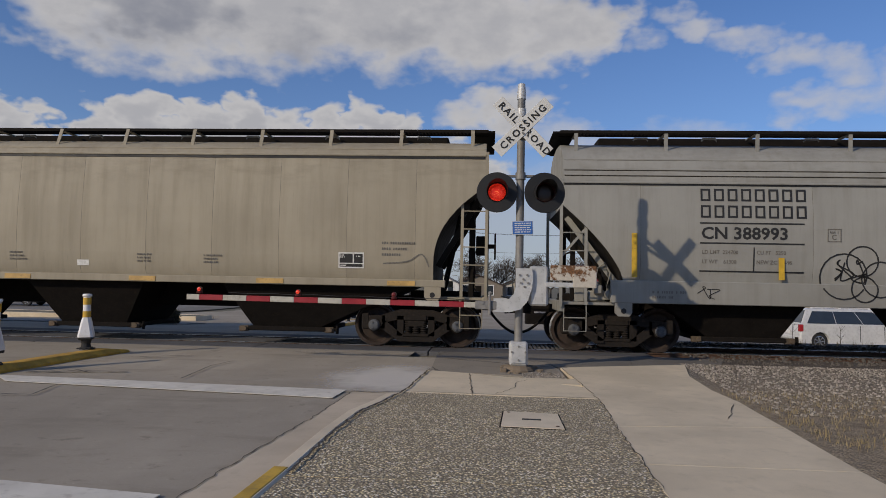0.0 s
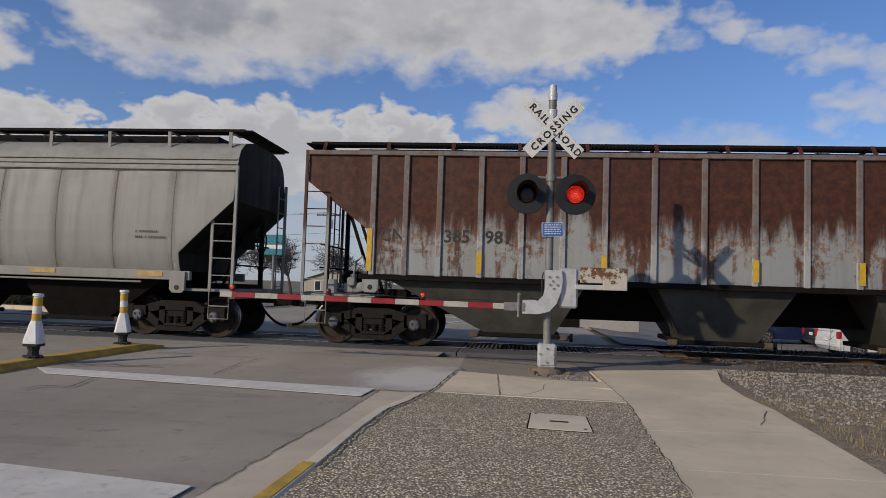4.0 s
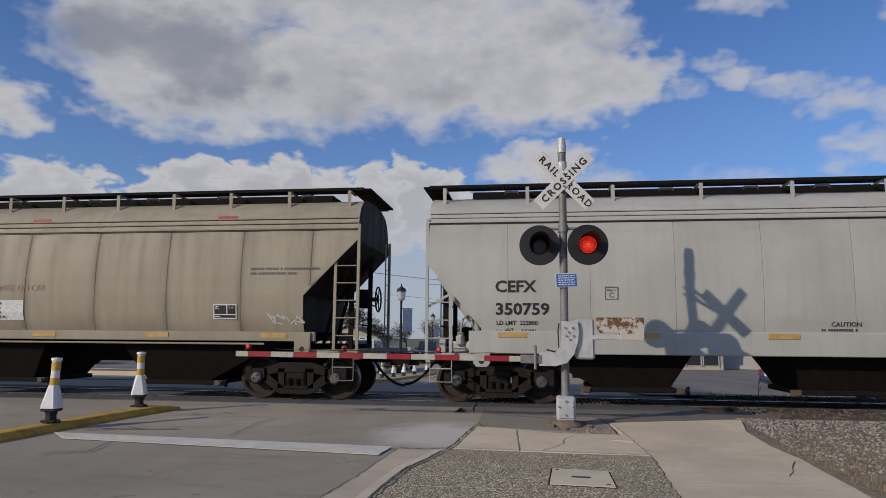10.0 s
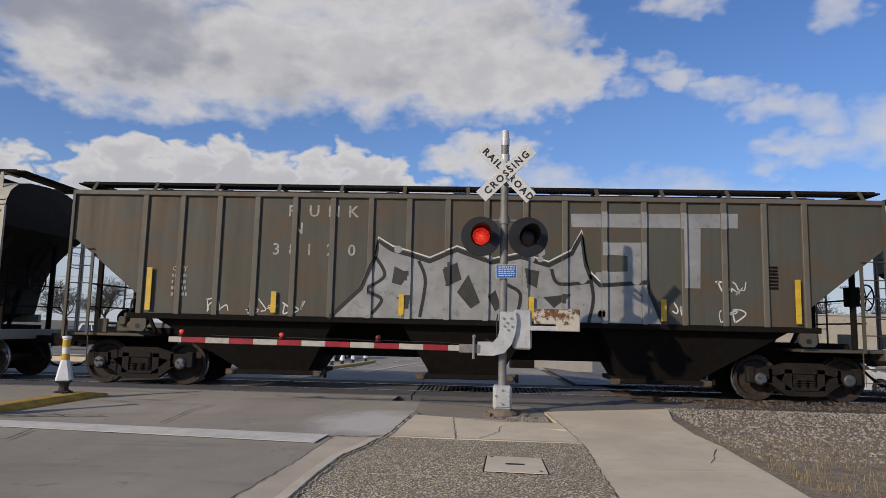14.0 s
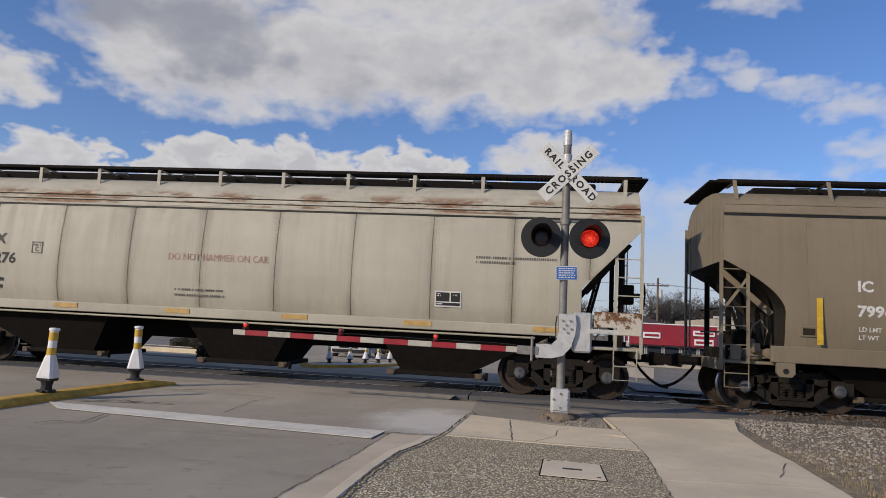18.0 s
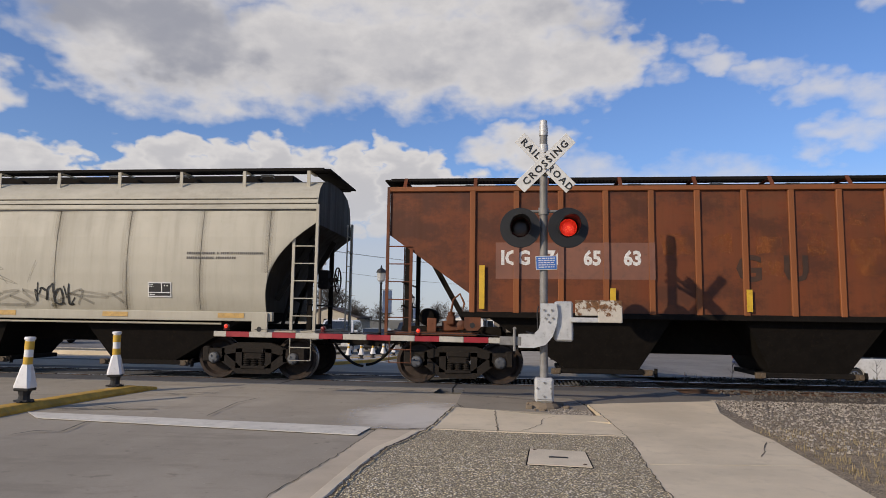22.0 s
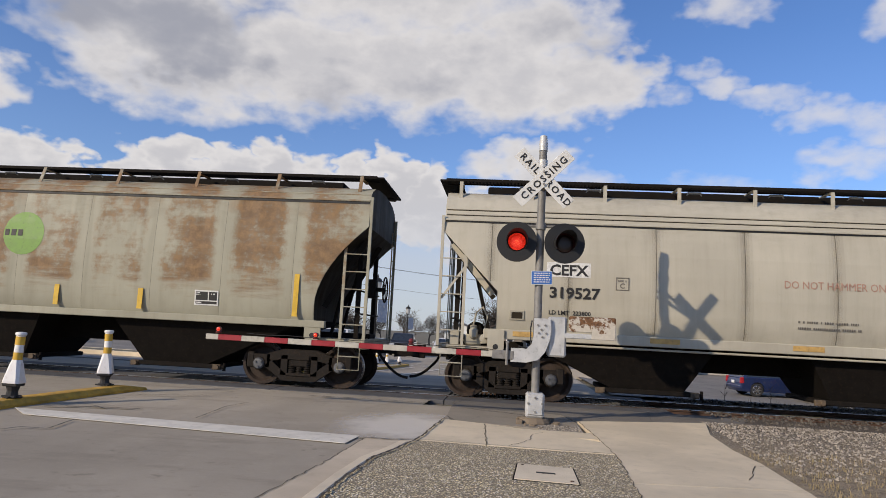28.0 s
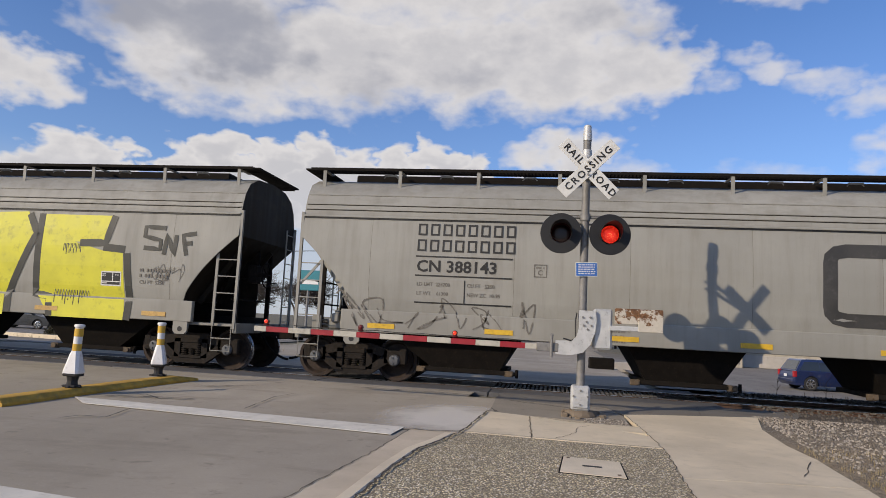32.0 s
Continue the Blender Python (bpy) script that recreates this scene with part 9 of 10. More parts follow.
def vehicle(kind, label, category, paint, m, long=4.6, wide=1.82, tall=1.5, belt=0.92, nose=0.8, tail=0.1, hood=1.15, rack=False, bed=0.0, hatch=0.35, plate=True):
    """A parked road vehicle, nose towards its +x, ground at z = 0."""
    car = thing(kind, label, category, m)
    h, w = long / 2, wide / 2
    ax0, ax1 = -h + 0.82, h - 0.88
    lo, r = 0.24, 0.4
    # lower body: side outline with wheel arches
    out = [(-h, 0.45), (-h + 0.02, belt - 0.22), (-h + 0.07, belt - 0.03), (-h + 0.2, belt + 0.02), (h - hood - 0.1, belt + 0.03), (h - hood + 0.15, belt + 0.01), (h - 0.35, nose + 0.02), (h - 0.06, nose - 0.12), (h, 0.55), (h - 0.02, 0.36), (h - 0.1, lo)]
    for cx in (ax1, ax0):
        out += [(cx + r * math.cos(a), 0.335 + r * math.sin(a)) for a in [radians(-14 + i * 208 / 10) for i in range(11)]]
    out += [(-h + 0.12, lo), (-h + 0.02, 0.36)]
    n = len(out)
    cz = 0.6
    v, levels = [], ((-w, 0.975), (-w + 0.07, 1.0), (w - 0.07, 1.0), (w, 0.975))
    for y, k in levels:
        v += [(x * k, y * (1 - 0.03 * max(0, z - 0.6)), cz + (z - cz) * k) for x, z in out]
    f = [(k * n + i, (k + 1) * n + i, (k + 1) * n + (i + 1) % n, k * n + (i + 1) % n) for k in range(3) for i in range(n)]
    f += [tuple(range(n)), tuple(reversed(range(3 * n, 4 * n)))]
    body = part("body", Mesh().add(v, f), paint, car, smooth=True)
    part("wheel_well", Mesh().box(ax0 - 0.42, ax0 + 0.42, -w + 0.1, w - 0.1, 0.3, 0.78).box(ax1 - 0.42, ax1 + 0.42, -w + 0.1, w - 0.1, 0.3, 0.7), RUBBER, car)
    part("door_line", Mesh().box(-0.02, 0.0, -w - 0.003, -w + 0.02, lo + 0.1, belt).box(h - hood - 0.5, h - hood - 0.48, -w - 0.003, -w + 0.02, lo + 0.1, belt), RUBBER, car)
    # cabin
    zb, zt = belt, tall
    xb0, xb1, xt0, xt1 = -h + tail + bed, h - hood + 0.1, -h + tail + bed + hatch, h - hood - 0.75
    wb, wt = w * 0.965, w * 0.8

    def gh(s, u, y):
        x0, x1 = xb0 + (xt0 - xb0) * u, xb1 + (xt1 - xb1) * u
        return Vector((x0 + (x1 - x0) * s, y * (wb + (wt - wb) * u), zb + (zt - zb) * u))

    c = [gh(s, u, y) for u in (0, 0.93) for s in (0, 1) for y in (-1, 1)]
    top = [gh(0.03, 1, -0.9), gh(0.03, 1, 0.9), gh(0.95, 1, -0.9), gh(0.95, 1, 0.9)]
    part("cabin", Mesh().add([tuple(p) for p in c + top], [(0, 2, 6, 4), (1, 5, 7, 3), (0, 4, 5, 1), (2, 3, 7, 6), (4, 6, 10, 8), (5, 9, 11, 7), (4, 8, 9, 5), (6, 7, 11, 10), (8, 10, 11, 9), (0, 1, 3, 2)]), paint, car)
    spans = ((0.05, 0.358), (0.366, 0.648), (0.656, 0.95)) if not bed else ((0.08, 0.48), (0.52, 0.94))
    for y in (-1, 1):
        for s0, s1 in spans:
            q = [gh(s0, 0.1, y), gh(s1, 0.1, y), gh(s1 - (0.05 if s1 > 0.9 else 0), 0.84, y), gh(s0 + (0.03 if s0 < 0.1 else 0), 0.84, y)]
            o = Vector((0, y * 0.012, 0))
            part("side_window", Mesh().add([tuple(p + o) for p in q] + [tuple(p - o) for p in q], [(0, 1, 2, 3), (7, 6, 5, 4), (0, 4, 5, 1), (1, 5, 6, 2), (2, 6, 7, 3), (3, 7, 4, 0)]), GLASS, car)
    for s, nm, o in ((1, "windscreen", 0.012), (0, "rear_window", -0.012)):
        q = [gh(s, 0.12, -0.88), gh(s, 0.12, 0.88), gh(s, 0.88, 0.86), gh(s, 0.88, -0.86)]
        o = Vector((o, 0, 0.006))
        part(nm, Mesh().add([tuple(p + o) for p in q] + [tuple(p - o) for p in q], [(0, 1, 2, 3), (7, 6, 5, 4), (0, 4, 5, 1), (1, 5, 6, 2), (2, 6, 7, 3), (3, 7, 4, 0)]), GLASS, car)
    # wheels
    for x in (ax0, ax1):
        for y, turn in ((-w + 0.11, 0), (w - 0.11, 180)):
            wh = part("wheel", TYRE, RUBBER, car, at=pose(x, y, 0.335, rz=turn))
            part("rim", RIM, CHROME, wh)
    # lamps, bumpers, mirrors, plates
    for y in (-1, 1):
        a, b = sorted((y * (w - 0.02), y * (w - 0.22)))
        part("tail_lamp", Mesh().bevel_box(-h - 0.006, -h + 0.16, *sorted((y * (w + 0.004), y * (w - 0.16))), belt - 0.28, belt + 0.02, 0.02), TAIL, car, "red tail lamp")
        part("head_lamp", Mesh().bevel_box(h - 0.3, h - 0.03, *sorted((y * (w - 0.01), y * (w - 0.42))), nose - 0.19, nose - 0.04, 0.03), LAMP_GLASS, car, "clear head lamp")
        part("mirror", Mesh().bevel_box(xb1 - 0.42, xb1 - 0.26, *sorted((y * (w + 0.16), y * (w - 0.04))), belt + 0.06, belt + 0.2, 0.03), paint, car)
    part("front_bumper", Mesh().bevel_box(h - 0.14, h + 0.015, -w + 0.1, w - 0.1, 0.3, 0.46, 0.03), RUBBER, car)
    grille = part("grille", Mesh().bevel_box(h - 0.1, h + 0.008, -w + 0.46, w - 0.46, 0.5, nose - 0.07, 0.02), BLACK, car, "dark front grille")
    part("grille_bar", Mesh().bevel_box(h, h + 0.014, -w + 0.46, w - 0.46, 0.6, 0.635, 0.005), CHROME, grille)
    part("rear_bumper", Mesh().bevel_box(-h - 0.03, -h + 0.12, -w + 0.06, w - 0.06, 0.38, 0.54, 0.03), paint, car)
    if plate:
        part("number_plate", Mesh().bevel_box(-h - 0.02, -h - 0.004, -0.16, 0.16, 0.62, 0.76, 0.003), PLASTIC, car, "plain pale plate")
    if rack:
        rk = Mesh()
        for y in (-1, 1):
            rk.bevel_box(xt0 + 0.2, xt1 - 0.15, *sorted((y * (wt - 0.1), y * (wt - 0.14))), zt + 0.03, zt + 0.065, 0.008)
            for x in (xt0 + 0.25, (xt0 + xt1) / 2, xt1 - 0.2):
                rk.box(x - 0.04, x + 0.04, *sorted((y * (wt - 0.1), y * (wt - 0.14))), zt - 0.03, zt + 0.04)
        part("roof_rail", rk, PLASTIC if paint is CAR_WHITE else CHROME, car)
    if bed:
        part("bed_wall", Mesh().box(-h + 0.06, -h + bed, -w + 0.03, -w + 0.1, belt, belt + 0.12).box(-h + 0.06, -h + bed, w - 0.1, w - 0.03, belt, belt + 0.12), paint, car)
    return car


def on_ground(x, y, rz):
    return pose(x, y, lift(x, y) - 0.01, rz=rz)


vehicle("minivan", "white minivan with dark windows and red tail lamps", "minivan", CAR_WHITE, on_ground(15.7, 30.6, 3), long=5.1, wide=1.98, tall=1.72, belt=1.02, nose=0.9, hood=1.05, rack=True, hatch=0.3)
vehicle("hatchback", "dark blue hatchback with silver wheels, parked on the lot", "car", CAR_BLUE, on_ground(14.0, 36.9, 6), long=4.5, tall=1.5, rack=False)
vehicle("sedan", "black sedan parked between the blue car and white minivan", "car", CAR_DARK, on_ground(16.4, 34.4, 4), long=4.6, tall=1.42, hatch=0.8)
vehicle("sport_utility", "white sport utility vehicle waiting beyond the track, nose to the crossing", "car", CAR_WHITE, on_ground(-9.2, 35.4, -86), long=4.7, wide=1.9, tall=1.78, belt=1.05, nose=0.98)
vehicle("sedan", "dark sedan waiting behind the white car", "car", CAR_DARK, on_ground(-8.7, 42.5, -86), long=4.6, tall=1.45, hatch=0.7)
vehicle("pickup_truck", "dark pickup truck waiting in the far queue", "pickup truck", CAR_DARK, on_ground(-8.6, 56, -86), long=5.5, wide=1.95, tall=1.8, belt=1.08, nose=1.0, bed=1.6)
vehicle("sedan", "white sedan far along the road", "car", CAR_WHITE, on_ground(-6.2, 66, -86), long=4.6, tall=1.45, hatch=0.7)
vehicle("pickup_truck", "white pickup truck parked beside the side street", "pickup truck", CAR_WHITE, on_ground(-31.4, 54.5, 4), long=5.6, wide=1.95, tall=1.8, belt=1.08, nose=1.0, bed=1.7)
vehicle("sport_utility", "dark sport utility vehicle parked by the side street", "car", CAR_DARK, on_ground(-38.2, 44.2, 8), long=4.6, wide=1.88, tall=1.7, belt=1.0, rack=True)
vehicle("sedan", "black sedan parked by the side street", "car", CAR_DARK, on_ground(-33.6, 45.6, 5), long=4.6, tall=1.45, hatch=0.7)
vehicle("hatchback", "silver hatchback parked along the side street", "car", CAR_SILVER, on_ground(-40.5, 52, 5), long=4.3, tall=1.5)

# low concrete pieces by the lot
tagged(part("low_wall", Mesh().bevel_box(-1.5, 1.5, -0.12, 0.12, -0.1, 0.42, 0.02), CONCRETE_GREY, at=on_ground(4.4, 33.4, 8)), "low pale concrete barrier at the lot's entrance", "barrier")
tagged(part("planter_box", Mesh().bevel_box(-0.55, 0.55, -0.3, 0.3, -0.05, 0.5, 0.05), UNDER, at=on_ground(2.3, 31.6, 4)), "dark low planter box by the lot's entrance", "planter")


# ---- buildings ----
BRICK_RED = m_plain("red_fascia_panel", (0.3, 0.022, 0.035), 0.45, var=0.12, scale=1.5, amount=0.15)
TAN_WALL = m_plain("tan_block_wall", (0.42, 0.37, 0.29), 0.85, var=0.12, scale=1.2, amount=0.25)
SHINGLE = m_plain("dark_roof_shingle", (0.06, 0.045, 0.042), 0.9, var=0.3, scale=4)
WHITE_WALL = m_plain("white_siding", (0.66, 0.66, 0.64), 0.7, var=0.08, scale=1.5, amount=0.15)
GREY_ROOF = m_plain("grey_roof_shingle", (0.16, 0.16, 0.17), 0.9, var=0.25, scale=4)


def hip_roof(x0, x1, y0, y1, z0, z1, ridge):
    ym = (y0 + y1) / 2
    return Mesh().add([(x0, y0, z0), (x1, y0, z0), (x1, y1, z0), (x0, y1, z0), (x0 + ridge, ym, z1), (x1 - ridge, ym, z1)], [(0, 1, 5, 4), (1, 2, 5), (2, 3, 4, 5), (3, 0, 4), (0, 3, 2, 1)])


shop = thing("shop_building", "low shop with a dark red fascia and white sign plates", "building", pose(0, 0, -0.95))
part("wall", Mesh().box(8.4, 15.4, 58.2, 70, 0, 2.9), TAN_WALL, shop)
part("fascia", Mesh().bevel_box(8.2, 15.1, 57.6, 58.2, 1.8, 3.5, 0.04), BRICK_RED, shop, "dark red panelled fascia")
part("fascia_trim", Mesh().bevel_box(8.15, 15.15, 57.55, 58.25, 3.5, 3.6, 0.03), PLASTIC, shop, "pale fascia trim")
for x in (8.8, 10.2, 11.6, 13.0, 14.4):
    pane = part("shop_window", Mesh().bevel_box(x - 0.55, x + 0.6, 58.12, 58.19, 0.4, 1.7, 0.02), GLASS, shop)
    part("window_frame", Mesh().box(x - 0.62, x - 0.55, 58.08, 58.2, 0.3, 1.79).box(x + 0.6, x + 0.67, 58.08, 58.2, 0.3, 1.79).box(x - 0.62, x + 0.67, 58.08, 58.2, 1.7, 1.79), ALU, pane)
for x0, x1, z0, z1 in ((9.2, 10.6, 2.35, 2.85), (7.6, 8.1, 1.9, 2.7), (13.2, 14.9, 2.7, 3.15), (13.3, 14.8, 1.95, 2.45)):
    sgn = part("sign_plate", Mesh().bevel_box(x0, x1, 57.5, 57.6, z0, z1, 0.02), PLASTIC, shop, "white sign plate")
    part("sign_mark", Mesh().box(x0 + 0.12, x1 - 0.12, 57.49, 57.5, z0 + 0.15, z1 - 0.15), BRICK_RED, sgn)
part("roof", hip_roof(5.5, 13, 62, 72, 3.3, 4.7, 3.0), SHINGLE, shop, "dark shingled hip roof")
tanb = thing("long_tan_building", "long low tan building with a flat roof and blue-grey trim", "building", pose(0, 0, -0.95))
part("wall", Mesh().bevel_box(15.5, 42, 60, 76, 0, 4.3, 0.03), TAN_WALL, tanb)
part("parapet", Mesh().bevel_box(15.4, 42.1, 59.9, 60.1, 4.3, 4.5, 0.03), ALU, tanb)
part("lower_band", Mesh().bevel_box(15.5, 42, 59.9, 60.0, 0, 1.0, 0.02), CONCRETE_GREY, tanb)
for i in range(7):
    x = 17.2 + i * 3.6
    pane = part("window", Mesh().bevel_box(x, x + 1.6, 59.93, 60.0, 1.5, 2.7, 0.02), GLASS, tanb)
    part("window_sill", Mesh().box(x - 0.1, x + 1.7, 59.85, 60.0, 1.4, 1.5), ALU, pane)


def house(x, y, w, d, eave, ridge, label, wall_mat, roof_mat):
    z0 = lift(x, y) - 0.05
    hs = thing("house", label, "house", pose(x, y, z0))
    part("wall", Mesh().prism([(-w / 2, 0), (w / 2, 0), (w / 2, eave), (0, ridge - 0.1), (-w / 2, eave)], 0, d), wall_mat, hs)
    for s in (-1, 1):
        part("roof", Mesh().add([(s * (w / 2 + 0.3), -0.3, eave - 0.25), (0, -0.3, ridge), (0, d + 0.3, ridge), (s * (w / 2 + 0.3), d + 0.3, eave - 0.25),
                                 (s * (w / 2 + 0.3), -0.3, eave - 0.1), (0, -0.3, ridge + 0.15), (0, d + 0.3, ridge + 0.15), (s * (w / 2 + 0.3), d + 0.3, eave - 0.1)],
                                [(0, 1, 2, 3), (4, 7, 6, 5), (0, 4, 5, 1), (1, 5, 6, 2), (2, 6, 7, 3), (3, 7, 4, 0)]), roof_mat, hs)
    for cx in (-w * 0.25, w * 0.25):
        for cz in [0.8 + 2.4 * k for k in range(max(1, int(eave / 2.6)))]:
            win = part("window", Mesh().bevel_box(cx - 0.4, cx + 0.4, -0.06, 0.0, cz, cz + 1.3, 0.01), GLASS, hs)
            part("window_frame", Mesh().box(cx - 0.5, cx - 0.4, -0.05, 0, cz - 0.1, cz + 1.4).box(cx + 0.4, cx + 0.5, -0.05, 0, cz - 0.1, cz + 1.4).box(cx - 0.4, cx + 0.4, -0.05, 0, cz + 1.3, cz + 1.4).box(cx - 0.4, cx + 0.4, -0.08, 0, cz - 0.1, cz), PLASTIC, win)
    part("door", Mesh().bevel_box(-0.45, 0.45, -0.05, 0, 0, 2.05, 0.01), UNDER, hs)


house(-6.3, 92, 4.6, 8, 2.35, 3.4, "white house with a grey gable roof", WHITE_WALL, GREY_ROOF)
house(-1.4, 96, 7.0, 9, 2.3, 3.5, "small brown house with a dark roof", m_plain("brown_siding", (0.2, 0.17, 0.135), 0.8, var=0.12, scale=1.2), SHINGLE)
house(-27, 96, 9, 9, 2.4, 3.7, "tan house far behind bare trees", TAN_WALL, SHINGLE)
house(4.6, 98, 5.5, 9, 2.3, 3.3, "low tan house behind bare trees", TAN_WALL, SHINGLE)


# ---- street lamps, poles, wires ----
BANNER = m_plain("faded_banner_cloth", (0.07, 0.11, 0.2), 0.8, var=0.25, scale=3, dirt=(0.3, 0.3, 0.3), amount=0.5)


def street_lamp(x, y, h, label):
    s = thing("street_lamp", label, "street lamp", pose(x, y, lift(x, y) - 0.02))
    part("base", Mesh().lathe([(0.22, 0), (0.22, 0.12), (0.17, 0.2), (0.14, 0.7), (0.09, 0.85)], 12), BLACK, s, smooth=True)
    part("column", Mesh().lathe([(0.075, 0.8), (0.055, h - 0.9), (0.08, h - 0.86), (0.06, h - 0.8)], 12), BLACK, s, smooth=True)
    lantern = part("lantern", Mesh().lathe([(0.09, h - 0.8), (0.2, h - 0.7), (0.24, h - 0.3), (0.2, h - 0.25)], 8), LAMP_GLASS, s, "frosted lantern glass")
    part("lantern_roof", Mesh().lathe([(0.29, h - 0.28), (0.2, h - 0.12), (0.06, h - 0.04), (0.03, h + 0.1), (0.005, h + 0.14)], 8), BLACK, lantern)
    part("banner_arm", Mesh().tube((0, 0, h - 1.2), (0.62, 0, h - 1.2), 0.018).tube((0, 0, h - 2.45), (0.62, 0, h - 2.45), 0.018), BLACK, s)
    part("banner", Mesh().bevel_box(0.1, 0.6, -0.008, 0.008, h - 2.42, h - 1.23, 0.003), BANNER, s, "faded blue cloth banner")


street_lamp(-7.0, 35.2, 4.6, "black ornate street lamp with a blue banner on the median")
street_lamp(-10.5, 70, 4.6, "black ornate street lamp with a blue banner along the road")

WOOD_POLE = m_plain("weathered_pole_timber", (0.13, 0.1, 0.075), 0.9, var=0.3, scale=3)
poles = []
for x, y, h in ((-19, 65, 9.6), (14, 78, 9.2), (46, 84, 9.4), (-52, 60, 9.6)):
    p = thing("utility_pole", "weathered timber utility pole with a crossarm", "utility pole", pose(x, y, lift(x, y) - 0.1), group="utility poles")
    part("pole", Mesh().tube((0, 0, 0), (0, 0, h), 0.16, 0.11, 12), WOOD_POLE, p, smooth=True)
    part("crossarm", Mesh().bevel_box(-1.2, 1.2, -0.06, 0.06, h - 0.9, h - 0.76, 0.01), WOOD_POLE, p)
    for q in (-1.1, -0.5, 0.5, 1.1):
        part("insulator", Mesh().lathe([(0.03, h - 0.76), (0.05, h - 0.68), (0.03, h - 0.6)], 8, at=(q, 0, 0)), CHROME, p)
    part("transformer", Mesh().lathe([(0.02, h - 2.2), (0.22, h - 2.15), (0.22, h - 1.35), (0.05, h - 1.28)], 12, at=(0.3, -0.1, 0)), ALU, p, smooth=True)
    poles.append((x, y, lift(x, y) - 0.1 + h))
poles.sort()
for off, z in ((-1.1, -0.6), (0.5, -0.6), (0.0, -2.6)):
    m = Mesh()
    for (xa, ya, za), (xb, yb, zb) in zip(poles, poles[1:]):
        pts = []
        for i in range(15):
            t = i / 14
            pts.append((xa + (xb - xa) * t, ya + (yb - ya) * t + off * 0.4, za + (zb - za) * t + z - 3.6 * t * (1 - t) * 0.9))
        m.path(pts, 0.012, 4)
    tagged(part("power_line", m, BLACK), "thin black overhead power line between timber poles", "power line", group="power lines")
store = thing("store_sign", "tall blue-green store sign on a steel post", "sign", pose(-22.6, 60, -0.65))
part("post", Mesh().tube((0, 0, 0), (0, 0, 4.6), 0.12, n=12), STEEL, store)
face = part("panel", Mesh().bevel_box(-1.1, 1.1, -0.15, 0.15, 4.4, 6.3, 0.05), m_plain("teal_sign_face", (0.02, 0.2, 0.24), 0.4, var=0.08), store)
part("panel_band", Mesh().box(-1.0, 1.0, -0.165, -0.15, 5.0, 5.35), PLASTIC, face)


# ---- bare winter trees ----
def bare_tree_meshes(seed, h, spread):
    rng = random.Random(seed)
    trunk, crown = Mesh(), Mesh()

    def grow(p, d, ln, r, depth, m):
        n = 3 if depth < 4 else 2
        q = p
        for i in range(n):
            d = (d + Vector((rng.gauss(0, 0.14), rng.gauss(0, 0.14), rng.gauss(0.03, 0.08)))).normalized()
            e = q + d * ln / n
            rr = r * (1 - 0.45 * (i + 1) / n)
            m.tube(q, e, r * (1 - 0.45 * i / n), rr, 7 if depth == 0 else 5 if depth < 3 else 3, caps=False)
            q = e
            if depth < 5 and i < n - 1 and depth > 0:
                kid(q, d, ln * 0.62, rr * 0.6, depth + 1)
        if depth < 5:
            for _ in range(5 if depth == 0 else 3 if depth < 4 else 4):
                kid(q, d, ln * rng.uniform(0.55, 0.85), r * 0.5, depth + 1)

    def kid(q, d, ln, r, depth):
        side = Vector((rng.gauss(0, 1), rng.gauss(0, 1), rng.gauss(0.15, 0.5))).normalized()
        grow(q, (d * (0.75 if depth > 1 else 0.8) + side * spread).normalized(), ln, max(r, 0.011), depth, crown)

    grow(Vector((0, 0, -0.1)), Vector((0, 0, 1)), h * 0.28, h * 0.024, 0, trunk)
    out = trunk.mesh("trunk", smooth=True), crown.mesh("crown", clean=False)
    for me in out:
        me.materials.append(BARK)
    return out


KINDS = [bare_tree_meshes(s, h, sp) for s, h, sp in ((1, 8.0, 0.75), (2, 7.0, 0.85), (3, 9.0, 0.65), (4, 6.0, 0.9))]
TOP = [max(v.co.z for v in k[1].vertices) for k in KINDS]


def bare_tree(x, y, tall, kind, turn):
    k = tall / TOP[kind]
    t = thing("bare_tree", "leafless winter tree with a dense fan of fine twigs", "tree", pose(x, y, lift(x, y) - 0.1, rz=turn), group="bare trees on the horizon")
    s = Matrix.Diagonal((k * 1.1, k * 1.1, k, 1))
    part("trunk", KINDS[kind][0], BARK, t, at=s)
    part("crown", KINDS[kind][1], BARK, t, at=s)


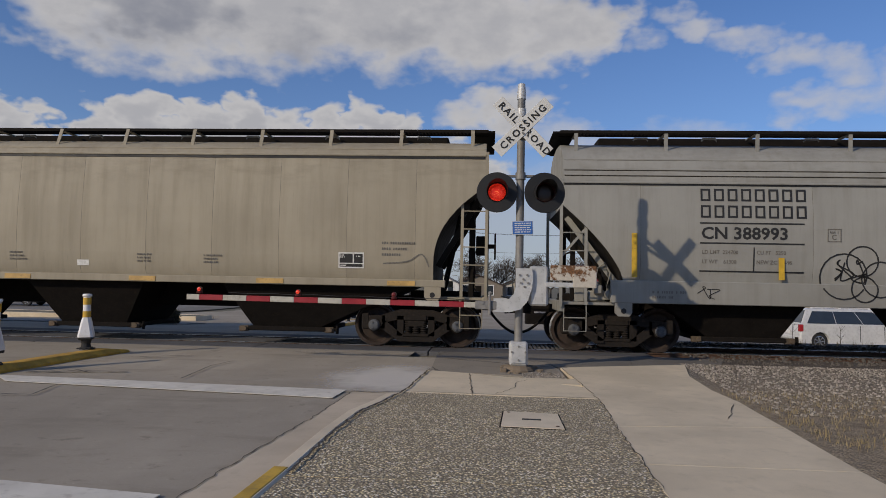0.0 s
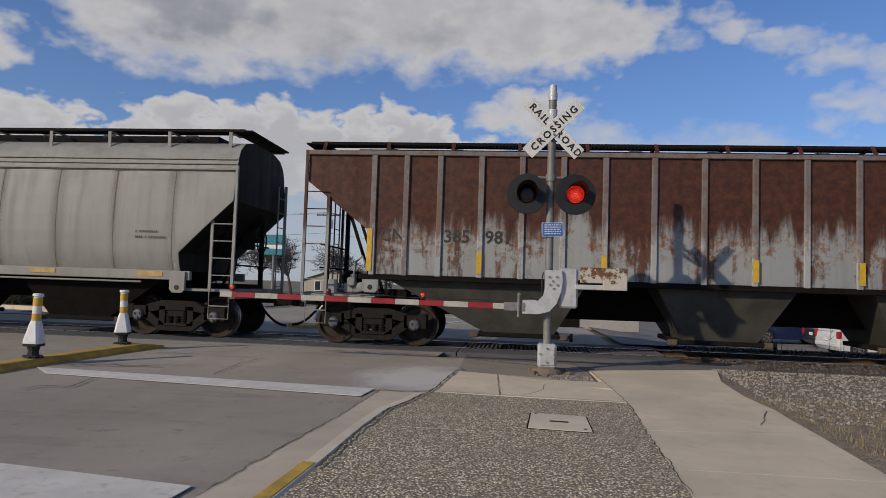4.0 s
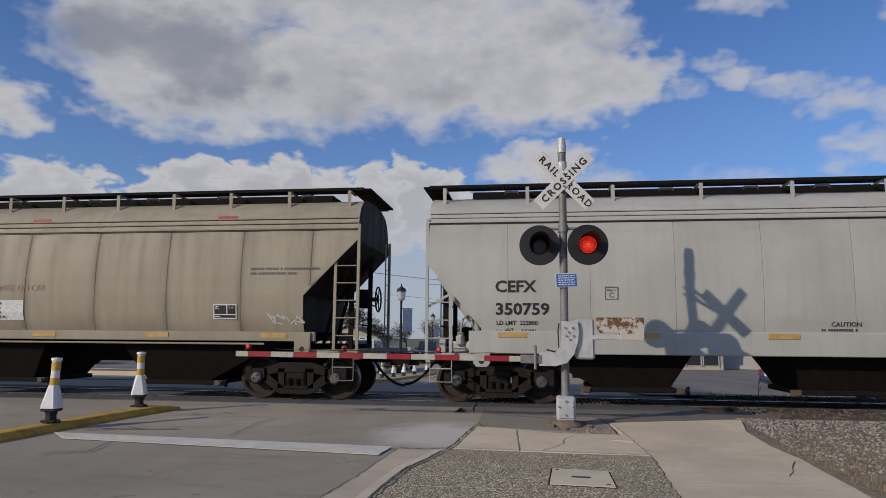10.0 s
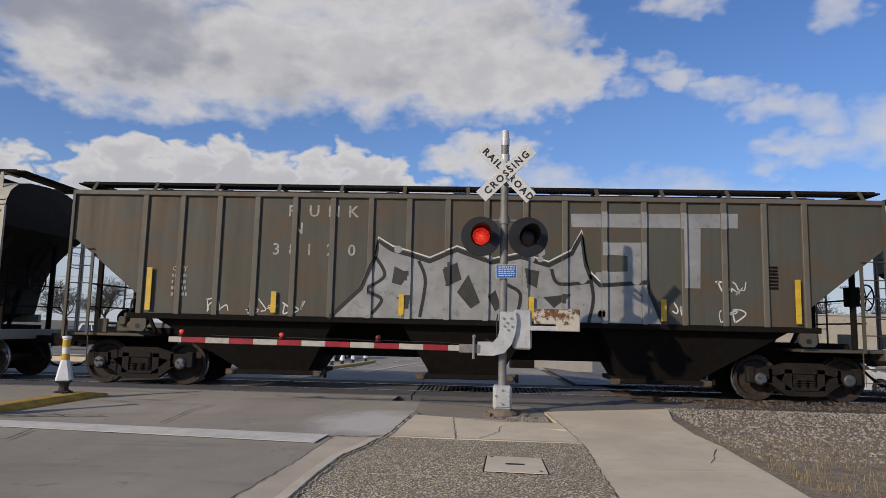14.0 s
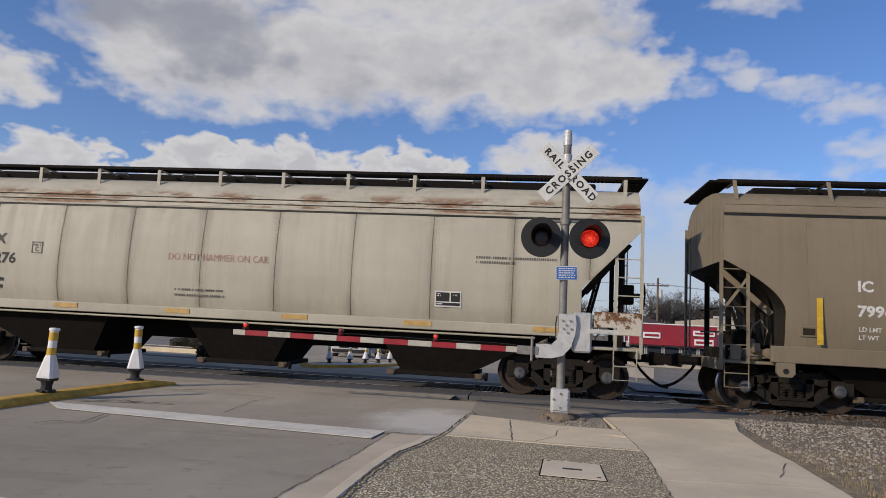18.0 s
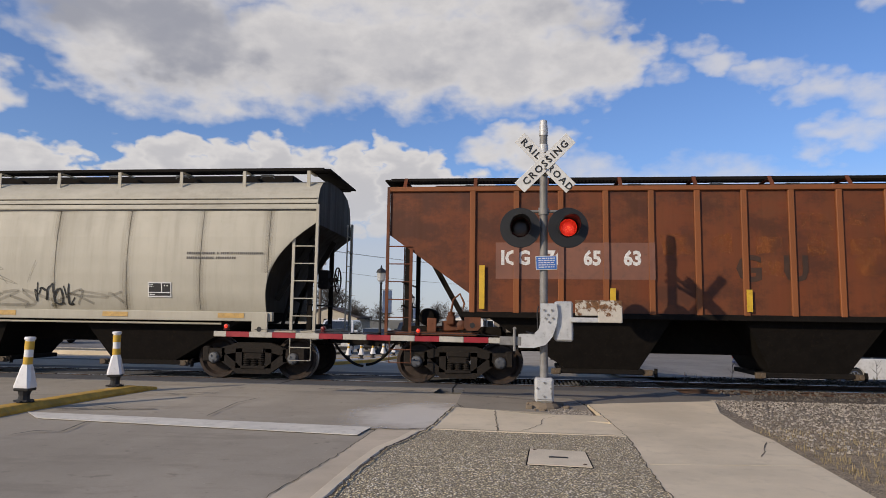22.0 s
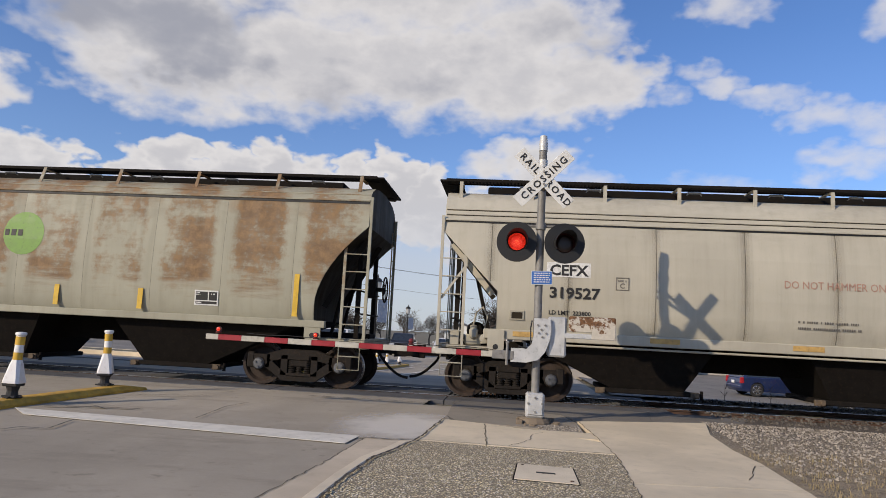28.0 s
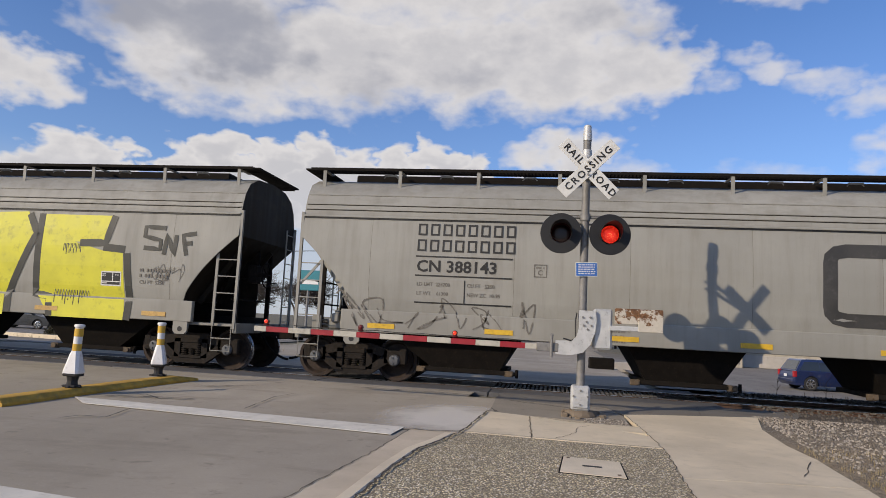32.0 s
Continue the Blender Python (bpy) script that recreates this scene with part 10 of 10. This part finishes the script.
rngt = random.Random(77)
for x, y, tall in ((33.5, 84, 7.4), (38.5, 87, 7.8), (28.6, 88, 7.2), (23.2, 86, 7.0), (15.7, 88, 8.2), (18.5, 92, 7.5), (12.2, 96, 6.6), (21.5, 90, 7.8), (25.0, 95, 7.0), (31.3, 92, 8.2), (36, 98, 7.5), (42, 92, 7.6), (9.2, 100, 6.2), (28, 104, 6.5),
                   (-1.4, 100, 7.0), (1.5, 104, 6.4), (5.8, 106, 6.8), (-4.0, 108, 7.6), (-8.2, 104, 7.2), (-11.5, 100, 8.0), (-15, 97, 8.4), (-19.5, 102, 7.4), (-24, 100, 8.2), (-29, 105, 7.6), (-34, 98, 8.4), (-40, 102, 8.0), (-47, 100, 8.6), (-54, 96, 8.2), (-62, 100, 8.0), (49, 98, 8.0), (57, 96, 7.8), (-70, 92, 8.0), (65, 95, 8.2)):
    bare_tree(x, y, tall * (0.66 if -25 < x < -3 else 1.12), rngt.randrange(4), rngt.uniform(0, 360))

# ---- the moving things ----
def flash_rows(side):
    """Poses of a lens: it turns over at each beat."""
    beat, start = FLASH
    angle = 0.0 if side < 0 else 178.0
    rows = [(0.0, angle)]
    k = 1
    while start + k * beat < 31.9:
        f0 = round((start + k * beat) * 30)
        f0 -= (f0 + 1) % 30 == 0
        to = 178.0 - angle
        rows += [(f0 / 30, angle), ((f0 + 1) / 30, 89.0), ((f0 + 2) / 30, to)]
        angle = to
        k += 1
    rows.append((32.0, angle))
    return rows


def motions():
    keys = [(t, s) for t, s in RUN]
    for car, x in TRAIN:
        walk(car, [(t, pose(x + s, TY, RZ)) for t, s in keys])
    # wheels roll without slipping: the run between the keys is read off a smooth curve
    ts, ss = np.array([t for t, _ in RUN]), np.array([s for _, s in RUN])
    fine = np.arange(0, 961)
    fit = np.polynomial.Chebyshev.fit(ts, ss, 6)
    turn = fit(fine / 30.0) / WHEEL_R
    spins = [Matrix.Rotation(float(a), 4, "Y") for a in turn]
    for w, dx in WHEELSETS:
        at = pose(dx, 0, WHEEL_R)
        walk(w, [(i / 30.0, at @ spins[i]) for i in range(961)])
    for ob, at, side in ROTORS:
        walk(ob, [(t, at @ pose(0, 0, 0, rz=a)) for t, a in flash_rows(side)])


motions()
